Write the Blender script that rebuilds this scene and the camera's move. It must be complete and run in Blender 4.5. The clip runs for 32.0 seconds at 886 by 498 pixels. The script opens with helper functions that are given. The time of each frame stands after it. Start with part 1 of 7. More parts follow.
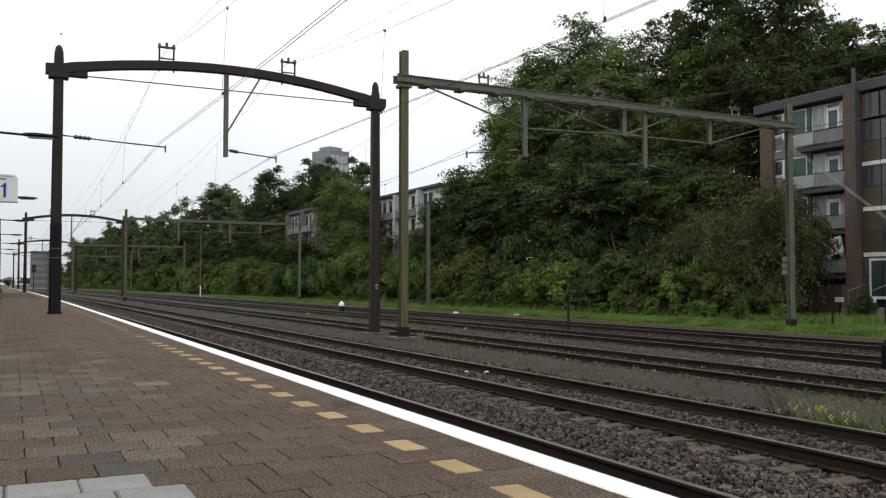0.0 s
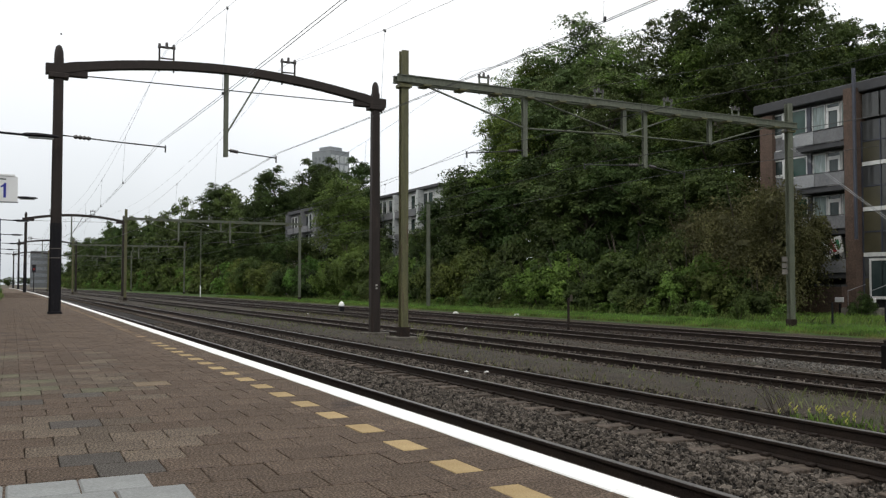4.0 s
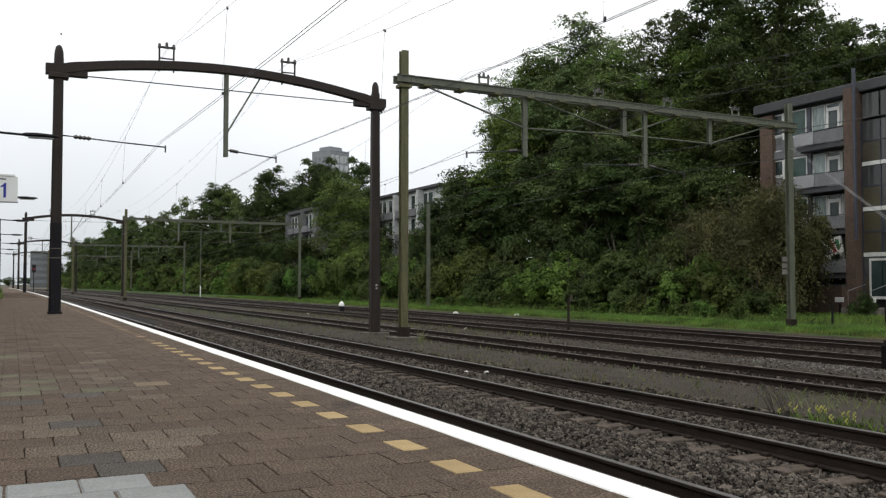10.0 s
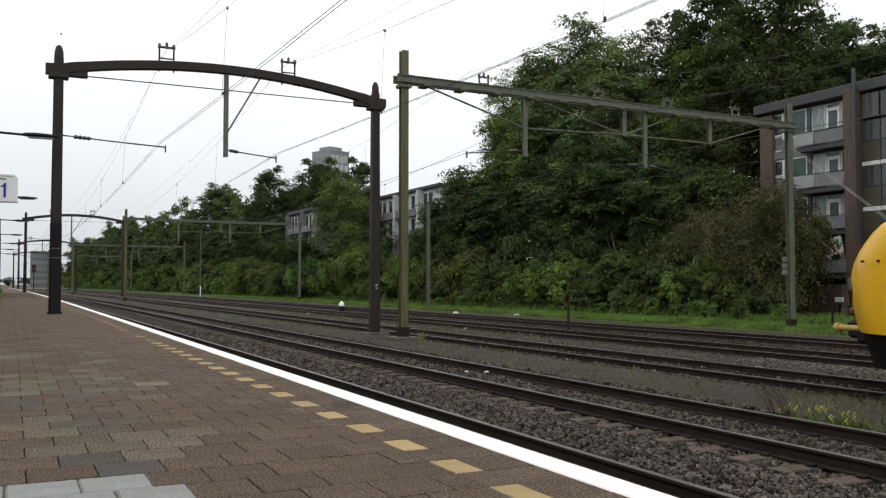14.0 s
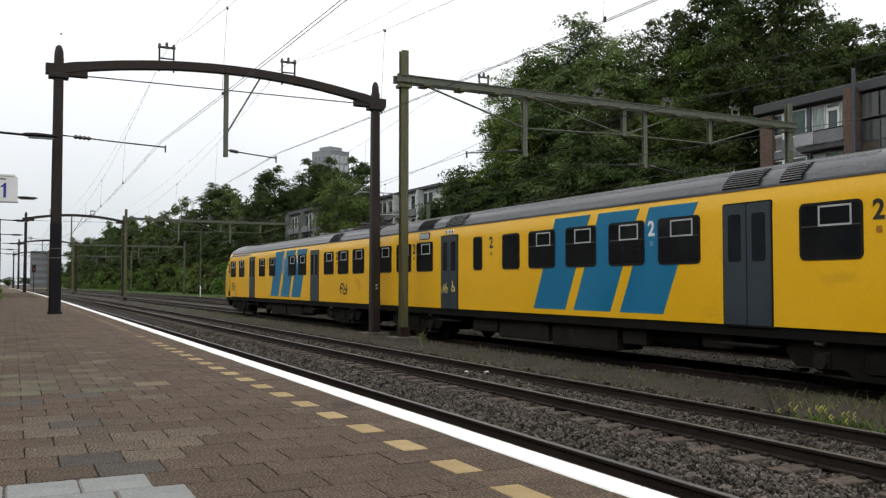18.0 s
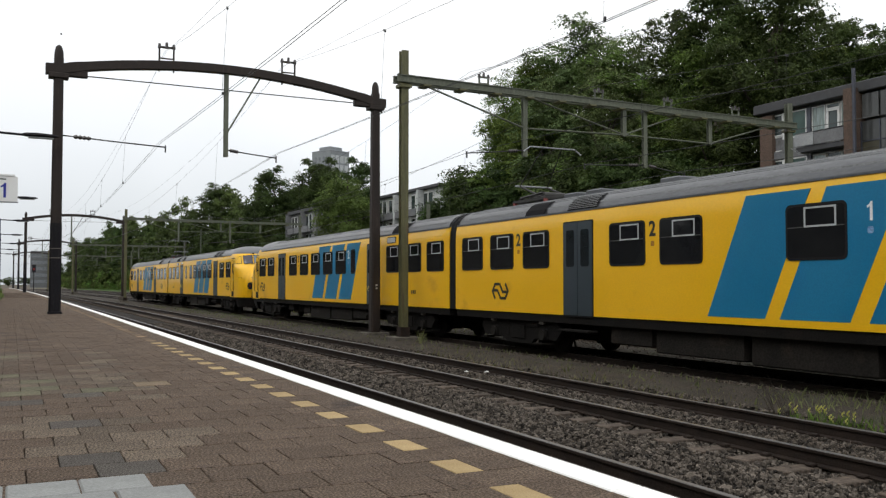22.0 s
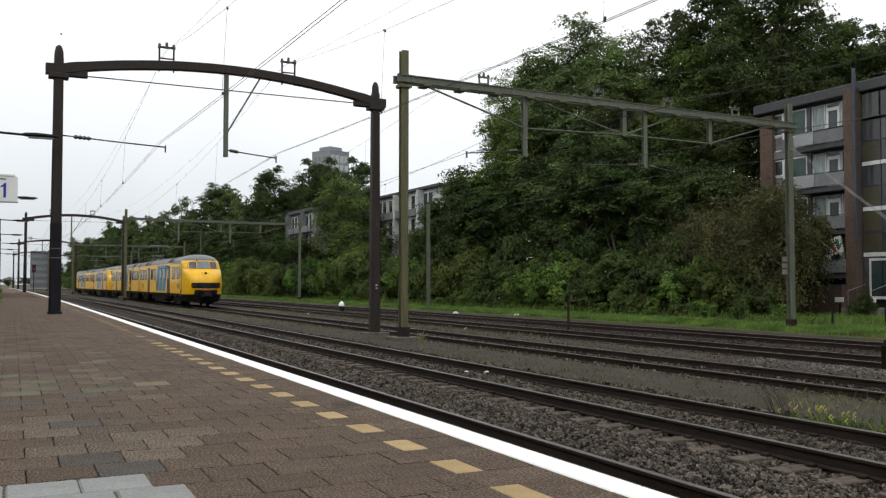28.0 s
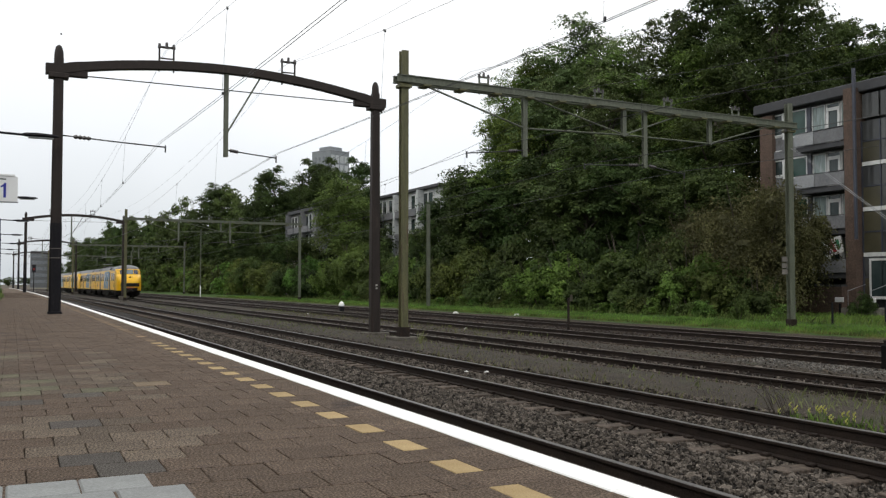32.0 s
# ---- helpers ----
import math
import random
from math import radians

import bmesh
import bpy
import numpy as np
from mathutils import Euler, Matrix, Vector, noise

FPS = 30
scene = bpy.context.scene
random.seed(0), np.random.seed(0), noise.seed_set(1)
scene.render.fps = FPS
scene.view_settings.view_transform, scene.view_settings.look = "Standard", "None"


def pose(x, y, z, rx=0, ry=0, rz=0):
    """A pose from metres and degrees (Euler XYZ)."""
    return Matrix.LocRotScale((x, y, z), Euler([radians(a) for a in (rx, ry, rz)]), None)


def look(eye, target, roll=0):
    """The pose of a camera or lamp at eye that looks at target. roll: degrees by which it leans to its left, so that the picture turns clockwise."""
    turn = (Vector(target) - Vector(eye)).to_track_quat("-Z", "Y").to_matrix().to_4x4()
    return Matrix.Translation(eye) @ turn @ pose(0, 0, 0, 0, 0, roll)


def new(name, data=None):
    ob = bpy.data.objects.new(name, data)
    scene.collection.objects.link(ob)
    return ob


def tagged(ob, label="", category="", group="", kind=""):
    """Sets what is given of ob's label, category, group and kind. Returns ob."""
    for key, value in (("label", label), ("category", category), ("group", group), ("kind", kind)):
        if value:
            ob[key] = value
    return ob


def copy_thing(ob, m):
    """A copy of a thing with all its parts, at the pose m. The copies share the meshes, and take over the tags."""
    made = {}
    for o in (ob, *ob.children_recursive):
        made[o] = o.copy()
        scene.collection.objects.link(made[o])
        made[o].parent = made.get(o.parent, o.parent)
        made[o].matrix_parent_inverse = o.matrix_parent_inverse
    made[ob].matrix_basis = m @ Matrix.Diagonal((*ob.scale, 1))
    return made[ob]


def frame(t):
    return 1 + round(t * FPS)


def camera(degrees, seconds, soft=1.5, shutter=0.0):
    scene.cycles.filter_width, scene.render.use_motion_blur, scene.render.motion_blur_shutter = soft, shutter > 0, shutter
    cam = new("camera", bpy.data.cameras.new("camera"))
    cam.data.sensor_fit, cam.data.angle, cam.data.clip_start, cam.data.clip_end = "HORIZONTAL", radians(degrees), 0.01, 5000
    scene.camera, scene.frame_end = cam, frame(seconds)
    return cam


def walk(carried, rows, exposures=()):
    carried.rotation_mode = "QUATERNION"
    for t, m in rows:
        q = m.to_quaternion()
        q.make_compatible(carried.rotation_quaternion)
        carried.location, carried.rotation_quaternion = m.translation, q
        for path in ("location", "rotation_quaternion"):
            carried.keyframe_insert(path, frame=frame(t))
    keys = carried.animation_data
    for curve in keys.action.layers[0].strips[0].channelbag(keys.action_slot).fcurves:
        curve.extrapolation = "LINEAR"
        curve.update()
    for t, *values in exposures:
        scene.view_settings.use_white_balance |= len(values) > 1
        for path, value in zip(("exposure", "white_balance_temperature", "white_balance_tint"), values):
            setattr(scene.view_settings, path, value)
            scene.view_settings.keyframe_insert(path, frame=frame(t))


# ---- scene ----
# Railway station platform: world x across the tracks, y along them, z up from the rail tops.
CURVE = 0.808e-4          # the line bends gently towards the platform side
EYE = (0.0, 0.0, 1.735)
YAW, PITCH, ROLL, LENS = 25.638, 2.263, 0.043, 52.80
WIDE, LONG, SKEW = 1.0109, 1.0459, 0.0457     # world metres for one metre across and along, and the lean of the cross direction

cam = camera(LENS, 32.0, soft=1.28)
_t = (EYE[0] + math.sin(radians(YAW)) * math.cos(radians(PITCH)),
      EYE[1] + math.cos(radians(YAW)) * math.cos(radians(PITCH)),
      EYE[2] + math.sin(radians(PITCH)))
CAM_POSE = look(EYE, _t, ROLL)
walk(cam, [(0.0, CAM_POSE), (32.0, CAM_POSE)])

# ---- sky and light: bright overcast ----
world = bpy.data.worlds.new("overcast_sky")
scene.world = world
world.use_nodes = True
wn, wl = world.node_tree.nodes, world.node_tree.links
wn.clear()
w_out = wn.new("ShaderNodeOutputWorld")
w_bg = wn.new("ShaderNodeBackground")
w_sky = wn.new("ShaderNodeTexSky")
w_sky.sky_type, w_sky.sun_disc = "NISHITA", False
w_sky.sun_elevation, w_sky.sun_rotation = radians(47.5), radians(233.7)
w_sky.air_density, w_sky.dust_density = 1.0, 3.0
w_tc = wn.new("ShaderNodeTexCoord")
w_sep = wn.new("ShaderNodeSeparateXYZ")
w_ramp = wn.new("ShaderNodeValToRGB")
w_noise = wn.new("ShaderNodeTexNoise")
w_noise.inputs["Scale"].default_value = 2.2
w_noise.inputs["Detail"].default_value = 5.0
w_add = wn.new("ShaderNodeMath")
w_add.operation = "MULTIPLY_ADD"
w_add.inputs[1].default_value = 0.22
# cloud deck: a little bluer and darker near the horizon, white higher up
els = w_ramp.color_ramp.elements
els[0].position, els[0].color = 0.0, (0.40, 0.445, 0.48, 1)
els[1].position, els[1].color = 0.46, (1.12, 1.12, 1.11, 1)
e = els.new(0.27)
e.color = (0.93, 0.955, 0.98, 1)
w_mul = wn.new("ShaderNodeMix")
w_mul.data_type = "RGBA"
w_mul.inputs[0].default_value = 0.90
w_scale = wn.new("ShaderNodeVectorMath")
w_scale.operation = "SCALE"
w_scale.inputs["Scale"].default_value = SKY_CLOUD = 11.5
wl.new(w_tc.outputs["Generated"], w_noise.inputs["Vector"])
wl.new(w_tc.outputs["Generated"], w_sep.inputs[0])
wl.new(w_noise.outputs["Fac"], w_add.inputs[0])
wl.new(w_sep.outputs["Z"], w_add.inputs[2])
wl.new(w_add.outputs[0], w_ramp.inputs["Fac"])
wl.new(w_ramp.outputs["Color"], w_scale.inputs[0])
wl.new(w_sky.outputs["Color"], w_mul.inputs[6])
wl.new(w_scale.outputs["Vector"], w_mul.inputs[7])
wl.new(w_mul.outputs[2], w_bg.inputs["Color"])
w_bg.inputs["Strength"].default_value = 0.10
wl.new(w_bg.outputs[0], w_out.inputs["Surface"])

sun_data = bpy.data.lights.new("sun", "SUN")
sun_data.energy, sun_data.angle, sun_data.color = 0.60, radians(25), (1.0, 0.97, 0.92)
sun = new("sun", sun_data)
sun.matrix_world = look((-34, -25, 46), (0, 0, 0))
scene.view_settings.exposure = 0.0


# ---- mesh helpers ----
class Shape:
    """Collects vertices and faces of one mesh."""

    def __init__(self):
        self.v, self.f = [], []

    def add(self, verts, faces):
        n = len(self.v)
        self.v.extend(verts)
        self.f.extend([tuple(i + n for i in q) for q in faces])
        return self

    def box(self, x0, x1, y0, y1, z0, z1, c=0.0):
        """A box, with its upper and lower rims chamfered by c."""
        if c <= 0:
            return self.add([(x0, y0, z0), (x1, y0, z0), (x1, y1, z0), (x0, y1, z0), (x0, y0, z1), (x1, y0, z1), (x1, y1, z1), (x0, y1, z1)],
                            [(3, 2, 1, 0), (4, 5, 6, 7), (0, 1, 5, 4), (1, 2, 6, 5), (2, 3, 7, 6), (3, 0, 4, 7)])
        rings = []
        for z, d in ((z0, c), (z0 + c, 0), (z1 - c, 0), (z1, c)):
            rings += [(x0 + d, y0 + d, z), (x1 - d, y0 + d, z), (x1 - d, y1 - d, z), (x0 + d, y1 - d, z)]
        fs = [(3, 2, 1, 0), (12, 13, 14, 15)]
        for k in range(3):
            for i in range(4):
                fs.append((4 * k + i, 4 * k + (i + 1) % 4, 4 * k + 4 + (i + 1) % 4, 4 * k + 4 + i))
        return self.add(rings, fs)

    def loft(self, rings, closed=True, cap=True):
        """Skin over equal rings of points."""
        n = len(rings[0])
        vs = [p for r in rings for p in r]
        fs = []
        for k in range(len(rings) - 1):
            for i in range(n if closed else n - 1):
                j = (i + 1) % n
                fs.append((k * n + i, k * n + j, k * n + n + j, k * n + n + i))
        if cap and closed:
            fs.append(tuple(range(n - 1, -1, -1)))
            fs.append(tuple(range((len(rings) - 1) * n, len(rings) * n)))
        return self.add(vs, fs)

    def tube(self, path, radius, n=8):
        """A round bar along a path; radius is a number or one per point."""
        path = [Vector(p) for p in path]
        rings = []
        for i, p in enumerate(path):
            d = (path[min(i + 1, len(path) - 1)] - path[max(i - 1, 0)]).normalized()
            a = d.cross(Vector((0, 0, 1)))
            if a.length < 1e-3:
                a = Vector((1, 0, 0))
            a.normalize()
            b = d.cross(a)
            r = radius[i] if isinstance(radius, (list, tuple)) else radius
            rings.append([tuple(p + a * (r * math.cos(2 * math.pi * k / n)) + b * (r * math.sin(2 * math.pi * k / n))) for k in range(n)])
        return self.loft(rings)

    def bar(self, a, b, w, h):
        """A square bar from a to b, w across and h high."""
        a, b = Vector(a), Vector(b)
        d = (b - a).normalized()
        s = d.cross(Vector((0, 0, 1)))
        if s.length < 1e-3:
            s = Vector((1, 0, 0))
        s.normalize()
        u = s.cross(d)
        return self.loft([[tuple(p + s * (i * w / 2) + u * (j * h / 2)) for i, j in ((-1, -1), (1, -1), (1, 1), (-1, 1))] for p in (a, b)])

    def plate(self, outline, lo, hi, axis="z"):
        """A flat outline (counter-clockwise) made solid between lo and hi along an axis."""
        def put(p, h):
            return {"z": (p[0], p[1], h), "y": (p[0], h, p[1]), "x": (h, p[0], p[1])}[axis]
        return self.loft([[put(p, lo) for p in outline], [put(p, hi) for p in outline]])

    def mesh(self, name, smooth=False):
        me = bpy.data.meshes.new(name)
        me.from_pydata(self.v, [], self.f)
        bm = bmesh.new()
        bm.from_mesh(me)
        if len(bm.faces) < 20000:
            bmesh.ops.recalc_face_normals(bm, faces=bm.faces)
        bm.to_mesh(me)
        bm.free()
        if smooth:
            me.shade_smooth()
            if smooth != "all":
                me.set_sharp_from_angle(angle=radians(38))
        return me


def part(name, shape, material, parent, label="", smooth=False):
    """Links a shape as one mesh object under a thing or a part."""
    me = shape.mesh(name, smooth) if isinstance(shape, Shape) else shape
    if material is not None and not me.materials:
        me.materials.append(material)
    ob = new(name, me)
    ob.parent = parent
    if label:
        tagged(ob, label=label)
    return ob


def thing(name, label, category, m=None, group="", kind=""):
    ob = new(name)
    ob.empty_display_size = 0.2
    if m is not None:
        ob.matrix_basis = m
    return tagged(ob, label, category, group, kind)


def solo(name, shape, material, label, category="", group="", kind="", m=None, smooth=False):
    """A thing that is one mesh."""
    me = shape.mesh(name, smooth) if isinstance(shape, Shape) else shape
    if not me.materials:
        me.materials.append(material)
    ob = new(name, me)
    if m is not None:
        ob.matrix_basis = m
    return tagged(ob, label, category, group, kind)


def on(lat, s, z=0.0):
    """World place of a point lat metres across and s metres along the bending line."""
    x = lat - CURVE * s * s
    return Vector((WIDE * x, LONG * s + SKEW * x, z))


def along(lat, s, z=0.0):
    """Pose whose y axis runs along the line there."""
    return Matrix.Translation(on(lat, s, z)) @ Matrix.Rotation(math.atan(2 * CURVE * s * WIDE / LONG), 4, "Z")


def paved(lat, s, z=0.0):
    """Pose of a paving piece, in rows square to the platform edge and sized to the paving's measure."""
    return Matrix.Translation((WIDE * (lat - CURVE * s * s), LONG * s + SKEW, z)) @ Matrix.Rotation(2 * CURVE * s, 4, "Z") @ Matrix.Diagonal((WIDE, LONG, 1, 1))


def rounded(x0, x1, y0, y1, r, n=4):
    """Outline of a rectangle with round corners."""
    pts = []
    for cx, cy, a in ((x1 - r, y1 - r, 0), (x0 + r, y1 - r, 90), (x0 + r, y0 + r, 180), (x1 - r, y0 + r, 270)):
        for k in range(n + 1):
            t = radians(a + 90 * k / n)
            pts.append((cx + r * math.cos(t), cy + r * math.sin(t)))
    return pts


# ---- materials ----
def mat(name, c1, c2=None, scale=2.0, rough=0.7, metal=0.0, bump=0.15, fine=40.0, fine_amount=0.25, c3=None, c3_scale=0.6, c3_cut=0.6,
        rnd=0.0, island=0.0, coat=0.0, streak=None, world_space=False, trans=0.0, spec=0.5):
    """A surface with coarse colour change, fine grain, bump, and an optional third colour in patches."""
    m = bpy.data.materials.new(name)
    m.use_nodes = True
    n, l = m.node_tree.nodes, m.node_tree.links
    bsdf = n["Principled BSDF"]
    bsdf.inputs["Roughness"].default_value = rough
    bsdf.inputs["Metallic"].default_value = metal
    bsdf.inputs["Coat Weight"].default_value = coat
    bsdf.inputs["Specular IOR Level"].default_value = spec
    tc = n.new("ShaderNodeTexCoord")
    vec = tc.outputs["Object"]
    if world_space:
        geo = n.new("ShaderNodeNewGeometry")
        vec = geo.outputs["Position"]
    if streak:
        mp = n.new("ShaderNodeMapping")
        mp.inputs["Scale"].default_value = streak
        l.new(vec, mp.inputs["Vector"])
        vec = mp.outputs["Vector"]

    def noise_node(sc, detail=4.0):
        q = n.new("ShaderNodeTexNoise")
        q.inputs["Scale"].default_value = sc
        q.inputs["Detail"].default_value = detail
        l.new(vec, q.inputs["Vector"])
        return q.outputs["Fac"]

    def mix(fac, a, b, blend="MIX"):
        q = n.new("ShaderNodeMix")
        q.data_type, q.blend_type = "RGBA", blend
        if isinstance(fac, float):
            q.inputs[0].default_value = fac
        else:
            l.new(fac, q.inputs[0])
        for k, x in ((6, a), (7, b)):
            if isinstance(x, tuple):
                q.inputs[k].default_value = (*x, 1)
            else:
                l.new(x, q.inputs[k])
        return q.outputs[2]

    def span(fac, lo, hi, a=0.0, b=1.0):
        q = n.new("ShaderNodeMapRange")
        for k, x in enumerate((lo, hi, a, b)):
            q.inputs[k + 1].default_value = x
        l.new(fac, q.inputs[0])
        return q.outputs[0]

    coarse = noise_node(scale)
    col = mix(span(coarse, 0.32, 0.68), c1, c2 or c1)
    if c3:
        col = mix(span(noise_node(c3_scale, 6.0), c3_cut, c3_cut + 0.12), col, c3)
    grain = noise_node(fine, 3.0)
    col = mix(1.0, col, span(grain, 0.36, 0.64, 1 - fine_amount, 1 + fine_amount), "MULTIPLY")
    if rnd:
        oi = n.new("ShaderNodeObjectInfo")
        col = mix(1.0, col, span(oi.outputs["Random"], 0, 1, 1 - rnd, 1 + rnd), "MULTIPLY")
    if island:
        ge = n.new("ShaderNodeNewGeometry")
        col = mix(1.0, col, span(ge.outputs["Random Per Island"], 0, 1, 1 - island, 1 + island), "MULTIPLY")
    l.new(col, bsdf.inputs["Base Color"])
    rr = span(coarse, 0.3, 0.7, max(0.02, rough - 0.08), min(1.0, rough + 0.08))
    l.new(rr, bsdf.inputs["Roughness"])
    if bump:
        bp = n.new("ShaderNodeBump")
        bp.inputs["Strength"].default_value = bump
        bp.inputs["Distance"].default_value = 0.02
        l.new(grain, bp.inputs["Height"])
        l.new(bp.outputs["Normal"], bsdf.inputs["Normal"])
    if trans:
        bsdf.inputs["Transmission Weight"].default_value = trans
    return m


def leaf_mat(name, c1, c2, c3):
    """Foliage: each leaf its own green, some light passing through."""
    m = bpy.data.materials.new(name)
    m.use_nodes = True
    n, l = m.node_tree.nodes, m.node_tree.links
    n.clear()
    out = n.new("ShaderNodeOutputMaterial")
    ge = n.new("ShaderNodeNewGeometry")
    ramp = n.new("ShaderNodeValToRGB")
    el = ramp.color_ramp.elements
    mean = [(a + b + c) / 3 for a, b, c in zip(c1, c2, c3)]
    c1, c3 = [[0.52 * a + 0.48 * b for a, b in zip(c, mean)] for c in (c1, c3)]
    el[0].color, el[1].color = (*c1, 1), (*c3, 1)
    e2 = el.new(0.55)
    e2.color = (*c2, 1)
    l.new(ge.outputs["Random Per Island"], ramp.inputs["Fac"])
    no = n.new("ShaderNodeTexNoise")
    no.inputs["Scale"].default_value = 0.7
    tc = n.new("ShaderNodeTexCoord")
    l.new(tc.outputs["Object"], no.inputs["Vector"])
    mr = n.new("ShaderNodeMapRange")
    for k, x in enumerate((0.34, 0.66, 0.55, 1.6)):
        mr.inputs[k + 1].default_value = x
    l.new(no.outputs["Fac"], mr.inputs[0])
    mu = n.new("ShaderNodeMix")
    mu.data_type, mu.blend_type = "RGBA", "MULTIPLY"
    mu.inputs[0].default_value = 1.0
    l.new(ramp.outputs["Color"], mu.inputs[6])
    l.new(mr.outputs[0], mu.inputs[7])
    oi = n.new("ShaderNodeObjectInfo")
    hs = n.new("ShaderNodeHueSaturation")
    mh = n.new("ShaderNodeMapRange")
    for k, x in enumerate((0, 1, 0.488, 0.522)):
        mh.inputs[k + 1].default_value = x
    l.new(oi.outputs["Random"], mh.inputs[0])
    l.new(mh.outputs[0], hs.inputs["Hue"])
    l.new(mu.outputs[2], hs.inputs["Color"])
    df = n.new("ShaderNodeBsdfPrincipled")
    df.inputs["Roughness"].default_value = 0.65
    df.inputs["Specular IOR Level"].default_value = 0.2
    tr = n.new("ShaderNodeBsdfTranslucent")
    ms = n.new("ShaderNodeMixShader")
    ms.inputs[0].default_value = 0.32
    l.new(hs.outputs["Color"], df.inputs["Base Color"])
    l.new(hs.outputs["Color"], tr.inputs["Color"])
    l.new(df.outputs[0], ms.inputs[1])
    l.new(tr.outputs[0], ms.inputs[2])
    l.new(ms.outputs[0], out.inputs["Surface"])
    return m


# Bed kept near black: shade between the loose stones is put into its colour.
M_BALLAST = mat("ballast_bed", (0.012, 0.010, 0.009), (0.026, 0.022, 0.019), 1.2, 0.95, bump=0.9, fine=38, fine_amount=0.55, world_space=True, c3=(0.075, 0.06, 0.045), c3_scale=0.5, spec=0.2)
M_STONE = mat("ballast_stone", (0.055, 0.047, 0.039), (0.110, 0.095, 0.081), 3, 0.9, bump=0.4, fine=60, fine_amount=0.35, island=0.85, world_space=True, spec=0.2)
M_STONE_RUST = mat("rust_brown_stone", (0.036, 0.028, 0.022), (0.072, 0.058, 0.046), 3, 0.9, bump=0.4, fine=30, island=0.6, world_space=True, spec=0.2)
M_STONE_PALE = mat("pale_ballast_stone", (0.082, 0.077, 0.070), (0.150, 0.142, 0.130), 3, 0.9, bump=0.4, fine=30, island=0.6, world_space=True, spec=0.2)
M_STONE_TAN = mat("tan_path_pebble", (0.048, 0.038, 0.029), (0.100, 0.082, 0.064), 3, 0.9, bump=0.3, fine=30, island=0.7, world_space=True, spec=0.2)
M_GRAVEL = mat("fine_gravel_path", (0.037, 0.031, 0.025), (0.062, 0.053, 0.043), 0.9, 0.95, bump=0.8, fine=55, fine_amount=0.6, world_space=True, c3=(0.055, 0.055, 0.036), c3_scale=1.3, c3_cut=0.55, spec=0.2)
M_SOIL = mat("soil_ground", (0.07, 0.06, 0.045), (0.11, 0.095, 0.07), 0.5, 0.95, bump=0.6, fine=25, world_space=True, spec=0.2)
M_SOIL_DARK = mat("dark_cinder_soil", (0.026, 0.021, 0.016), (0.055, 0.044, 0.032), 0.8, 0.95, bump=0.7, fine=35, fine_amount=0.5, world_space=True, c3=(0.075, 0.062, 0.036), c3_scale=0.5, spec=0.2)
M_TURF = mat("grass_turf", (0.035, 0.070, 0.014), (0.058, 0.105, 0.021), 0.8, 0.95, bump=0.8, fine=30, fine_amount=0.4, world_space=True, c3=(0.085, 0.078, 0.032), c3_scale=0.35, c3_cut=0.58, spec=0.2)
M_SLEEPER_DARK = mat("dark_wooden_sleeper", (0.040, 0.031, 0.024), (0.070, 0.054, 0.042), 3, 0.9, bump=0.5, fine=22, fine_amount=0.35, rnd=0.3, spec=0.2)
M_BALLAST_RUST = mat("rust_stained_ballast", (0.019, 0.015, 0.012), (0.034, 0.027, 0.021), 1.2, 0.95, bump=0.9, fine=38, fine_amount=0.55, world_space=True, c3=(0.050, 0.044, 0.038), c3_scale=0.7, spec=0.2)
M_RAIL = mat("rusty_rail_steel", (0.018, 0.013, 0.011), (0.032, 0.023, 0.018), 4, 0.75, metal=0.1, bump=0.3, fine=60, spec=0.2)
M_RAILTOP_RUST = mat("rusty_rail_head", (0.055, 0.042, 0.034), (0.085, 0.068, 0.056), 2, 0.5, metal=0.3, bump=0.05, fine=50, fine_amount=0.2)
M_RAILTOP = mat("worn_rail_head", (0.085, 0.080, 0.075), (0.13, 0.122, 0.115), 2, 0.42, metal=0.6, bump=0.05, fine=50, fine_amount=0.15)
M_SLEEPER = mat("weathered_sleeper", (0.064, 0.050, 0.040), (0.104, 0.084, 0.068), 3, 0.9, bump=0.5, fine=22, fine_amount=0.35, rnd=0.3, spec=0.2)
M_PAVER = mat("brown_paver", (0.101, 0.073, 0.053), (0.140, 0.104, 0.078), 5, 0.88, bump=0.9, fine=85, fine_amount=0.62, rnd=0.13, c3=(0.066, 0.052, 0.046), c3_scale=2.0, spec=0.2)
M_PAVER_J = mat("brown_paver_joined", (0.101, 0.073, 0.053), (0.140, 0.104, 0.078), 5, 0.88, bump=0.8, fine=85, fine_amount=0.62, island=0.10, c3=(0.066, 0.052, 0.046), c3_scale=2.0, spec=0.2)
M_PAVER_GREY = mat("grey_paver", (0.117, 0.091, 0.069), (0.156, 0.125, 0.096), 5, 0.9, bump=0.8, fine=85, fine_amount=0.70, rnd=0.2, spec=0.2)
M_PAVER_BLUE = mat("blue_grey_paver", (0.080, 0.072, 0.064), (0.106, 0.096, 0.086), 5, 0.9, bump=0.7, fine=120, fine_amount=0.60, rnd=0.2, spec=0.2)
M_PAVER_MOSS = mat("mossy_paver", (0.125, 0.118, 0.078), (0.172, 0.162, 0.112), 5, 0.9, bump=0.7, fine=85, fine_amount=0.6, rnd=0.15, spec=0.2)
M_PAVER_TAN = mat("pale_tan_paver", (0.17, 0.130, 0.088), (0.22, 0.170, 0.118), 5, 0.9, bump=0.4, fine=110, fine_amount=0.3, rnd=0.12, spec=0.2)
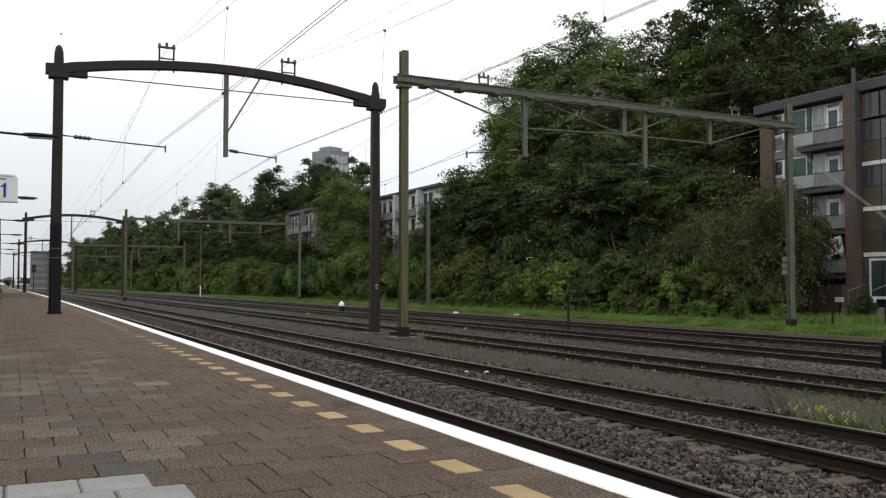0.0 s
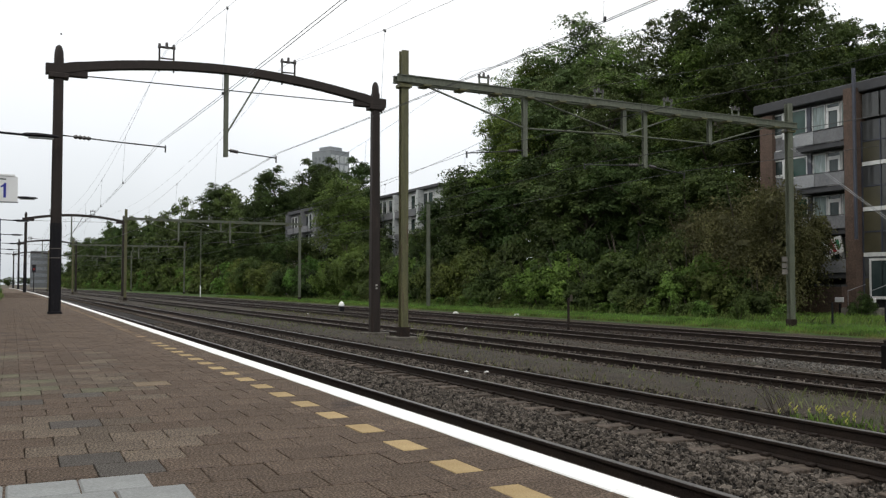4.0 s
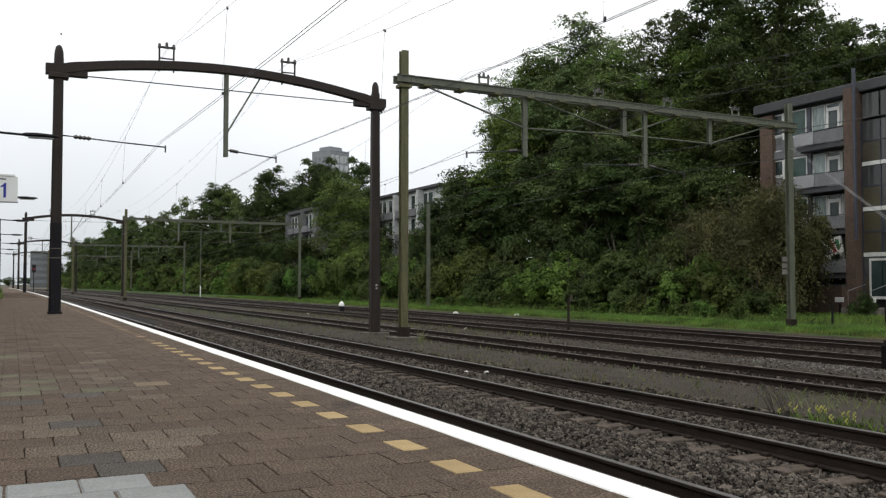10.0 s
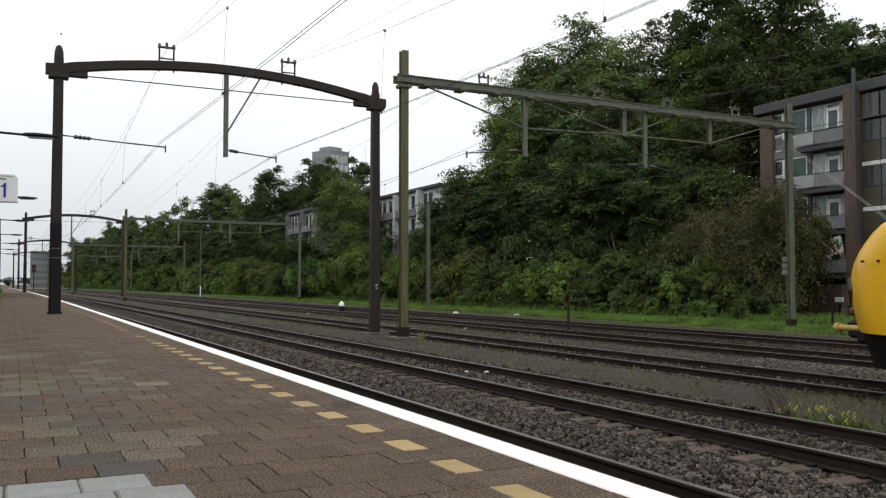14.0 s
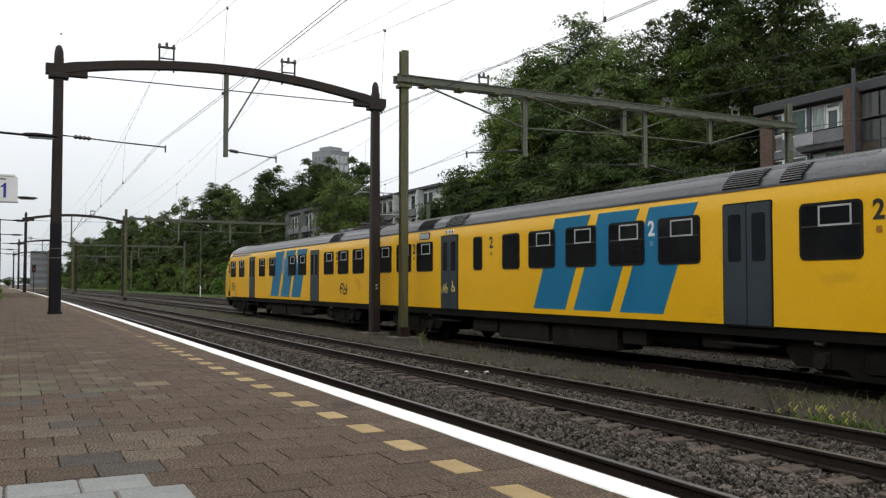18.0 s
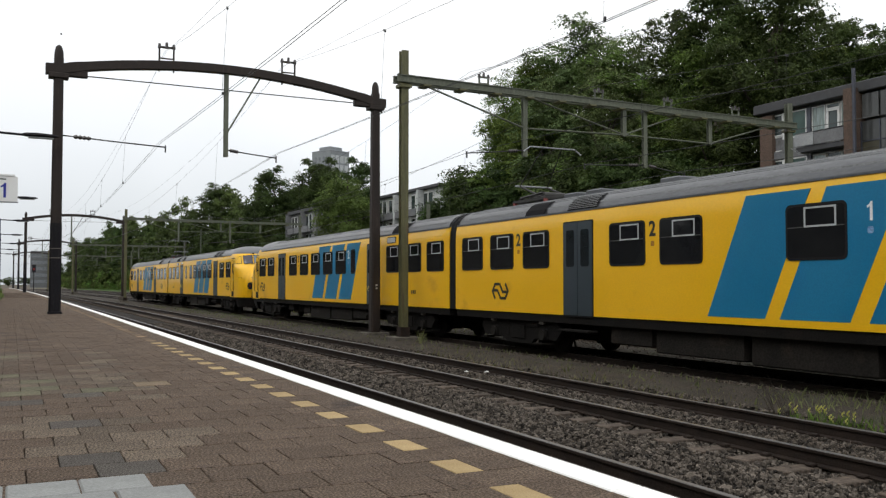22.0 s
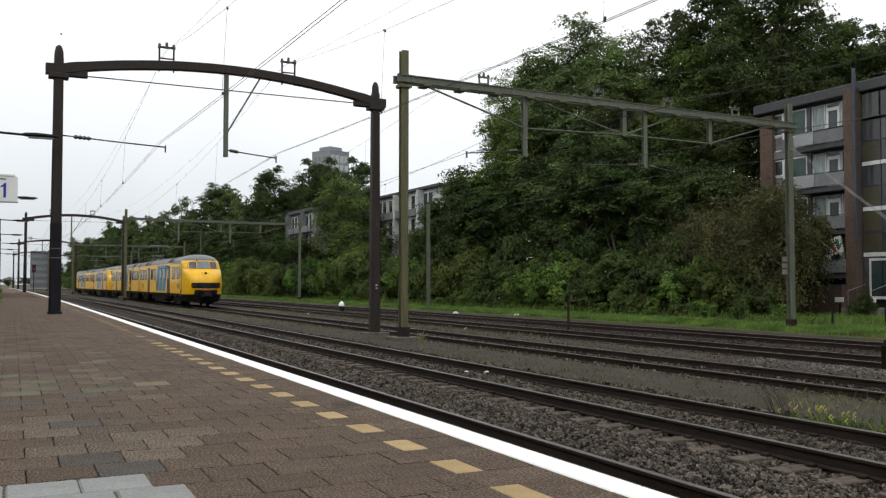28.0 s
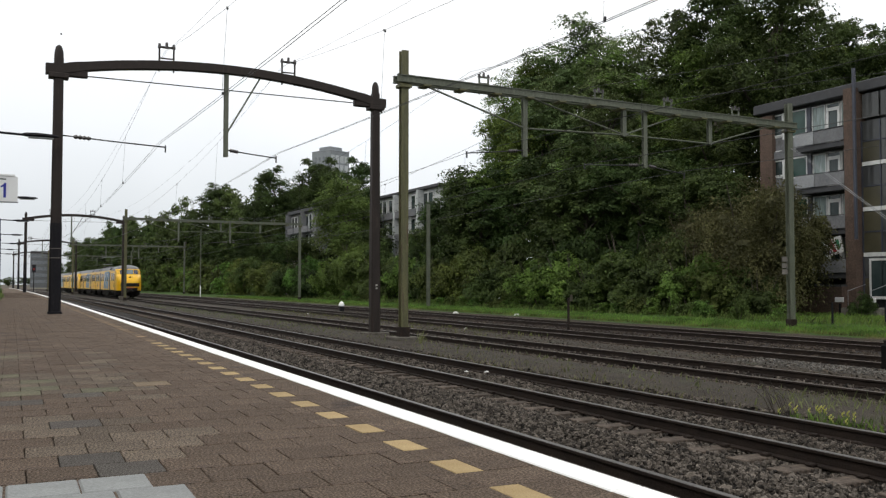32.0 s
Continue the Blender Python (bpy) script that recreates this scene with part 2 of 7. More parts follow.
M_JOINT = mat("sandy_joint", (0.040, 0.031, 0.024), (0.064, 0.050, 0.040), 2, 0.98, bump=0.5, fine=90, spec=0.2)
M_YELLOW_TILE = mat("yellow_marking_tile", (0.365, 0.262, 0.128), (0.435, 0.325, 0.172), 6, 0.85, bump=0.3, fine=120, fine_amount=0.18, rnd=0.10, spec=0.2)
# Far rows' yellow, darker and browner: fading with distance is put into its colour.
M_YELLOW_FAR = mat("far_yellow_tile", (0.185, 0.125, 0.078), (0.27, 0.19, 0.118), 6, 0.85, bump=0.3, fine=90, fine_amount=0.3, rnd=0.5, spec=0.2)
M_WHITE_EDGE = mat("white_edge_paint", (0.93, 0.93, 0.92), (0.96, 0.96, 0.95), 5, 0.7, bump=0.15, fine=80, fine_amount=0.06)
M_WHITE_TILE = mat("pale_slab", (0.22, 0.23, 0.226), (0.285, 0.295, 0.29), 4, 0.8, bump=0.2, fine=90, fine_amount=0.12, rnd=0.06)
M_CONCRETE = mat("concrete", (0.11, 0.10, 0.088), (0.18, 0.168, 0.15), 2, 0.9, bump=0.4, fine=30, fine_amount=0.3, c3=(0.15, 0.14, 0.12), c3_scale=1.2)
M_PORTAL = mat("dark_brown_painted_steel", (0.018, 0.013, 0.011), (0.030, 0.022, 0.019), 2, 0.6, bump=0.15, fine=25, spec=0.3, c3=(0.045, 0.032, 0.026), c3_scale=1.5, streak=(4, 4, 0.6))
M_PORTAL_DARK = mat("black_pole_paint", (0.008, 0.008, 0.011), (0.017, 0.016, 0.019), 2, 0.6, bump=0.15, fine=25, c3=(0.035, 0.032, 0.032), c3_scale=3.0, c3_cut=0.62, spec=0.15, streak=(3, 3, 0.5))
M_FOOTING = mat("mossy_footing_concrete", (0.080, 0.073, 0.062), (0.135, 0.124, 0.106), 2, 0.9, bump=0.5, fine=30, fine_amount=0.4, c3=(0.060, 0.062, 0.036), c3_scale=1.5, spec=0.2)
M_OLIVE = mat("weathered_olive_steel", (0.070, 0.069, 0.030), (0.120, 0.116, 0.050), 2, 0.6, bump=0.2, fine=25, c3=(0.075, 0.055, 0.03), c3_scale=1.6, streak=(5, 5, 0.5))
M_GREYGREEN = mat("grey_green_steel", (0.078, 0.087, 0.062), (0.125, 0.138, 0.103), 2, 0.6, bump=0.15, fine=25, streak=(5, 5, 0.6))
M_WIRE = mat("oxidised_wire", (0.024, 0.025, 0.025), (0.042, 0.043, 0.043), 2, 0.5, metal=0.3, bump=0)
M_INSUL = mat("dark_insulator", (0.030, 0.025, 0.025), (0.045, 0.04, 0.04), 3, 0.35, bump=0.05)
M_ALU_DULL = mat("dull_pale_plate", (0.30, 0.29, 0.27), (0.38, 0.37, 0.34), 4, 0.6, bump=0.05)
M_GALV = mat("galvanised_steel", (0.24, 0.25, 0.26), (0.33, 0.34, 0.35), 3, 0.5, metal=0.5, bump=0.05)
M_BLUE_POLE = mat("dark_blue_pole_paint", (0.010, 0.016, 0.055), (0.016, 0.022, 0.075), 2, 0.45, bump=0.05)
M_SIGN_WHITE = mat("white_sign_enamel", (0.80, 0.81, 0.82), (0.84, 0.85, 0.86), 2, 0.4, bump=0, fine_amount=0.03)
M_SIGN_BLUE = mat("blue_sign_print", (0.02, 0.03, 0.30), (0.02, 0.03, 0.33), 2, 0.4, bump=0, fine_amount=0.03)
# ---- ground, ballast, tracks ----
GAUGE = 1.507
TRACKS = (3.786, 7.573, 12.513, 17.27, 21.80)     # near rail of each track, metres across
PLAT_Z, PLAT_EDGE = 0.85, 2.480
S0, S1 = -265.0, 330.0


def strip(lats, zs, s0, s1, step, wob=0.0, seed=0):
    """A long sheet across the given lats, bending with the line."""
    sh = Shape()
    ss = list(np.arange(s0, s1 + step * 0.5, step))
    rows = []
    for s in ss:
        rows.append([tuple(on(a, s, z + wob * noise.noise((a * 0.9, s * 0.9, seed)))) for a, z in zip(lats, zs)])
    return sh.loft(rows, closed=False)


gsh = Shape()
gx = [-3000, -400, -60, -20, 2.0, 10, 24, 28, 36, 60, 400, 3000]
gy = [-3000, -300, -60, 0, 40, 100, 200, 330, 600, 1200, 3000]
gsh.loft([[(x, y, -0.62) for x in gx] for y in gy], closed=False)
solo("ground", gsh, M_SOIL, "dark soil ground reaching the horizon", kind="structure")

bed_lats = [2.2, 5.4, 5.75, 6.5, 6.95, 7.85, 8.05, 8.60, 8.80, 9.6, 9.85, 10.4, 11.5, 12.2, 14.3, 14.9, 15.8, 16.9, 19.1, 19.9, 21.5, 23.6, 24.4, 24.9]
bed_z = [-0.24, -0.24, -0.17, -0.17, -0.235, -0.235, -0.185, -0.185, -0.235, -0.235, -0.12, -0.06, -0.07, -0.17, -0.17, -0.06, -0.05, -0.17, -0.17, -0.12, -0.17, -0.18, -0.12, -0.14]
solo("ballast_bed", strip(bed_lats, bed_z, S0, S1, 0.5, 0.03, 1), M_BALLAST, "crushed stone ballast under the tracks, gap shade put into its colour", kind="structure")
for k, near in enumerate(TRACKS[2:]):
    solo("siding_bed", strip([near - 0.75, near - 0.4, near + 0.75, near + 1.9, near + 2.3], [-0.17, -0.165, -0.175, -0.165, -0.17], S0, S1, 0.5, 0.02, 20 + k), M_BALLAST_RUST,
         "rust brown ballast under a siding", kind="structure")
solo("service_path", strip([9.85, 10.3, 10.9, 11.5, 11.75], [-0.10, -0.035, -0.03, -0.04, -0.09], S0, S1, 0.5, 0.02, 2), M_GRAVEL,
     "fine grey gravel path between two tracks", kind="structure")
solo("service_path_far", strip([14.6, 15.0, 15.7, 16.2], [-0.09, -0.03, -0.03, -0.08], S0, S1, 0.5, 0.02, 3), M_GRAVEL,
     "fine grey gravel path between the sidings", kind="structure")
solo("verge_edge", strip([24.7, 25.2, 25.9, 26.5], [-0.15, -0.10, -0.10, -0.14], S0, S1, 0.5, 0.03, 9), M_SOIL_DARK,
     "dark trodden cinder strip between siding and grass", kind="structure")
solo("grass_verge", strip([26.1, 26.5, 27.2, 28.5, 31, 36, 60], [-0.15, -0.09, -0.05, -0.02, 0.05, 0.1, 0.1], S0, S1, 1.0, 0.08, 4), M_TURF,
     "green grassy verge beside the tracks", kind="structure")

# rails
RAIL_PROFILE = [(-0.07, -0.172), (0.07, -0.172), (0.07, -0.155), (0.012, -0.14), (0.010, -0.045), (0.036, -0.035), (0.036, -0.006)]
RAIL_PROFILE = RAIL_PROFILE + [(-x, z) for x, z in reversed(RAIL_PROFILE[2:])]
rail_s = list(np.arange(S0, S1 + 1, 2.5))
for i, near in enumerate(TRACKS):
    tr = thing("track", "railway track of rusty rails on weathered sleepers in ballast", "track", group="parallel tracks")
    for lat in (near, near + GAUGE):
        ob = part("rail", Shape().loft([[tuple(on(lat + x, s, z)) for x, z in RAIL_PROFILE] for s in rail_s]), M_RAIL, tr)
        head = Shape().loft([[tuple(on(lat + x, s, z)) for x, z in ((-0.036, -0.006), (0.036, -0.006), (0.026, 0.0), (-0.026, 0.0))] for s in rail_s])
        part("running_surface", head, M_RAILTOP if i < 2 else M_RAILTOP_RUST, ob, "worn running surface")
    centre = near + GAUGE / 2
    sl = Shape().box(-1.28, 1.28, -0.125, 0.125, -0.33, -0.165, 0.012).mesh("sleeper")
    m_sleeper = M_SLEEPER if i < 2 else M_SLEEPER_DARK
    sl.materials.append(m_sleeper)
    sp0, sp1 = ((2.0, 50.0), (2.0, 62.0), (4.0, 66.0), (12.0, 66.0), (14.0, 66.0))[i]
    rest, clips = Shape(), Shape()
    s = S0
    rng = random.Random(10 + i)
    while s < 230:
        m = along(centre + rng.uniform(-0.04, 0.04), s, rng.uniform(-0.012, 0.006)) @ Matrix.Rotation(rng.uniform(-0.012, 0.012), 4, "Z")
        if sp0 <= s <= sp1:
            ob = new("sleeper", sl)
            ob.parent = tr
            ob.matrix_basis = m
        else:
            vs = [tuple(m @ Vector(p)) for p in ((-1.28, -0.12, -0.33), (1.28, -0.12, -0.33), (1.28, 0.12, -0.33), (-1.28, 0.12, -0.33), (-1.28, -0.12, -0.165), (1.28, -0.12, -0.165), (1.28, 0.12, -0.165), (-1.28, 0.12, -0.165))]
            rest.add(vs, [(4, 5, 6, 7), (0, 1, 5, 4), (1, 2, 6, 5), (2, 3, 7, 6), (3, 0, 4, 7)])
        if s < 90:
            for lat in (near, near + GAUGE):
                for dx in (-0.1, 0.1):
                    c = on(lat + dx, s, -0.14)
                    clips.box(c.x - 0.04, c.x + 0.04, c.y - 0.05, c.y + 0.05, -0.168, -0.130, 0.010)
        s += 0.6
    tagged(part("far_sleepers", rest, m_sleeper, tr), kind="stuff")
    tagged(part("fastening", clips, M_RAIL, tr, "rusty rail fastenings"), kind="stuff")


def stones(name, label, lat0, lat1, s0, s1, count, z0, size, material, seed, power=1.5):
    """Loose crushed stones, each a bent little block."""
    rng = np.random.default_rng(seed)
    u = rng.random(count)
    s = s0 + (s1 - s0) * u ** power
    lat = lat0 + (lat1 - lat0) * rng.random(count)
    k = len(s)
    bed = z0 + np.interp(lat, bed_lats, bed_z)
    base = np.array([(-1, -1, -0.7), (1, -0.8, -0.6), (0.9, 1, -0.7), (-0.8, 0.9, -0.6), (-0.6, -0.7, 0.7), (0.7, -0.5, 0.5), (0.5, 0.7, 0.8), (-0.7, 0.5, 0.6)])
    faces = np.array([(4, 5, 6, 7), (0, 1, 5, 4), (1, 2, 6, 5), (2, 3, 7, 6), (3, 0, 4, 7)])
    sz = size * rng.uniform(0.55, 1.25, (k, 1, 1)) * rng.uniform(0.6, 1.3, (k, 1, 3))
    v = base[None] * sz + rng.uniform(-0.3, 0.3, (k, 8, 3)) * sz
    a = rng.uniform(0, 6.28, k)
    ca, sa = np.cos(a)[:, None], np.sin(a)[:, None]
    b = rng.uniform(-0.8, 0.8, k)
    cb, sb = np.cos(b)[:, None], np.sin(b)[:, None]
    x, y, z = v[..., 0], v[..., 1], v[..., 2]
    y, z = y * cb - z * sb, y * sb + z * cb
    x, y = x * ca - y * sa, x * sa + y * ca
    cx = lat - CURVE * s * s
    v = np.stack([x + (WIDE * cx)[:, None], y + (LONG * s + SKEW * cx)[:, None], z + (bed + rng.uniform(-0.020, 0.034, k))[:, None]], -1)
    me = bpy.data.meshes.new(name)
    me.from_pydata(v.reshape(-1, 3), [], (faces[None] + 8 * np.arange(k)[:, None, None]).reshape(-1, 4))
    me.materials.append(material)
    ob = new(name, me)
    return tagged(ob, label, "ballast", kind="stuff")


stones("ballast_stones", "loose crushed grey ballast stones between the near tracks", 4.9, 9.9, 2.0, 13, 30000, 0.016, 0.0245, M_STONE, 1, 1.0)
stones("ballast_stones", "loose crushed grey ballast stones along the second track", 4.9, 9.9, 13, 42, 32000, 0.012, 0.028, M_STONE, 5, 1.3)
stones("ballast_stones", "crushed ballast stones lying over the sleepers of the second track", 7.72, 9.0, 2.0, 14, 3200, 0.052, 0.020, M_STONE, 11, 1.0)
stones("ballast_stones", "crushed ballast stones lying over the sleeper ends", 6.1, 6.98, 2.0, 14, 4600, 0.036, 0.021, M_STONE, 12, 1.0)
stones("ballast_stones", "crushed ballast stones lying over distant sleepers", 7.72, 9.0, 14, 44, 3200, 0.052, 0.028, M_STONE, 13, 1.2)
stones("path_pebbles", "loose tan pebbles on the gravel path", 9.95, 12.35, 4.5, 40, 5000, 0.018, 0.010, M_STONE_TAN, 14, 1.6)
stones("path_pebbles", "brown stones along the siding rail", 11.6, 12.35, 4.5, 40, 3500, 0.020, 0.020, M_STONE_TAN, 16, 1.4)
stones("path_pebbles", "tan and grey pebbles between the sidings", 14.4, 16.6, 8, 50, 5000, 0.018, 0.018, M_STONE_TAN, 15, 1.4)
stones("ballast_stones", "loose crushed grey ballast stones beside the siding", 11.5, 14.8, 7, 45, 7000, 0.012, 0.030, M_STONE, 2)
stones("ballast_stones", "pale crushed stones between the sidings", 14.9, 16.7, 8, 14.5, 4200, 0.012, 0.024, M_STONE_PALE, 3)
stones("ballast_stones", "crushed stones under the siding", 16.3, 21.4, 8, 55, 6000, 0.008, 0.034, M_STONE_RUST, 8)
stones("ballast_stones", "crushed stones along the outer siding", 21.4, 24.4, 10, 55, 3000, 0.01, 0.036, M_STONE_RUST, 4)

solo("planted_bank", strip([-60, -20, -4, -0.98], [1.0, 0.95, 0.88, 0.80], S0, S1, 5.0, 0.05, 7), M_TURF,
     "grassy bank behind the platform", kind="structure")

# ---- platform ----
TILE = 0.30
PLAT_W = -1.0
core = Shape()
prof = [(PLAT_W, -0.6), (PLAT_W, PLAT_Z - 0.035), (PLAT_EDGE - 0.21, PLAT_Z - 0.035), (PLAT_EDGE - 0.21, PLAT_Z - 0.16), (PLAT_EDGE - 0.05, PLAT_Z - 0.16), (PLAT_EDGE - 0.05, -0.6)]
core.loft([[tuple(on(x, s, z)) for x, z in reversed(prof)] for s in list(np.arange(S0, 211, 5.0))])
platform = solo("platform", core, M_JOINT, "long station platform paved with brown concrete tiles", kind="structure")
edge_mesh = Shape().box(-0.175, 0, -0.4975, 0.4975, -0.155, 0.0, 0.006).mesh("edge_stone")
edge_mesh.materials.append(M_WHITE_EDGE)
for k in range(60):
    ob = new("edge_stone", edge_mesh)
    ob.parent = platform
    ob.matrix_basis = paved(PLAT_EDGE, 0.5 + k * 1.0, PLAT_Z)
far = Shape().loft([[tuple(on(x, s, z)) for x, z in ((PLAT_EDGE, PLAT_Z - 0.155), (PLAT_EDGE, PLAT_Z), (PLAT_EDGE - 0.175, PLAT_Z), (PLAT_EDGE - 0.175, PLAT_Z - 0.155))] for s in list(np.arange(60.0, 211, 5.0))])
part("far_edge", far, M_WHITE_EDGE, platform, "white painted platform edge")
near_edge = Shape().loft([[tuple(on(x, s, z)) for x, z in ((PLAT_EDGE, PLAT_Z - 0.155), (PLAT_EDGE, PLAT_Z), (PLAT_EDGE - 0.175, PLAT_Z), (PLAT_EDGE - 0.175, PLAT_Z - 0.155))] for s in list(np.arange(-40.0, 0.5, 5.0))])
part("back_edge", near_edge, M_WHITE_EDGE, platform, "white painted platform edge")

G = 0.0028
tile_mesh = Shape().box(-TILE / 2 + G, TILE / 2 - G, -TILE / 2 + G, TILE / 2 - G, -0.05, 0.0, 0.003)
tile_meshes = {}
for key, m in (("brown", M_PAVER), ("grey", M_PAVER_GREY), ("blue", M_PAVER_BLUE), ("moss", M_PAVER_MOSS), ("tan", M_PAVER_TAN)):
    tile_meshes[key] = tile_mesh.mesh("tile")
    tile_meshes[key].materials.append(m)
half_mesh = Shape().box(-0.075 + G, 0.075 - G, -TILE / 2 + G, TILE / 2 - G, -0.05, 0.0, 0.003)
yellow_mesh = half_mesh.mesh("yellow_tile")
yellow_mesh.materials.append(M_YELLOW_TILE)
far_yellow_mesh = half_mesh.mesh("yellow_tile")
far_yellow_mesh.materials.append(M_YELLOW_FAR)
brown_half = half_mesh.mesh("half_tile")
brown_half.materials.append(M_PAVER)
rng = random.Random(5)
DASH = 1.94
joined, joined_yellow = Shape(), Shape()
LONE = (1.115, 7.92)


def lay(shape, lat, s, w, z):
    a, b = w / 2 - G, TILE / 2 - G
    m = paved(lat, s, z)
    c = [tuple(m @ Vector((x, y, 0))) for x, y in ((-a, -b), (a, -b), (a, b), (-a, b))]
    d = [(p[0], p[1], p[2] - 0.04) for p in c]
    shape.add(c + d, [(0, 1, 2, 3), (0, 4, 5, 1), (1, 5, 6, 2), (2, 6, 7, 3), (3, 7, 4, 0)])


row = 0
s = 1.92 - 40 * TILE
while s < 95:
    # dash row beside the edge: yellow and brown take turns
    yellow = row % 2 == 0
    if s < 40:
        ob = new("yellow_tile" if yellow else "half_tile", (far_yellow_mesh if s > 13.4 else yellow_mesh) if yellow else brown_half)
        ob.parent = platform
        ob.matrix_basis = paved(DASH, s, PLAT_Z + rng.uniform(-0.001, 0.002))
    else:
        lay(joined_yellow if yellow else joined, DASH, s, 0.15, PLAT_Z)
    lats = [PLAT_EDGE - 0.19 - 0.1375]
    first = DASH - 0.075 - TILE if row % 2 else DASH - 0.075 - TILE / 2
    if row % 2:
        lay(joined, DASH - 0.15, s, 0.15, PLAT_Z)
    k = 0
    while first - k * TILE > PLAT_W + 0.15:
        lats.append(first - k * TILE)
        k += 1
    for j, lat in enumerate(lats):
        z = PLAT_Z + rng.uniform(-0.002, 0.002)
        if j == 0:
            lay(joined, lat - 0.0, s, 0.285 - G, z)
            continue
        if 3.0 < s < 12.4:
            n = noise.noise((lat * 1.1 + 7, s * 0.55, 3.0))
            kind = "brown"
            if abs(lat - LONE[0]) < 0.1 and abs(s - LONE[1]) < 0.1:
                kind = "tan"
            elif any(abs(lat - q[0]) < 0.15 and abs(s - q[1]) < 0.15 for q in ((0.33, 4.63), (0.59, 4.25), (0.49, 4.71), (0.35, 5.72), (0.12, 6.9), (0.42, 7.3))):
                kind = "blue"
            elif lat < 1.0 and s > 4.6 and n + rng.uniform(-0.4, 0.4) > (0.18 if s < 7 else -0.14):
                kind = "moss" if lat < 0.7 and s > 6.6 and rng.random() < 0.22 else "grey"
            if any(abs(lat - q[0]) < 0.15 and abs(s - q[1]) < 0.15 for q in ((0.215, 5.82),)):
                kind = "tan"
            ob = new("tile", tile_meshes[kind])
            ob.parent = platform
            ob.matrix_basis = paved(lat, s, z) @ Matrix.Rotation(rng.uniform(-0.008, 0.008), 4, "Z")
        elif s < 60:
            lay(joined, lat, s, TILE, z)
    if s >= 60 and row % 2 == 0:
        lay(joined, 0.38, s + 0.15, 2.75, PLAT_Z - 0.004)
    row += 1
    s += TILE
tagged(part("tiles_beyond", joined, M_PAVER_J, platform), kind="stuff")
tagged(part("yellow_tiles_beyond", joined_yellow, M_YELLOW_FAR, platform), kind="stuff")
far_pave = Shape().loft([[tuple(on(x, s, PLAT_Z)) for x in (PLAT_W, 2.27)] for s in list(np.arange(94.6, 211, 5.0))], closed=False)
part("far_paving", far_pave, M_PAVER_J, platform)

slab = Shape().box(-0.142, 0.142, -0.139, 0.139, -0.05, 0.004, 0.008).mesh("pale_slab")
slab.materials.append(M_WHITE_TILE)
for lat, s in ((0.125, 3.985), (-0.17, 3.985), (0.415, 3.985), (0.545, 3.70), (0.25, 3.70), (-0.045, 3.70)):
    ob = new("pale_slab", slab)
    ob.parent = platform
    ob.matrix_basis = paved(lat, s, PLAT_Z + 0.005)
# ---- overhead line: portals, masts, wires ----
def hpole(sh, lat, s, z0, z1, w, d, flange=0.02):
    """An H-section pole: two flanges across the line and a web."""
    c, h, k, q = on(lat, s), w / 2, d / 2, 0.012
    o = [(-h, -k), (h, -k), (h, -k + flange), (q, -k + flange), (q, k - flange), (h, k - flange), (h, k), (-h, k), (-h, k - flange), (-q, k - flange), (-q, -k + flange), (-h, -k + flange)]
    return sh.plate([(c.x + x, c.y + y) for x, y in o], z0, z1)


def box_pole(sh, lat, s, z0, z1, w0, w1):
    """A closed, slightly tapering pole with chamfered corners."""
    c = on(lat, s)
    rings = []
    for z, w in ((z0, w0), (z1, w1)):
        h, k = w / 2, w * 0.36
        rings.append([(c.x + x, c.y + y, z) for x, y in ((-h, -k), (-k, -h), (k, -h), (h, -k), (h, k), (k, h), (-k, h), (-h, k))])
    return sh.loft(rings)


def finial(sh, lat, s, z0, z1, w):
    c = on(lat, s)
    rings = []
    for t in (0, 0.55, 0.72, 0.85, 0.94, 1.0):
        r = w / 2 * (1 if t < 0.56 else math.sqrt(max(0.004, 1 - ((t - 0.55) / 0.455) ** 2)))
        rings.append([(c.x + r * math.cos(a), c.y + r * math.sin(a), z0 + (z1 - z0) * t) for a in [k * math.pi / 6 for k in range(12)]])
    return sh.loft(rings)


def wire_frame(parent, lat, s, z, mat_frame, h=0.50, w=0.44):
    """Small stirrup on a beam that carries the catenary on an insulator."""
    sh = Shape()
    c = on(lat, s)
    for dx in (-w / 2, w / 2):
        sh.bar((c.x + dx, c.y, z - 0.30), (c.x + dx, c.y, z + h), 0.05, 0.05)
    sh.bar((c.x - w / 2 - 0.05, c.y, z + h * 0.97), (c.x + w / 2 + 0.05, c.y, z + h * 0.97), 0.05, 0.06)
    sh.bar((c.x - w / 2, c.y, z + h * 0.25), (c.x + w / 2, c.y, z + h * 0.25), 0.035, 0.04)
    fr = part("stirrup", sh, mat_frame, parent)
    ins = Shape()
    for dx in (-w / 2, 0, w / 2):
        ins.tube([(c.x + dx, c.y, z + h * 0.9), (c.x + dx, c.y, z + h + (0.14 if dx == 0 else 0.09))], [0.055, 0.04], 8)
    part("insulator", ins, M_INSUL, fr)
    return z + h + 0.05


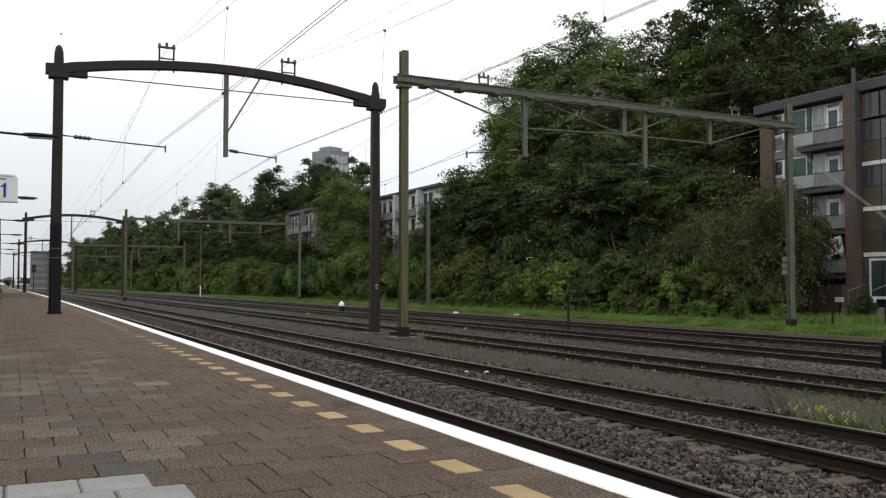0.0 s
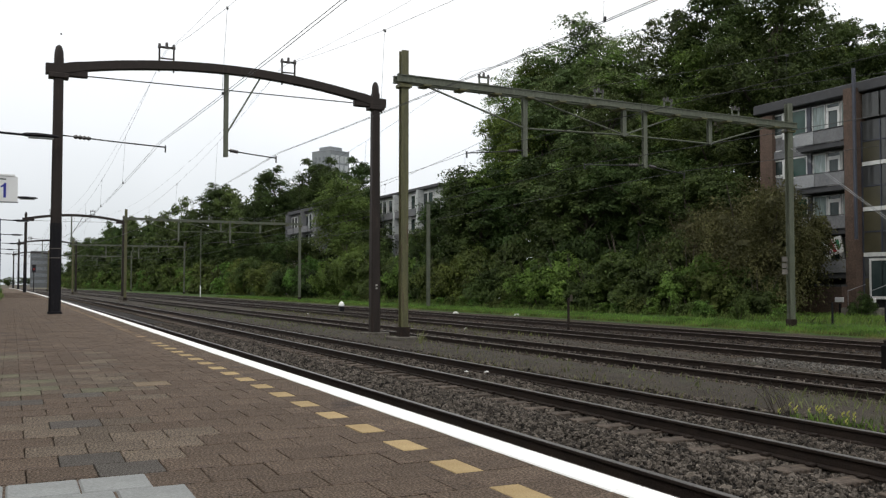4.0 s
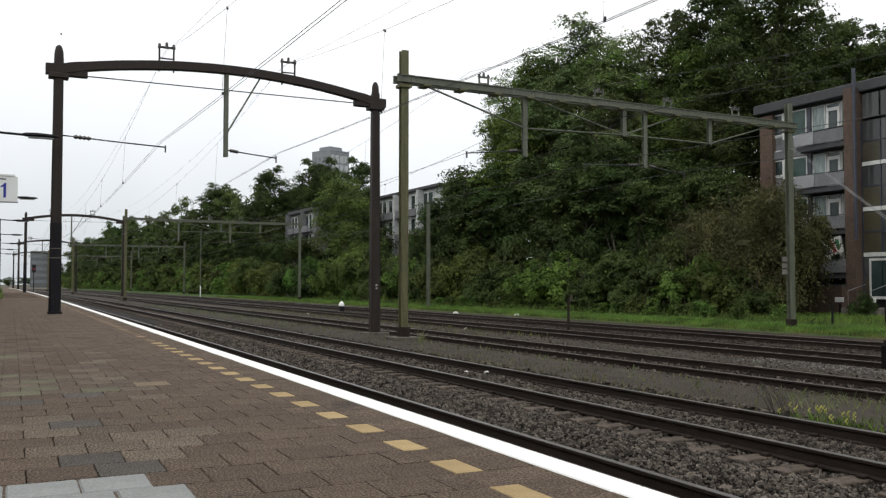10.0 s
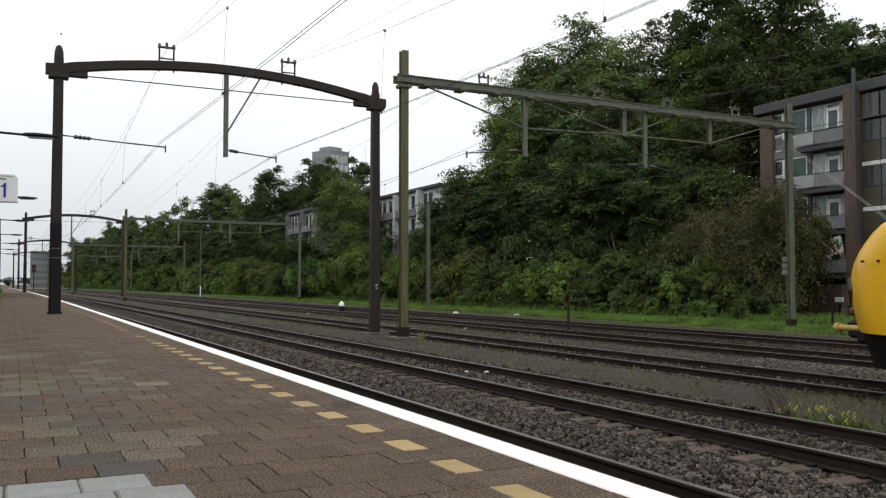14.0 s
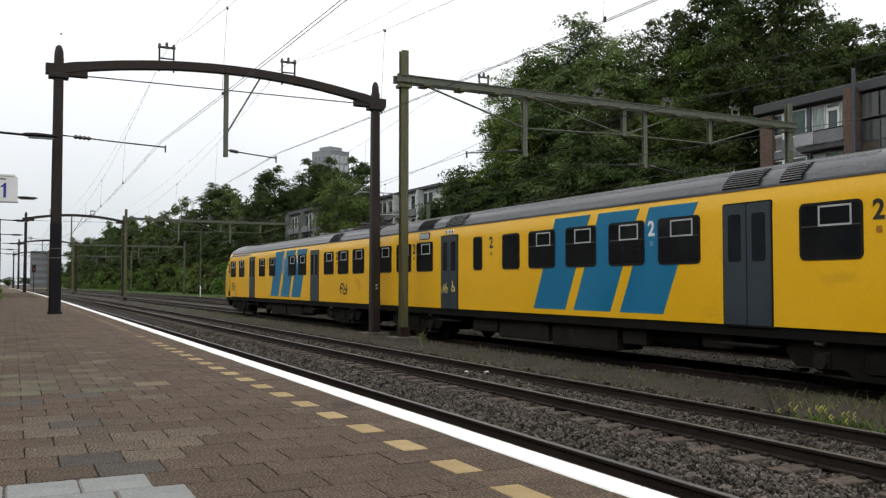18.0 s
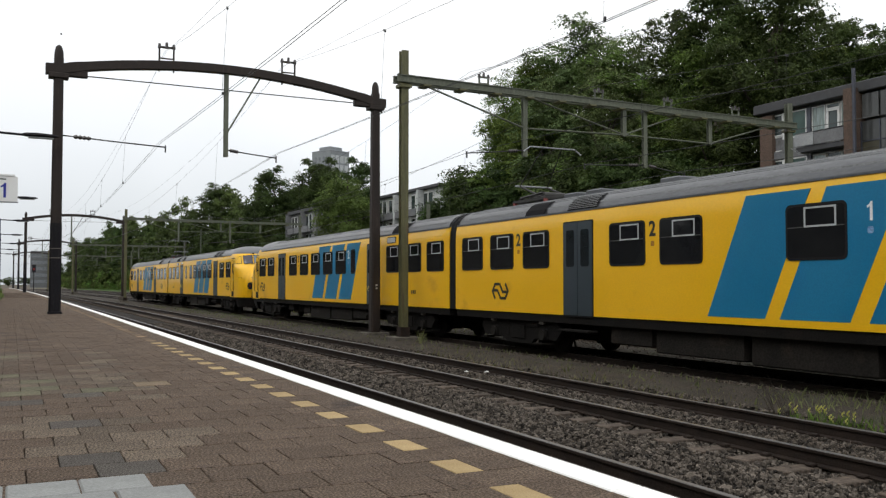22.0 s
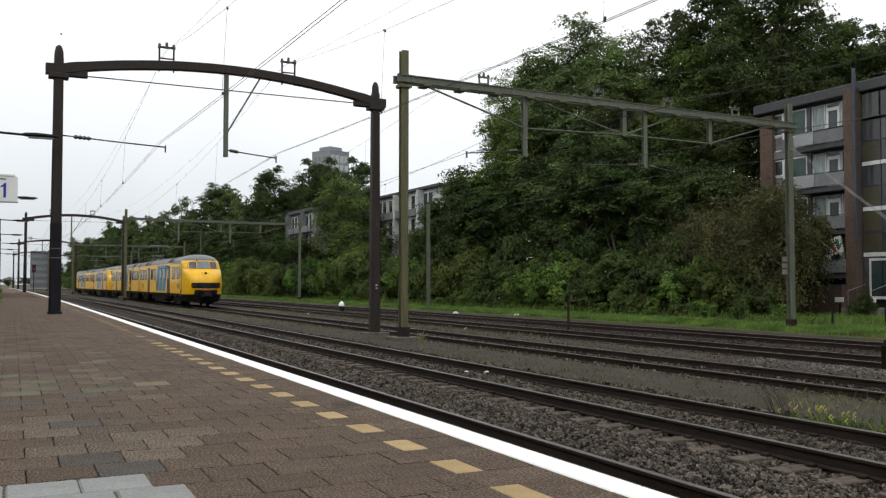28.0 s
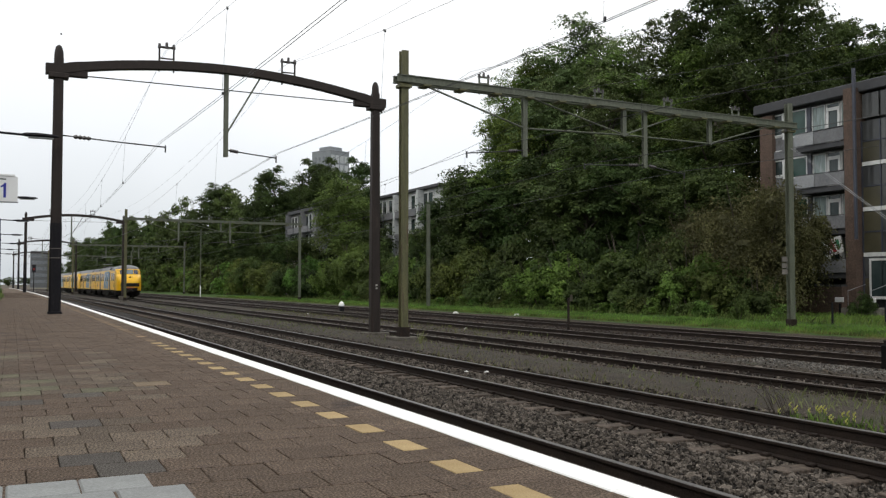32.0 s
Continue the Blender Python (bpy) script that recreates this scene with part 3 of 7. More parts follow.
def steady_arm(parent, a, b, mat_arm):
    """Thin arm with a ribbed insulator near its root, steadying the contact wire."""
    a, b = Vector(a), Vector(b)
    arm = part("steady_arm", Shape().tube([a, a.lerp(b, 0.5), b + Vector((0, 0, 0.02))], 0.022, 6), mat_arm, parent)
    ins = Shape()
    p0, p1 = a.lerp(b, 0.10), a.lerp(b, 0.26)
    pts, rad = [], []
    for k in range(9):
        pts.append(p0.lerp(p1, k / 8))
        rad.append(0.07 if k % 2 else 0.04)
    part("insulator", ins.tube(pts, rad, 8), M_INSUL, arm)
    part("wire_clamp", Shape().bar(b + Vector((0, 0, 0.08)), b - Vector((0, 0, 0.14)), 0.04, 0.04), M_WIRE, arm)


def arch_z(lat, a=1.14, b=11.40):
    t = (lat - a) / (b - a)
    return 8.17 + 0.58 * max(0.0, math.sin(math.pi * min(max(t, 0), 1))) ** 0.8


def portal(s, lat1=1.14, lat2=11.40, near=True):
    ob = thing("overhead_line_portal", "dark brown steel portal with a gently arched beam over two tracks", "portal", group="overhead line portals")
    for lat, z0 in ((lat1, PLAT_Z if near else PLAT_Z - 0.5), (lat2, 0.0 if near else -0.4)):
        pole = part("pole", box_pole(Shape(), lat, s, z0, 8.5, 0.35 if lat == lat2 else 0.32, 0.27), M_PORTAL, ob)
        part("cap", finial(Shape(), lat, s, 8.28, 8.93, 0.26), M_PORTAL, pole)
        c = on(lat, s)
        part("bracket", Shape().box(c.x - 0.28, c.x + 0.28, c.y - 0.19, c.y + 0.19, 7.90, 8.06, 0.02), M_PORTAL, pole)
        if lat == lat1:
            part("painted_band", box_pole(Shape(), lat, s, z0 + 0.002, 3.55, 0.335, 0.322), M_PORTAL_DARK, pole, "black painted lower pole")
            for z in (2.50, 2.78):
                part("ring", box_pole(Shape(), lat, s, z, z + 0.022, 0.345, 0.345), M_CONCRETE, pole, "thin faded ring")
            part("base_plate", Shape().box(c.x - 0.2, c.x + 0.2, c.y - 0.2, c.y + 0.2, z0, z0 + 0.07, 0.01), M_PORTAL_DARK, pole)
        else:
            part("footing", Shape().box(c.x - 0.42, c.x + 0.42, c.y - 0.35, c.y + 0.35, -0.35, 0.05, 0.02), M_FOOTING, pole, "square concrete footing")
            if near:
                for dz in (0.0, 0.11):
                    part("number_plate", Shape().box(c.x - 0.035, c.x + 0.035, c.y - 0.192, c.y - 0.18, 1.56 + dz, 1.62 + dz), M_ALU_DULL, pole, "small pale number plate with plain bars")
    beam = Shape()
    rings = []
    for k in range(29):
        lat = lat1 - 0.36 + (lat2 - lat1 + 0.72) * k / 28
        z, c = arch_z(lat, lat1, lat2), on(lat, s)
        deep = 0.13 if 0.1 < k / 28 < 0.9 else 0.15
        rings.append([(c.x, c.y + y, z + h) for y, h in ((-0.15, -deep), (0.15, -deep), (0.15, deep), (-0.15, deep))])
    part("arched_beam", beam.loft(rings), M_PORTAL, ob)
    for a, b in ((lat1 + 0.05, lat1 + 0.80), (lat2 - 0.80, lat2 - 0.05)):
        c0, c1 = on(a, s), on(b, s)
        part("gusset", Shape().box(c0.x, c1.x, c0.y - 0.11, c0.y + 0.11, 7.99, 8.20, 0.02), M_PORTAL, ob)
    part("tie_rod", Shape().tube([on(lat1 + 0.75, s, 8.06), on(lat2 - 0.8, s, 8.10)], 0.018, 6), M_WIRE, ob)
    for lat in (4.25, 8.22):
        wire_frame(ob, lat, s, arch_z(lat) + 0.10, M_PORTAL)
    drop = part("drop_post", hpole(Shape(), 6.14, s, 5.88, 8.66, 0.14, 0.12, 0.012), M_GREYGREEN, ob)
    part("brace", Shape().tube([on(7.27, s, 8.62), on(6.2, s, 6.72)], 0.03, 6), M_GREYGREEN, drop)
    steady_arm(ob, on(lat1 + 0.15, s, 6.20), on(4.25, s, 6.04), M_WIRE)
    steady_arm(drop, on(6.1, s, 6.12), on(7.82, s, 5.94), M_WIRE)
    if near:
        part("small_cap", Shape().box(on(lat1, s).x - 0.02, on(lat1, s).x + 0.02, s - 0.02, s + 0.02, 8.9, 8.95), M_PORTAL, ob)
    return ob


PORTALS_S = (27.67, 98.5, 158.0, 218.0)
for i, s in enumerate(PORTALS_S):
    portal(s, lat1=(1.14, 1.75, 2.6, 3.6)[i], near=i == 0).location.z = 0.0 if i == 0 else 0.35


def truss_gantry(s, near=True):
    ob = thing("siding_gantry", "olive green steel gantry with a braced beam over the sidings", "gantry", group="siding gantries")
    la, lb = (11.10 if near else 10.55), 28.60
    for lat, z0 in ((la, 0.02), (lb, -0.05)):
        pole = part("pole", hpole(Shape(), lat, s, z0, 9.24, 0.245 if lat == la else 0.25, 0.22, 0.022), M_OLIVE if lat == la else M_GREYGREEN, ob)
        c = on(lat, s)
        part("footing", Shape().box(c.x - 0.45, c.x + 0.45, c.y - 0.4, c.y + 0.4, -0.4, z0 + 0.05, 0.02), M_FOOTING, pole, "square concrete footing")
        part("base_band", Shape().box(c.x - 0.16, c.x + 0.16, c.y - 0.15, c.y + 0.15, z0 + 0.05, z0 + 0.36, 0.01), M_RAIL, pole, "black coated pole foot")
        part("bracket", Shape().box(c.x - 0.21, c.x + 0.21, c.y - 0.18, c.y + 0.18, 8.02, 8.14, 0.02), M_OLIVE, pole)
    c0, c1 = on(la - 0.3, s), on(lb + 0.3, s)
    for dy in (-0.17, 0.17):
        ch = Shape()
        for w, z0, z1 in ((0.024, 8.22, 8.40), (0.10, 8.40, 8.43), (0.10, 8.19, 8.22)):
            ch.bar((c0.x, c0.y + dy, (z0 + z1) / 2), (c1.x, c1.y + dy, (z0 + z1) / 2), w, z1 - z0)
        part("beam_channel", ch, M_GREYGREEN, ob)
    for k in range(13):
        c = on(la + 0.6 + k * 1.32, s)
        part("batten", Shape().box(c.x, c.x + 0.28, c.y - 0.24, c.y + 0.24, 8.12, 8.185, 0.01), M_OLIVE, ob)
    for lat, z in ((15.67, 6.13), (19.98, 7.18), (20.96, 6.07), (24.2, 7.18)):
        part("drop_post", hpole(Shape(), lat, s, z, 8.2, 0.17, 0.13, 0.014), M_GREYGREEN, ob)
    for a, b in (((11.95, 8.16), (15.67, 7.12)), ((15.67, 7.12), (19.98, 7.24)), ((19.98, 7.24), (24.2, 7.24)), ((24.2, 7.24), (27.15, 8.1)),
                 ((15.95, 8.2), (19.98, 7.24)), ((19.98, 7.24), (22.5, 8.14))):
        part("brace", Shape().tube([on(a[0], s, a[1]), on(b[0], s, b[1])], 0.032, 6), M_GREYGREEN, ob)
    for lat in (14.05, 18.85, 22.1, 25.6):
        wire_frame(ob, lat, s, 8.42, M_GREYGREEN, h=0.30, w=0.34)
    steady_arm(ob, on(15.6, s, 6.35), on(13.4, s, 6.08), M_WIRE)
    steady_arm(ob, on(20.9, s, 6.18), on(18.2, s, 6.0), M_WIRE)
    steady_arm(ob, on(21.0, s, 6.18), on(22.9, s, 5.95), M_WIRE)
    if near:
        c = on(lb, s)
        for dx in (0.0, 0.16):
            part("guy_wire", Shape().tube([(c.x + dx, c.y, 7.45), (c.x + dx, c.y - 10.2, 0.0)], 0.010, 5), M_GALV, ob, "pale steel guy wire")
        for dz in (0.0, 0.26, 0.52):
            part("notice_plate", Shape().box(c.x - 0.50, c.x - 0.20, c.y - 0.03, c.y - 0.01, 2.15 + dz, 2.36 + dz), M_CONCRETE, ob, "small weathered notice plate")
    return ob


GANTRY_S = (24.56, 89.9, 153.5, 214.0)
for i, s in enumerate(GANTRY_S):
    truss_gantry(s, near=i == 0)

# a single mast between the gantries
mast = thing("line_mast", "slim grey green steel mast beside the grass verge", "mast")
part("pole", hpole(Shape(), 28.6, 58.3, -0.1, 7.9, 0.23, 0.22, 0.02), M_GREYGREEN, mast)
c = on(28.6, 58.3)
part("footing", Shape().box(c.x - 0.4, c.x + 0.4, c.y - 0.4, c.y + 0.4, -0.4, 0.0, 0.04), M_FOOTING, mast, "concrete footing")


def wires(name, label, lat, supports, top_z, contact_z, sag, stagger=0.2, twin=False, first_span=60.7, contact_sag=0.45, thick=0.0065, feeder=None):
    """A sagging carrying wire, the contact wire below it and the droppers between."""
    ob = thing(name, label, "wire", group="overhead wires")
    pts = [supports[0] - 2 * first_span, supports[0] - first_span, *supports, supports[-1] + 70]
    up, low = [], []
    for i in range(len(pts) - 1):
        a, b = pts[i], pts[i + 1]
        for k in range(14):
            t = k / 14
            s = a + (b - a) * t
            z = top_z - 4 * sag * t * (1 - t)
            zc = contact_z - 4 * contact_sag * t * (1 - t)
            st = stagger * (1 - 2 * t) * (1 if i % 2 else -1)
            up.append(on(lat + st * 0.3, s, z))
            low.append(on(lat + st, s, zc))
            if k and k % 2 == 0 and 0 < s < 140:
                part("dropper", Shape().tube([up[-1], low[-1]], 0.004, 4), M_WIRE, ob)
                part("wire_clip", Shape().bar(low[-1] - Vector((0, 0.05, -0.02)), low[-1] + Vector((0.05, 0.05, 0.04)), 0.03, 0.07), M_WIRE, ob)
                if k % 4 == 0:
                    part("wire_clip", Shape().bar(up[-1] - Vector((0, 0.06, 0.05)), up[-1] + Vector((0, 0.06, 0.02)), 0.03, 0.05), M_WIRE, ob)
    part("carrying_wire", Shape().tube(up, thick * 0.75, 5), M_WIRE, ob)
    part("contact_wire", Shape().tube(low, thick, 5), M_WIRE, ob)
    if feeder is not None:
        part("feeder_wire", Shape().tube([p + Vector((0.05, 0, 0)) + Vector((0, 0, feeder * (top_z - p.z))) for p in up], thick * 0.62, 5), M_WIRE, ob, "thin second carrying wire")
    if twin:
        part("contact_wire", Shape().tube([p + Vector((0.09, 0, 0.015)) for p in low], thick, 5), M_WIRE, ob)


wires("overhead_wires", "dark overhead carrying and contact wires above the platform track", 4.25, PORTALS_S, 9.10, 6.2, 2.3, twin=True, thick=0.0062, feeder=0.36)
wires("overhead_wires", "dark overhead carrying and contact wires above the second track", 8.1, PORTALS_S, 9.12, 6.15, 2.3, twin=True, thick=0.0062, feeder=0.36)
wires("overhead_wires", "thin overhead wires above the siding", 13.6, GANTRY_S, 8.85, 6.1, 1.9, thick=0.0075)
wires("overhead_wires", "thin overhead wires above the siding", 18.5, GANTRY_S, 8.85, 6.05, 1.9, thick=0.010)
wires("overhead_wires", "thin overhead wires above the outer siding", 22.6, GANTRY_S, 8.85, 6.0, 1.9, thick=0.010)
# ---- train: two coupled two-car electric units ----
M_YELLOW = mat("yellow_train_paint", (0.80, 0.445, 0.002), (0.86, 0.482, 0.003), 0.8, 0.42, bump=0.04, fine=30, fine_amount=0.03, c3=(0.62, 0.31, 0.008), c3_scale=0.9, c3_cut=0.62, coat=0.22, spec=0.45, streak=(0.6, 1, 1))
M_ROOF = mat("grey_train_roof", (0.066, 0.071, 0.080), (0.104, 0.110, 0.120), 0.9, 0.36, bump=0.08, fine=20, fine_amount=0.15, c3=(0.13, 0.137, 0.147), c3_scale=0.8, streak=(0.3, 1, 1), spec=0.4)
M_WORN = mat("worn_orange_sticker", (0.46, 0.20, 0.01), (0.30, 0.12, 0.02), 18, 0.6, bump=0.0)
M_STICKER = mat("pale_blue_sticker", (0.10, 0.22, 0.42), (0.20, 0.32, 0.50), 12, 0.5, bump=0.0)
M_VENT = mat("dark_vent_paint", (0.009, 0.009, 0.010), (0.016, 0.016, 0.018), 2, 0.9, bump=0.05, spec=0.1)
M_PICTO = mat("pale_yellow_print", (0.62, 0.50, 0.12), (0.68, 0.56, 0.18), 2, 0.5, bump=0.0)
M_DOOR_PANE = mat("dark_door_glass", (0.012, 0.016, 0.019), (0.020, 0.024, 0.027), 1.0, 0.10, bump=0.0, fine_amount=0.05, spec=0.3)
M_EQUIP = mat("dusty_equipment_box", (0.012, 0.011, 0.0097), (0.023, 0.020, 0.0175), 1.5, 0.9, bump=0.3, fine=25, fine_amount=0.3, c3=(0.030, 0.024, 0.019), c3_scale=1.2, spec=0.15)
M_ROOF_RIB = mat("pale_roof_ribs", (0.20, 0.21, 0.22), (0.28, 0.29, 0.30), 1.2, 0.55, bump=0.05)
M_STRIPE = mat("blue_stripe_paint", (0.004, 0.155, 0.31), (0.006, 0.18, 0.35), 1.0, 0.4, bump=0.02, fine_amount=0.06, coat=0.1)
M_DOOR = mat("slate_blue_door_paint", (0.022, 0.034, 0.044), (0.030, 0.044, 0.056), 1.5, 0.5, bump=0.03, fine_amount=0.1)
M_RUBBER = mat("black_rubber", (0.008, 0.008, 0.009), (0.013, 0.013, 0.014), 3, 0.7, bump=0.05, spec=0.2)
# Opaque dark panes: the unlit train interior is put into their colour.
M_PANE = mat("dark_interior_glass", (0.009, 0.010, 0.012), (0.017, 0.018, 0.019), 1.0, 0.07, bump=0.0, fine_amount=0.05, spec=0.3)
M_SCREEN = mat("windscreen_glass", (0.11, 0.15, 0.17), (0.18, 0.23, 0.25), 1.2, 0.05, bump=0.0, fine_amount=0.05, spec=0.9)
M_SIDE_SCREEN = mat("violet_tinted_glass", (0.040, 0.037, 0.055), (0.065, 0.060, 0.085), 1.2, 0.05, bump=0.0, fine_amount=0.05, spec=0.7)
M_ALU = mat("pale_vent_frame", (0.46, 0.48, 0.49), (0.52, 0.54, 0.55), 4, 0.45, metal=0.2, bump=0.0, fine_amount=0.03)
M_TRANSOM = mat("dull_transom_metal", (0.050, 0.050, 0.050), (0.075, 0.075, 0.075), 4, 0.6, bump=0.0)
M_UNDER = mat("grimy_underframe", (0.0058, 0.0054, 0.0051), (0.0120, 0.0108, 0.0097), 2.0, 0.9, bump=0.4, fine=25, fine_amount=0.3, c3=(0.014, 0.011, 0.009), c3_scale=1.5, spec=0.12)
M_WHEEL = mat("oily_wheel_steel", (0.014, 0.012, 0.010), (0.024, 0.021, 0.018), 3, 0.6, metal=0.1, bump=0.2, spec=0.2)
M_BLACK = mat("black_print", (0.012, 0.011, 0.010), (0.018, 0.017, 0.015), 2, 0.5, bump=0.0)
M_WHITE_PRINT = mat("white_print", (0.75, 0.77, 0.78), (0.8, 0.82, 0.83), 2, 0.5, bump=0.0, fine_amount=0.0)
M_RED_GLASS = mat("red_lamp_glass", (0.07, 0.006, 0.006), (0.10, 0.008, 0.008), 3, 0.15, bump=0.0)
M_TAIL_LIT = mat("lit_red_lamp", (0.11, 0.008, 0.008), None, 3, 0.3, bump=0.0)
M_TAIL_LIT.node_tree.nodes["Principled BSDF"].inputs["Emission Color"].default_value = (1.0, 0.03, 0.02, 1)
M_TAIL_LIT.node_tree.nodes["Principled BSDF"].inputs["Emission Strength"].default_value = 0.07
M_LAMP_GLASS = mat("clear_lamp_glass", (0.06, 0.06, 0.06), (0.10, 0.10, 0.10), 3, 0.12, metal=0.3, bump=0.0)
M_BROWN_BEAM = mat("worn_red_brown_coupler_beam", (0.16, 0.035, 0.03), (0.24, 0.06, 0.05), 3, 0.6, bump=0.1)
M_BUFFER = mat("dull_ochre_buffer", (0.40, 0.28, 0.06), (0.5, 0.36, 0.10), 4, 0.6, bump=0.2)

def soiled_nose(m):
    """Brown road dirt in streaks over the lower nose of the body."""
    n, l = m.node_tree.nodes, m.node_tree.links
    base = n["Principled BSDF"].inputs["Base Color"]
    tc, sep = n.new("ShaderNodeTexCoord"), n.new("ShaderNodeSeparateXYZ")
    l.new(tc.outputs["Object"], sep.inputs[0])
    far, low, grime = (n.new("ShaderNodeMapRange") for _ in range(3))
    mp, no = n.new("ShaderNodeMapping"), n.new("ShaderNodeTexNoise")
    mp.inputs["Scale"].default_value = (2.2, 2.2, 0.8)
    no.inputs["Scale"].default_value, no.inputs["Detail"].default_value = 1.6, 4.0
    l.new(tc.outputs["Object"], mp.inputs[0])
    l.new(mp.outputs[0], no.inputs["Vector"])
    for node, source, lim in ((far, sep.outputs["X"], (24.1, 25.3, 0.0, 1.0)), (low, sep.outputs["Z"], (2.75, 2.1, 0.0, 1.0)), (grime, no.outputs["Fac"], (0.44, 0.74, 0.0, 0.34))):
        for k, x in enumerate(lim):
            node.inputs[k + 1].default_value = x
        l.new(source, node.inputs[0])
    m1, m2, mix = n.new("ShaderNodeMath"), n.new("ShaderNodeMath"), n.new("ShaderNodeMix")
    m1.operation = m2.operation = "MULTIPLY"
    l.new(far.outputs[0], m1.inputs[0])
    l.new(low.outputs[0], m1.inputs[1])
    l.new(m1.outputs[0], m2.inputs[0])
    l.new(grime.outputs[0], m2.inputs[1])
    mix.data_type = "RGBA"
    l.new(m2.outputs[0], mix.inputs[0])
    l.new(base.links[0].from_socket, mix.inputs[6])
    mix.inputs[7].default_value = (0.26, 0.125, 0.012, 1)
    l.new(mix.outputs[2], base)


soiled_nose(M_YELLOW)
HALF = 1.43                 # half the body's width
SIDE_Z0, GUTTER, BROW = 1.00, 3.47, 3.56
NOSE0 = 23.75
# half width of the body by height, gutter to roof crown
ROOF = [(1.415, 3.30), (1.375, 3.47), (1.315, 3.62), (1.17, 3.77), (0.90, 3.89), (0.50, 3.965), (0.0, 3.99)]


def half_width(z):
    pts = [(HALF, 0.9), (HALF, 3.05)] + ROOF
    for (w0, z0), (w1, z1) in zip(pts, pts[1:]):
        if z <= z1:
            return w0 + (w1 - w0) * (z - z0) / (z1 - z0)
    return 0.0


NOSE_REACH = [(0.92, 25.52), (1.05, 25.62), (1.5, 25.76), (1.8, 25.77), (2.05, 25.70), (2.25, 25.58), (2.42, 25.42), (2.56, 25.26), (2.68, 25.06), (2.78, 24.86), (2.87, 24.66),
              (2.94, 24.57), (3.47, 24.22), (3.54, 24.13), (3.62, 23.98), (3.70, 23.76), (3.78, 23.48), (3.86, 23.12), (3.93, 22.7), (3.99, 21.9)]


def reach(z):
    for (z0, d0), (z1, d1) in zip(NOSE_REACH, NOSE_REACH[1:]):
        if z <= z1:
            return d0 + (d1 - d0) * (z - z0) / (z1 - z0)
    return NOSE_REACH[-1][1]


def nose(u, z, out=0.0):
    """A point of the rounded nose: u runs from -1 (one side) over 0 (tip) to 1, at height z."""
    start = min(NOSE0, reach(z) - 1.3)
    a = (1 - abs(u)) * math.pi / 2
    w, dep = half_width(z) + out, reach(z) - start + out
    ex = 0.80
    y = w * math.cos(a) ** ex * (1 if u >= 0 else -1)
    x = start + dep * math.sin(a) ** ex
    return (x, y, z)


def nose_patch(u0, u1, z0, z1, out, nu=10, nz=5, shape=None):
    """A thin curved plate that follows the nose; shape(i, j) bends its rim."""
    inner, outer = [], []
    for j in range(nz + 1):
        for i in range(nu + 1):
            fu, fz = i / nu, j / nz
            u, z = u0 + (u1 - u0) * fu, z0 + (z1 - z0) * fz
            if shape:
                u, z = shape(fu, fz, u, z)
            inner.append(nose(u, z, out - 0.02))
            outer.append(nose(u, z, out))
    n = nu + 1
    k = len(inner)
    fs = []
    for j in range(nz):
        for i in range(nu):
            a = j * n + i
            fs.append((a + k, a + 1 + k, a + n + 1 + k, a + n + k))
    rim = [i for i in range(n)] + [j * n + nu for j in range(1, nz + 1)] + [nz * n + i for i in range(nu - 1, -1, -1)] + [j * n for j in range(nz - 1, 0, -1)]
    for i, a in enumerate(rim):
        b = rim[(i + 1) % len(rim)]
        fs.append((a, b, b + k, a + k))
    return Shape().add(inner + outer, fs)


text_cache = {}


def text_mesh(chars, height):
    """Letters as a thin solid mesh, centred."""
    key = (chars, height)
    if chars == "1" and key not in text_cache:
        q = height
        o = [(-0.02, -0.5), (0.14, -0.5), (0.14, 0.5), (0.03, 0.5), (-0.05, 0.36), (-0.19, 0.29), (-0.19, 0.16), (-0.02, 0.24)]
        text_cache[key] = Shape().plate([(x * q, y * q) for x, y in o], -0.002, 0.002).mesh("figure_one")
    if key not in text_cache:
        cu = bpy.data.curves.new("letters", "FONT")
        cu.body, cu.size, cu.extrude, cu.offset = chars, height / 0.69, 0.002, 0.012
        cu.align_x, cu.align_y = "CENTER", "CENTER"
        tmp = bpy.data.objects.new("letters", cu)
        scene.collection.objects.link(tmp)
        dg = bpy.context.evaluated_depsgraph_get()
        text_cache[key] = bpy.data.meshes.new_from_object(tmp.evaluated_get(dg))
        bpy.data.objects.remove(tmp)
    return text_cache[key].copy()


class Side:
    """One flank of a car; way is the reading direction along the car."""

    def __init__(self, sign):
        self.sign, self.way = sign, -sign

    def plate(self, outline, lo, hi):
        a, b = self.sign * (HALF + lo), self.sign * (HALF + hi)
        return Shape().plate(outline, min(a, b), max(a, b), "y")

    def letters(self, chars, d, z, height, material, parent, name):
        ob = part(name, text_mesh(chars, height), material, parent)
        ob.matrix_basis = Matrix.Translation((d, self.sign * (HALF + 0.006), z)) @ Matrix.Rotation(0 if self.sign < 0 else math.pi, 4, "Z") @ Matrix.Rotation(math.pi / 2, 4, "X")
        return ob


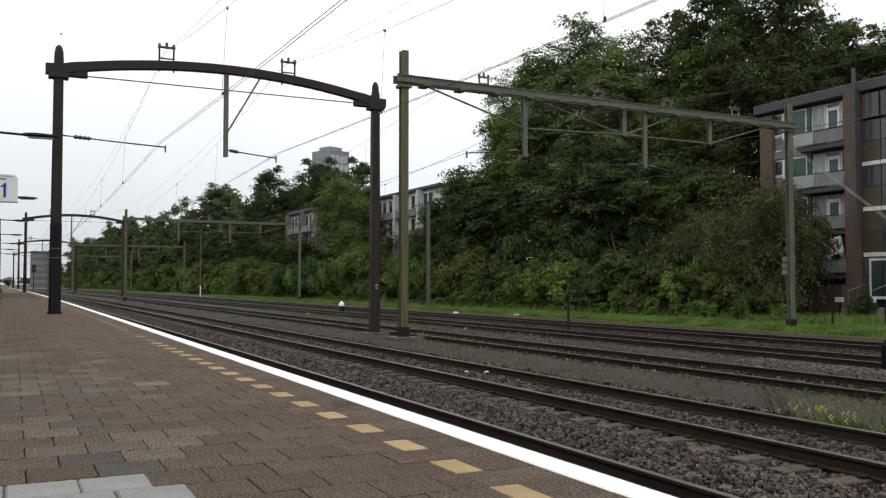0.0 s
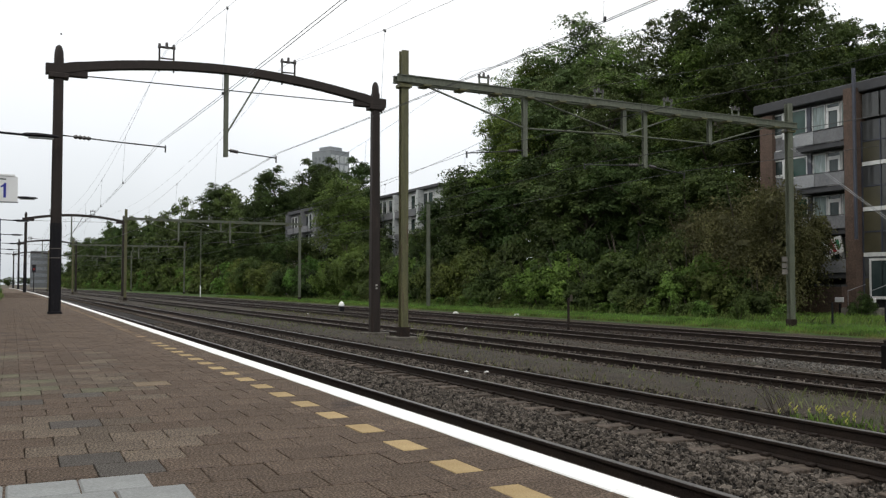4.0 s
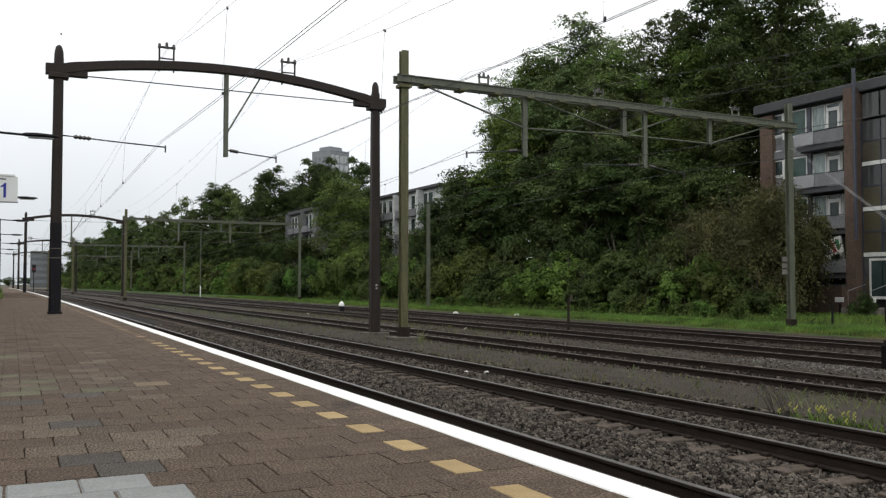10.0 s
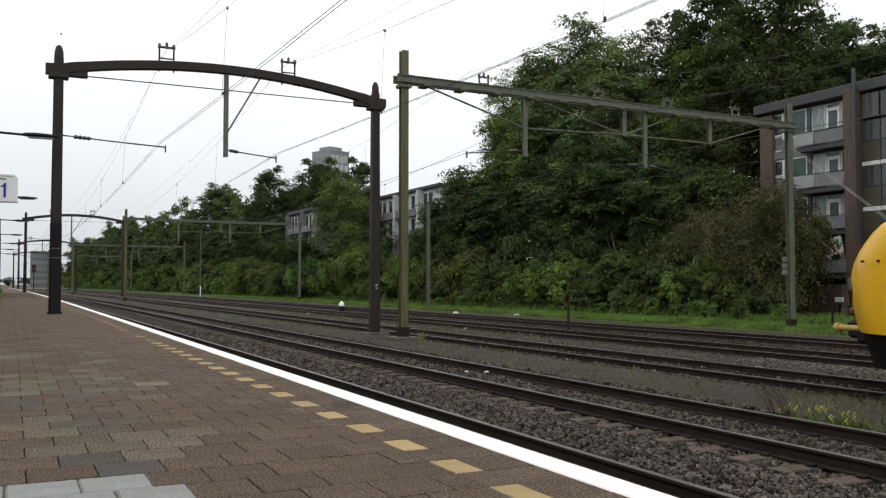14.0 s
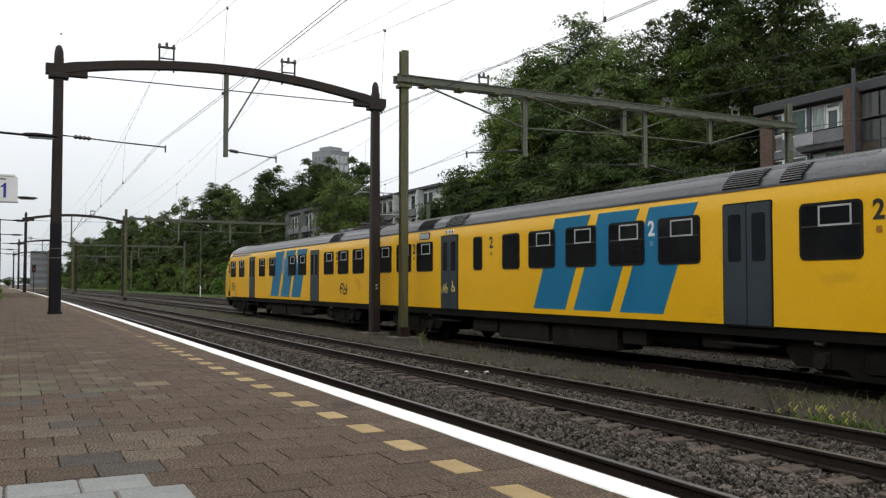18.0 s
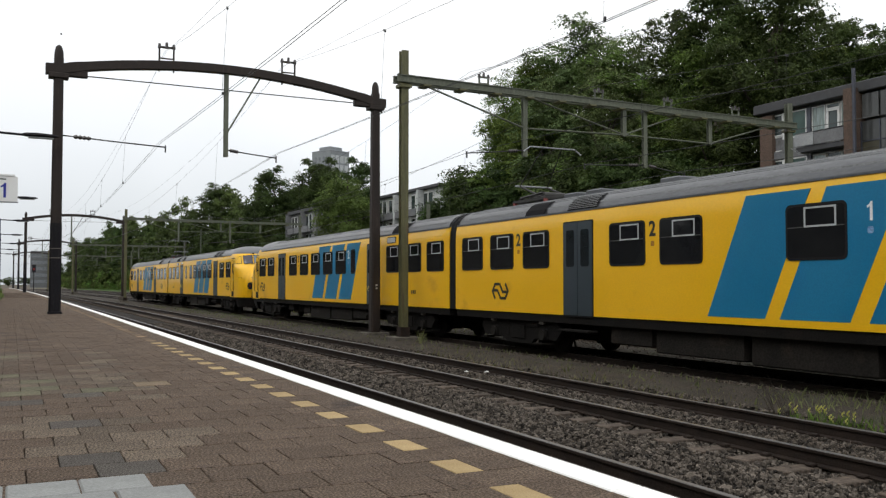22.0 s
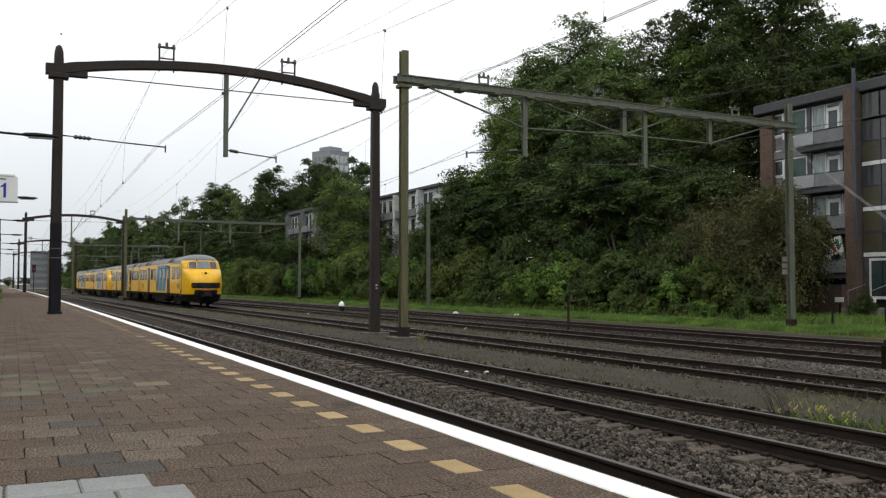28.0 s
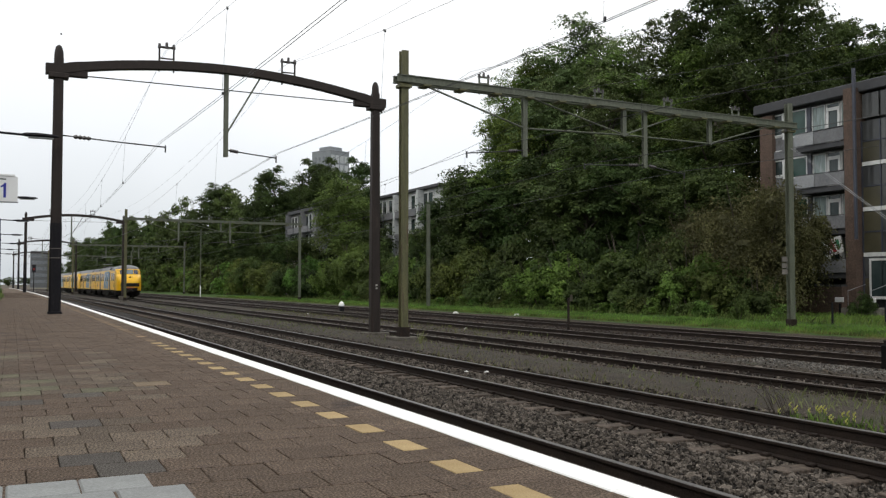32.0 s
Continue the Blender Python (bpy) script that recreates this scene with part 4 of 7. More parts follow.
def window(side, d0, d1, parent, vent=True, z0=2.14, z1=3.09):
    fr = part("window", side.plate(rounded(d0, d1, z0, z1, 0.10), -0.02, 0.014), M_RUBBER, parent)
    part("pane", side.plate(rounded(d0 + 0.045, d1 - 0.045, z0 + 0.045, z1 - 0.045, 0.07), 0.0, 0.017), M_PANE, fr, "pane coloured dark for the unlit interior")
    if vent:
        c = (d0 + d1) / 2 + side.way * 0.10
        w = (d1 - d0) * 0.26
        a, b, lo, hi, t = c - w, c + w, z1 - 0.40, z1 - 0.06, 0.03
        sh = Shape()
        y0, y1 = sorted((side.sign * (HALF + 0.010), side.sign * (HALF + 0.026)))
        sh.box(a, b, y0, y1, lo, lo + t).box(a, b, y0, y1, hi - t, hi).box(a, a + t, y0, y1, lo + t, hi - t).box(b - t, b, y0, y1, lo + t, hi - t)
        part("vent_frame", sh, M_ALU, fr, "pale metal frame of the opening vent")
        y0, y1 = sorted((side.sign * (HALF + 0.010), side.sign * (HALF + 0.022)))
        part("transom", Shape().box(d0 + 0.05, a - 0.002, y0, y1, lo - 0.002, lo + 0.014).box(b + 0.002, d1 - 0.05, y0, y1, lo - 0.002, lo + 0.014), M_TRANSOM, fr, "thin grey transom bar")
    return fr


def entrance(side, d0, d1, parent):
    door = part("door", side.plate(rounded(d0 - 0.03, d1 + 0.03, 0.97, 3.23, 0.05, 2), -0.02, 0.008), M_RUBBER, parent, "slate blue double folding door")
    mid = (d0 + d1) / 2
    for a, b in ((d0, mid - 0.012), (mid + 0.012, d1)):
        part("leaf", side.plate(rounded(a, b, 1.005, 3.20, 0.03, 2), 0.0, 0.02), M_DOOR, door)
        part("door_window", side.plate(rounded(a + 0.12, b - 0.12, 2.15, 3.02, 0.06, 3), 0.01, 0.024), M_DOOR_PANE, door, "dark narrow pane")
    y0, y1 = sorted((side.sign * (HALF - 0.1), side.sign * (HALF + 0.16)))
    part("step", Shape().box(d0 - 0.05, d1 + 0.05, y0, y1, 0.62, 0.67, 0.01), M_UNDER, door, "dark entrance step")


def emblem(side, d, z, parent):
    """Plain black double-arrow bars."""
    w = side.way
    y0, y1 = sorted((side.sign * (HALF + 0.002), side.sign * (HALF + 0.006)))

    def stroke(pts, t=0.075):
        pts = [Vector(p) for p in pts]
        left, right = [], []
        for k, p in enumerate(pts):
            a = (p - pts[k - 1]).normalized() if k else (pts[1] - p).normalized()
            b = (pts[k + 1] - p).normalized() if k < len(pts) - 1 else a
            n_ = Vector((-(a + b).y, (a + b).x)).normalized()
            h = t / 2 / max(0.5, n_.dot(Vector((-a.y, a.x))))
            left.append(p + n_ * h)
            right.append(p - n_ * h)
        rows = [[(d + w * q.x, y, z + q.y) for q, y in ((l, y0), (r, y0), (r, y1), (l, y1))] for l, r in zip(left, right)]
        part("emblem", Shape().loft(rows), M_BLACK, parent, "black arrow stroke of an emblem")

    stroke([(-0.28, -0.21), (-0.42, 0.0), (-0.28, 0.19), (-0.02, 0.19), (0.14, -0.02), (0.36, -0.02)])
    stroke([(0.28, 0.21), (0.42, 0.0), (0.28, -0.19), (0.02, -0.19), (-0.14, 0.02), (-0.36, 0.02)])


def stripes(side, starts, parent):
    for x in starts:
        w = side.way
        o = [(x, 1.13), (x + w * 1.43, 1.13), (x + w * 2.45, 3.34), (x + w * 1.02, 3.34)]
        if w < 0:
            o = list(reversed(o))
        part("blue_stripe", side.plate(o, -0.03, 0.004), M_STRIPE, parent, "slanting blue stripe")


def bogie(parent, d):
    bg = part("bogie", Shape().box(d - 1.75, d + 1.75, -1.16, -0.98, 0.36, 0.80, 0.03).box(d - 1.75, d + 1.75, 0.98, 1.16, 0.36, 0.80, 0.03)
              .box(d - 0.35, d + 0.35, -1.1, 1.1, 0.45, 0.75, 0.03), M_UNDER, parent, "grimy black bogie")
    for sy in (-1, 1):
        y0, y1 = sorted((sy * 1.14, sy * 1.27))
        part("side_frame", Shape().plate([(d - 2.05, 0.60), (d - 1.8, 0.34), (d - 0.8, 0.34), (d - 0.6, 0.20), (d + 0.6, 0.20), (d + 0.8, 0.34), (d + 1.8, 0.34), (d + 2.05, 0.60), (d + 1.75, 0.86), (d - 1.75, 0.86)], y0, y1, "y"), M_UNDER, bg, "heavy black side frame")
    for sx in (-1.25, 1.25):
        for sy in (-1, 1):
            y0, y1 = sorted((sy * 1.0, sy * 1.30))
            part("axle_box", Shape().box(d + sx - 0.17, d + sx + 0.17, y0, y1, 0.30, 0.64, 0.05), M_UNDER, bg)
            for k in (-0.42, 0.42):
                part("spring", Shape().tube([(d + sx + k, sy * 1.12, 0.36), (d + sx + k, sy * 1.12, 0.50)], 0.085, 8), M_UNDER, bg)
    for sy in (-1, 1):
        y0, y1 = sorted((sy * 1.02, sy * 1.30))
        part("damper", Shape().tube([(d - 0.5, sy * 1.24, 0.38), (d - 0.5, sy * 1.24, 0.86)], 0.06, 8), M_UNDER, bg)
        part("bolster_spring", Shape().box(d - 0.34, d + 0.34, y0, y1, 0.28, 0.70, 0.05), M_UNDER, bg)
        part("brake_rod", Shape().tube([(d - 1.5, sy * 1.16, 0.24), (d - 0.6, sy * 1.20, 0.20), (d + 0.6, sy * 1.20, 0.20), (d + 1.5, sy * 1.16, 0.24)], 0.035, 6), M_EQUIP, bg)
        for sx in (-0.78, 0.78):
            part("brake_block", Shape().box(d + sx - 0.07, d + sx + 0.07, *sorted((sy * 0.70, sy * 1.10)), 0.16, 0.60, 0.02), M_UNDER, bg)
            part("axle_cover", Shape().tube([(d + sx * 1.6, sy * 1.26, 0.46), (d + sx * 1.6, sy * 1.36, 0.46)], 0.13, 12), M_EQUIP, bg, "round axle box cover")
            # pale grey block puts a highlight on the bogie by colour
            part("damper_head", Shape().box(d + sx * 1.6 - 0.10, d + sx * 1.6 + 0.08, *sorted((sy * 1.26, sy * 1.36)), 0.72, 0.82, 0.03), M_CONCRETE, bg, "pale damper head, highlight put into its colour")
        part("brake_cylinder", Shape().tube([(d + 0.55, sy * 1.22, 0.70), (d + 1.0, sy * 1.22, 0.70)], 0.10, 10), M_UNDER, bg)
        part("sand_pipe", Shape().tube([(d + 1.9, sy * 0.9, 0.85), (d + 1.95, sy * 0.8, 0.15)], 0.03, 6), M_UNDER, bg)
        part("footboard", Shape().box(d - 1.9, d - 1.75, y0, y1, 0.24, 0.30), M_UNDER, bg)
    ring = lambda r, yy: [(r * math.cos(k * math.pi / 10), yy, r * math.sin(k * math.pi / 10)) for k in range(20)]
    for sx in (-1.25, 1.25):
        ob = part("wheelset", Shape().tube([(0, -0.95, 0), (0, 0.95, 0)], 0.08, 8), M_WHEEL, parent, "axle with two steel wheels")
        ob.location = (d + sx, 0, 0.46)
        for sy in (-1, 1):
            y = sy * 0.745
            wh = Shape()
            wh.loft([ring(0.46, y - 0.065), ring(0.46, y + 0.05), ring(0.455, y + 0.065)])
            for k in range(3):
                a = k * math.pi / 3
                wh.bar((0.38 * math.cos(a), y + sy * 0.07, 0.38 * math.sin(a)), (-0.38 * math.cos(a), y + sy * 0.07, -0.38 * math.sin(a)), 0.02, 0.06)
            part("wheel", wh, M_WHEEL, ob)


def bicycle(side, d, z, parent):
    """Thin yellow line drawing of a bicycle on the door."""
    y = side.sign * (HALF + 0.024)
    w = side.way
    ring_ = lambda c, r: [(d + w * c + r * math.cos(k * math.pi / 6), y, z + r * math.sin(k * math.pi / 6)) for k in range(13)]
    pc = part("pictogram", Shape().tube(ring_(-0.12, 0.085), 0.010, 4).tube(ring_(0.12, 0.085), 0.010, 4), M_PICTO, parent, "pale yellow bicycle sign")
    fr = [(-0.12, 0), (-0.05, 0.15), (0.08, 0.15), (0.0, 0.0), (-0.12, 0), (0.0, 0.0), (-0.06, 0.19)]
    part("pictogram_frame", Shape().tube([(d + w * a, y, z + b) for a, b in fr], 0.009, 4).tube([(d + w * 0.12, y, z), (d + w * 0.07, y, z + 0.2), (d + w * 0.12, y, z + 0.22)], 0.009, 4), M_PICTO, pc)


def wheelchair(side, d, z, parent):
    """Pale yellow wheelchair sign on the door."""
    y = side.sign * (HALF + 0.024)
    w = side.way
    pc = part("pictogram", Shape().tube([(d + 0.085 * math.cos(k * math.pi / 6), y, z + 0.085 * math.sin(k * math.pi / 6)) for k in range(13)], 0.013, 4), M_PICTO, parent, "pale yellow wheelchair sign")
    part("pictogram_frame", Shape().tube([(d - w * 0.03, y, z + 0.24), (d - w * 0.02, y, z + 0.06), (d + w * 0.09, y, z + 0.04), (d + w * 0.13, y, z - 0.08)], 0.016, 4), M_PICTO, pc)


# places along each flank: first-class car or not, and which side
FLANKS = {
    (True, 1): dict(windows=((0.80, 2.04), (2.51, 3.75), (4.27, 5.51), (7.98, 9.22), (9.57, 10.82), (13.08, 14.25), (15.07, 16.30), (19.57, 20.83), (21.62, 22.86)), doors=((6.22, 7.36), (17.2, 18.34)), stripes=(13.97, 12.12, 10.31),
                    marks=((3.9, "2", M_BLACK), (9.33, "2", M_WHITE_PRINT), (14.62, "1", M_BLACK), (21.2, "1", M_BLACK)), cab=23.02, vents=((3.8, 4.95, False),)),
    (True, -1): dict(windows=((0.66, 1.92), (2.36, 3.62), (4.10, 5.35), (7.80, 9.04), (9.50, 10.75), (12.79, 14.03), (14.84, 16.08), (19.34, 20.57), (21.30, 22.52)), doors=((6.0, 7.16), (16.96, 18.12)), stripes=(10.86, 12.62, 14.40),
                     marks=((3.87, "2", M_BLACK), (9.27, "2", M_BLACK), (14.45, "1", M_WHITE_PRINT), (20.94, "1", M_BLACK)), cab=22.94, vents=((4.15, 5.1, False), (6.1, 7.3, True), (17.15, 18.06, True), (18.53, 18.95, True))),
    (False, 1): dict(windows=((0.58, 1.82), (2.25, 3.49), (3.95, 5.19), (8.31, 8.79), (9.36, 10.59), (10.97, 12.21), (12.62, 13.86), (14.29, 15.52), (16.01, 17.25), (19.88, 21.12), (21.53, 22.77)), doors=((5.86, 7.06), (17.92, 19.10)), stripes=(13.70, 11.97, 10.23),
                     marks=((3.71, "2", M_BLACK), (9.07, "2", M_WHITE_PRINT), (15.77, "2", M_BLACK), (21.33, "2", M_BLACK)), cab=23.02, vents=((3.5, 4.8, False),), blind=(4.40, 5.10)),
    (False, -1): dict(windows=((0.62, 1.86), (2.32, 3.56), (4.00, 5.24), (7.95, 8.49), (9.62, 10.52), (10.97, 12.21), (12.66, 13.90), (14.36, 15.60), (16.03, 17.27), (19.66, 20.90), (21.45, 22.69)), doors=((5.85, 6.96), (17.90, 19.04)), stripes=(11.2, 12.97, 14.74),
                      marks=((3.78, "2", M_BLACK), (9.00, "2", M_BLACK), (15.82, "2", M_WHITE_PRINT), (21.18, "2", M_BLACK)), cab=23.01, vents=((4.0, 5.1, False), (6.05, 7.2, True), (17.82, 18.75, True), (19.2, 19.7, True)), blind=(4.25, 4.95)),
}


def railcar(first, label):
    """A car with its inner end at x = 0 and its rounded cab at x = 26; y is across, z is up from the rails."""
    car = thing("railcar", label, "train car", group="cars of the yellow train")
    # body shell: flank and roof as one bent skin, the roof a part of its own
    lower = [(HALF, SIDE_Z0), (HALF, 3.05), (1.415, 3.30), (1.375, GUTTER)]
    body = Shape()
    ring = lambda x: [(x, y, z) for y, z in lower] + [(x, -y, z) for y, z in reversed(lower)]
    xs = [0.22, 6, 12, 18, 22.72]
    body.loft([ring(x) for x in xs])
    zs = [0.96, 1.05, 1.3, 1.5, 1.65, 1.8, 1.95, 2.05, 2.15, 2.25, 2.33, 2.41, 2.49, 2.56, 2.62, 2.68, 2.73, 2.78, 2.82, 2.87, 2.91, 2.94, 3.1, 3.28, 3.40, GUTTER, 3.51, BROW]
    us = [-1 + 2 * i / 48 for i in range(49)]
    rows = []
    for z in zs:
        hw = half_width(z)
        rows.append([(22.70, -hw, z)] + [nose(u, z) for u in us] + [(22.70, hw, z)])
    body.loft(rows, closed=False)
    part("body", body, M_YELLOW, car, "bright yellow painted steel body", smooth=True)
    roof = Shape()
    rring = lambda x: [(x, y, z) for y, z in ROOF[1:]] + [(x, -y, z) for y, z in reversed(ROOF[1:-1])]
    roof.loft([rring(x) for x in (0.2, 8, 16, 21.4)], closed=False)
    rows = []
    for z in (BROW - 0.01, 3.59, 3.62, 3.66, 3.70, 3.74, 3.78, 3.82, 3.86, 3.90, 3.93, 3.96, 3.985):
        hw = half_width(z) + 0.004
        rise = lambda x: 0.115 * (z - BROW) / 0.43 * min(1.0, max(0.0, (x - 20.6) / 1.9)) ** 1.5
        rows.append([(x, y, z + rise(x)) for x, y, _ in [(21.2, -hw, z)] + [nose(u, z, 0.006) for u in us] + [(21.2, hw, z)]])
    roof.loft(rows, closed=False)
    for sy in (-1, 1):
        roof.add([(x, sy * y, z) for x in (21.3, 22.72) for y, z in ((1.378, GUTTER), (1.342, BROW + 0.02))], [(0, 1, 3, 2)])
    roof.add([(0.2, y, z) for y, z in ROOF[1:]] + [(0.2, -y, z) for y, z in reversed(ROOF[1:-1])], [tuple(range(2 * len(ROOF) - 3))])
    rf = part("roof", roof, M_ROOF, car, "weathered grey roof", smooth=True)
    for sy in (-1, 1):
        y0, y1 = sorted((sy * 1.372, sy * 1.40))
        part("gutter", Shape().box(0.25, 22.6, y0, y1, GUTTER - 0.012, GUTTER + 0.03), M_ROOF, rf)
        for y, z in ((1.30, 3.64), (1.10, 3.80), (0.99, 3.855), (0.66, 3.94)):
            ribs = Shape()
            y0, y1 = sorted((sy * (y - 0.015), sy * (y + 0.015)))
            ribs.box(0.6, 20.9, y0, y1, z - 0.03, z + 0.012)
            part("roof_rib", ribs, M_ROOF_RIB, rf)
        # roof vents: plain dark panels and louvred ones
        for d0, d1, louvred in FLANKS[first, sy]["vents"]:
            pts = [(1.395, 3.485), (1.335, 3.615), (1.19, 3.765), (1.05, 3.83)]
            pan = Shape().loft([[(x, sy * (y + 0.008), z + 0.012) for y, z in pts] for x in (d0, d1)], closed=False)
            vn = part("roof_vent", pan, M_VENT, rf, "louvred roof vent" if louvred else "dark roof panel")
            if louvred:
                for k in range(7):
                    q = (k + 0.5) / 7
                    z = 3.50 + 0.31 * q
                    y = float(np.interp(z, [c for _, c in pts], [c for c, _ in pts])) + 0.008
                    y0, y1 = sorted((sy * (y + 0.022), sy * (y - 0.02)))
                    part("louvre", Shape().box(d0 + 0.04, d1 - 0.04, y0, y1, z + 0.010, z + 0.024), M_ROOF_RIB, vn)
    for x0, x1, nm in ((0.2, 0.34, "roof_end_seal"),):
        band_ = [[(x, y * 1.006, z + 0.008) for y, z in ROOF[1:]] + [(x, -y * 1.006, z + 0.008) for y, z in reversed(ROOF[1:-1])] for x in (x0, x1)]
        part(nm, Shape().loft(band_, closed=False), M_RUBBER, rf, "dark weather seal")
    sk = Shape().box(0.25, 23.9, -1.40, 1.40, 0.80, 1.0)
    part("sole_bar", sk, M_UNDER, car, "black sole bar")
    skin = [(y * 0.985, z) for y, z in lower] + [(y * 0.985, z - 0.015) for y, z in ROOF[1:]]
    skin = skin + [(-y, z) for y, z in reversed(skin) if y > 0.01]
    bellows = part("bellows", Shape().loft([[(x, y, z) for y, z in skin] for x in (-0.004, 0.24)]), M_RUBBER, car, "black rubber bellows between the cars")
    for x in (0.06, 0.13):
        part("fold", Shape().loft([[(x + k, y * 1.006, z * 1.002) for y, z in skin] for k in (0.0, 0.03)]), M_RUBBER, bellows)
    # flanks
    for sign in (-1, 1):
        sd = Side(sign)
        lay_ = FLANKS[first, sign]
        stripes(sd, lay_["stripes"], car)
        for a, b in lay_["windows"]:
            window(sd, a, b, car, vent=(b - a) > 1.0)
        for a, b in lay_["doors"]:
            entrance(sd, a, b, car)
        cab0, marks = lay_["cab"], lay_["marks"]
        y0, y1 = sorted((sign * (HALF - 0.03), sign * (HALF - 0.004)))
        if first and sign > 0:
            part("grey_panel", sd.plate(rounded(11.36, 11.86, 2.2, 3.02, 0.12), -0.02, 0.012), M_ROOF_RIB, car, "narrow blanked window")
        if first:
            for k in range(13):
                part("class_dash", Shape().box(18.35 + k * 0.345, 18.35 + k * 0.345 + 0.25, y0, y1, 3.345, 3.40), M_STRIPE, car, "blue dash under the gutter")
        else:
            d0, d1 = lay_["doors"][0]
            mid = (d0 + d1) / 2
            bicycle(sd, mid - sd.way * 0.28, 1.56, car)
            wheelchair(sd, mid + sd.way * 0.27, 1.60, car)
            for k in (-0.2, 0, 0.2):
                st_ = part("sticker", sd.plate(rounded(mid + k - 0.07, mid + k + 0.07, 3.26, 3.40, 0.02, 2), -0.05, 0.002), M_WHITE_PRINT, car, "small pictogram sticker")
                part("sticker_print", sd.plate(rounded(mid + k - 0.04, mid + k + 0.04, 3.29, 3.37, 0.02, 2), -0.05, 0.005), M_BROWN_BEAM if k else M_STRIPE, st_)
            a, b = lay_["blind"]
            bl_ = part("destination_box", sd.plate(rounded(a - 0.03, b + 0.03, 3.17, 3.39, 0.06, 3), -0.05, 0.004), M_RUBBER, car, "dark rim of the destination blind")
            part("destination_blind", sd.plate(rounded(a, b, 3.195, 3.365, 0.04, 3), -0.05, 0.008), M_ALU, bl_, "pale empty destination blind")
        for d, ch, m in marks:
            sd.letters(ch, d, 2.88, 0.30, m, car, "class_number")
            part("symbol", sd.plate(rounded(d - 0.055, d + 0.055, 2.53, 2.64, 0.03, 2), -0.01, 0.005), M_WORN if m is M_BLACK else M_STICKER, car, "small worn sticker")
        emblem(sd, 22.15 if first and sign > 0 else 21.92 if sign < 0 else 22.12, 1.60, car)
        emblem(sd, 3.07 if sign > 0 else 2.90, 1.55, car) if first else None
        num = Shape()
        y0, y1 = sorted((sign * (HALF + 0.002), sign * (HALF + 0.005)))
        for k in range(3):
            num.box(2.68 + k * 0.13, 2.77 + k * 0.13, y0, y1, 1.42, 1.54)
        if not first:
            part("number_bars", num, M_BLACK, car, "small black number as plain bars")
        # cab door, its handrails and the step well
        cd = part("cab_door", sd.plate(rounded(cab0, cab0 + 0.52, 1.30, 3.17, 0.08), -0.02, 0.006), M_RUBBER, car, "narrow yellow cab door with dark seal")
        part("door_panel", sd.plate(rounded(cab0 + 0.025, cab0 + 0.495, 1.32, 3.145, 0.06), -0.01, 0.010), M_YELLOW, cd)
        part("door_window", sd.plate(rounded(cab0 + 0.16, cab0 + 0.40, 2.40, 2.95, 0.05), 0.0, 0.016), M_RUBBER, cd, "small dark cab door window")
        part("door_handle", Shape().box(cab0 + 0.44, cab0 + 0.50, *sorted((sign * HALF, sign * (HALF + 0.05))), 1.98, 2.04, 0.01), M_ALU, cd, "chrome door handle")
        part("drip_strip", sd.plate([(cab0 - 0.05, 3.26), (cab0 + 0.60, 3.26), (cab0 + 0.60, 3.285), (cab0 - 0.05, 3.285)], -0.06, 0.012), M_RUBBER, cd, "thin dark drip strip")
        part("step_well", sd.plate(rounded(cab0, cab0 + 0.52, 1.0, 1.30, 0.02, 2), -0.01, 0.008), M_RUBBER, cd, "black step well")
        for x in (cab0 - 0.10, cab0 + 0.62):
            y = sign * (HALF + 0.06)
            part("handrail", Shape().tube([(x, sign * HALF, 1.36), (x, y, 1.40), (x, y, 2.48), (x, sign * HALF, 2.52)], 0.016, 6), M_BLACK, cd, "thin black handrail")
    # cab front
    # panes widen upwards a little and their upper rims droop towards the sides
    rake = lambda a, b, u, z: (u * (1 + 0.02 * b), z - 0.22 * b * u * u)
    seal = part("windscreen", nose_patch(-0.47, 0.47, 2.92, 3.49, 0.006, 28, 5, rake), M_YELLOW, car, "three-part wrap-around windscreen")
    for u0, u1, m, nm in ((-0.150, 0.150, M_SCREEN, "centre_pane"), (-0.445, -0.19, M_SIDE_SCREEN, "side_pane"), (0.19, 0.445, M_SIDE_SCREEN, "side_pane")):
        part("pane_seal", nose_patch(u0 - 0.010, u1 + 0.010, 2.94, 3.475, 0.014, 12, 5, rake), M_RUBBER, seal)
        part(nm, nose_patch(u0, u1, 2.96, 3.455, 0.019, 12, 5, rake), m, seal)
    part("lower_rim", nose_patch(-0.46, 0.46, 2.915, 2.945, 0.016, 28, 1), M_RUBBER, seal, "dark worn rim under the windscreen")
    for u_ in (-0.16, 0.34):
        hp = Vector(nose(u_, 3.53, 0.0))
        part("horn", Shape().box(hp.x - 0.05, hp.x + 0.07, hp.y - 0.04, hp.y + 0.04, 3.52, 3.60, 0.015), M_UNDER, car, "small dark horn over the windscreen")
    for s_ in (-1, 1):
        part("wiper", Shape().tube([Vector(nose(s_ * 0.06, 3.50, 0.05)), Vector(nose(s_ * 0.10, 3.20, 0.05))], 0.010, 5), M_BLACK, seal, "thin black wiper")

        def arch(lo, hi, z0):
            def bend(a, b, u, z):
                q = (hi - abs(u)) / (hi - lo)
                return (u, z0 + (z - z0) * max(0.10, 1 - (1 - min(1.0, q * 1.05)) ** 2.4))
            return bend
        part("quarter_light_seal", nose_patch(*sorted((s_ * 0.525, s_ * 0.815)), 2.94, 3.38, 0.006, 16, 6, arch(0.525, 0.815, 2.94)), M_BLACK, car, "dark outline of a blanked quarter light")
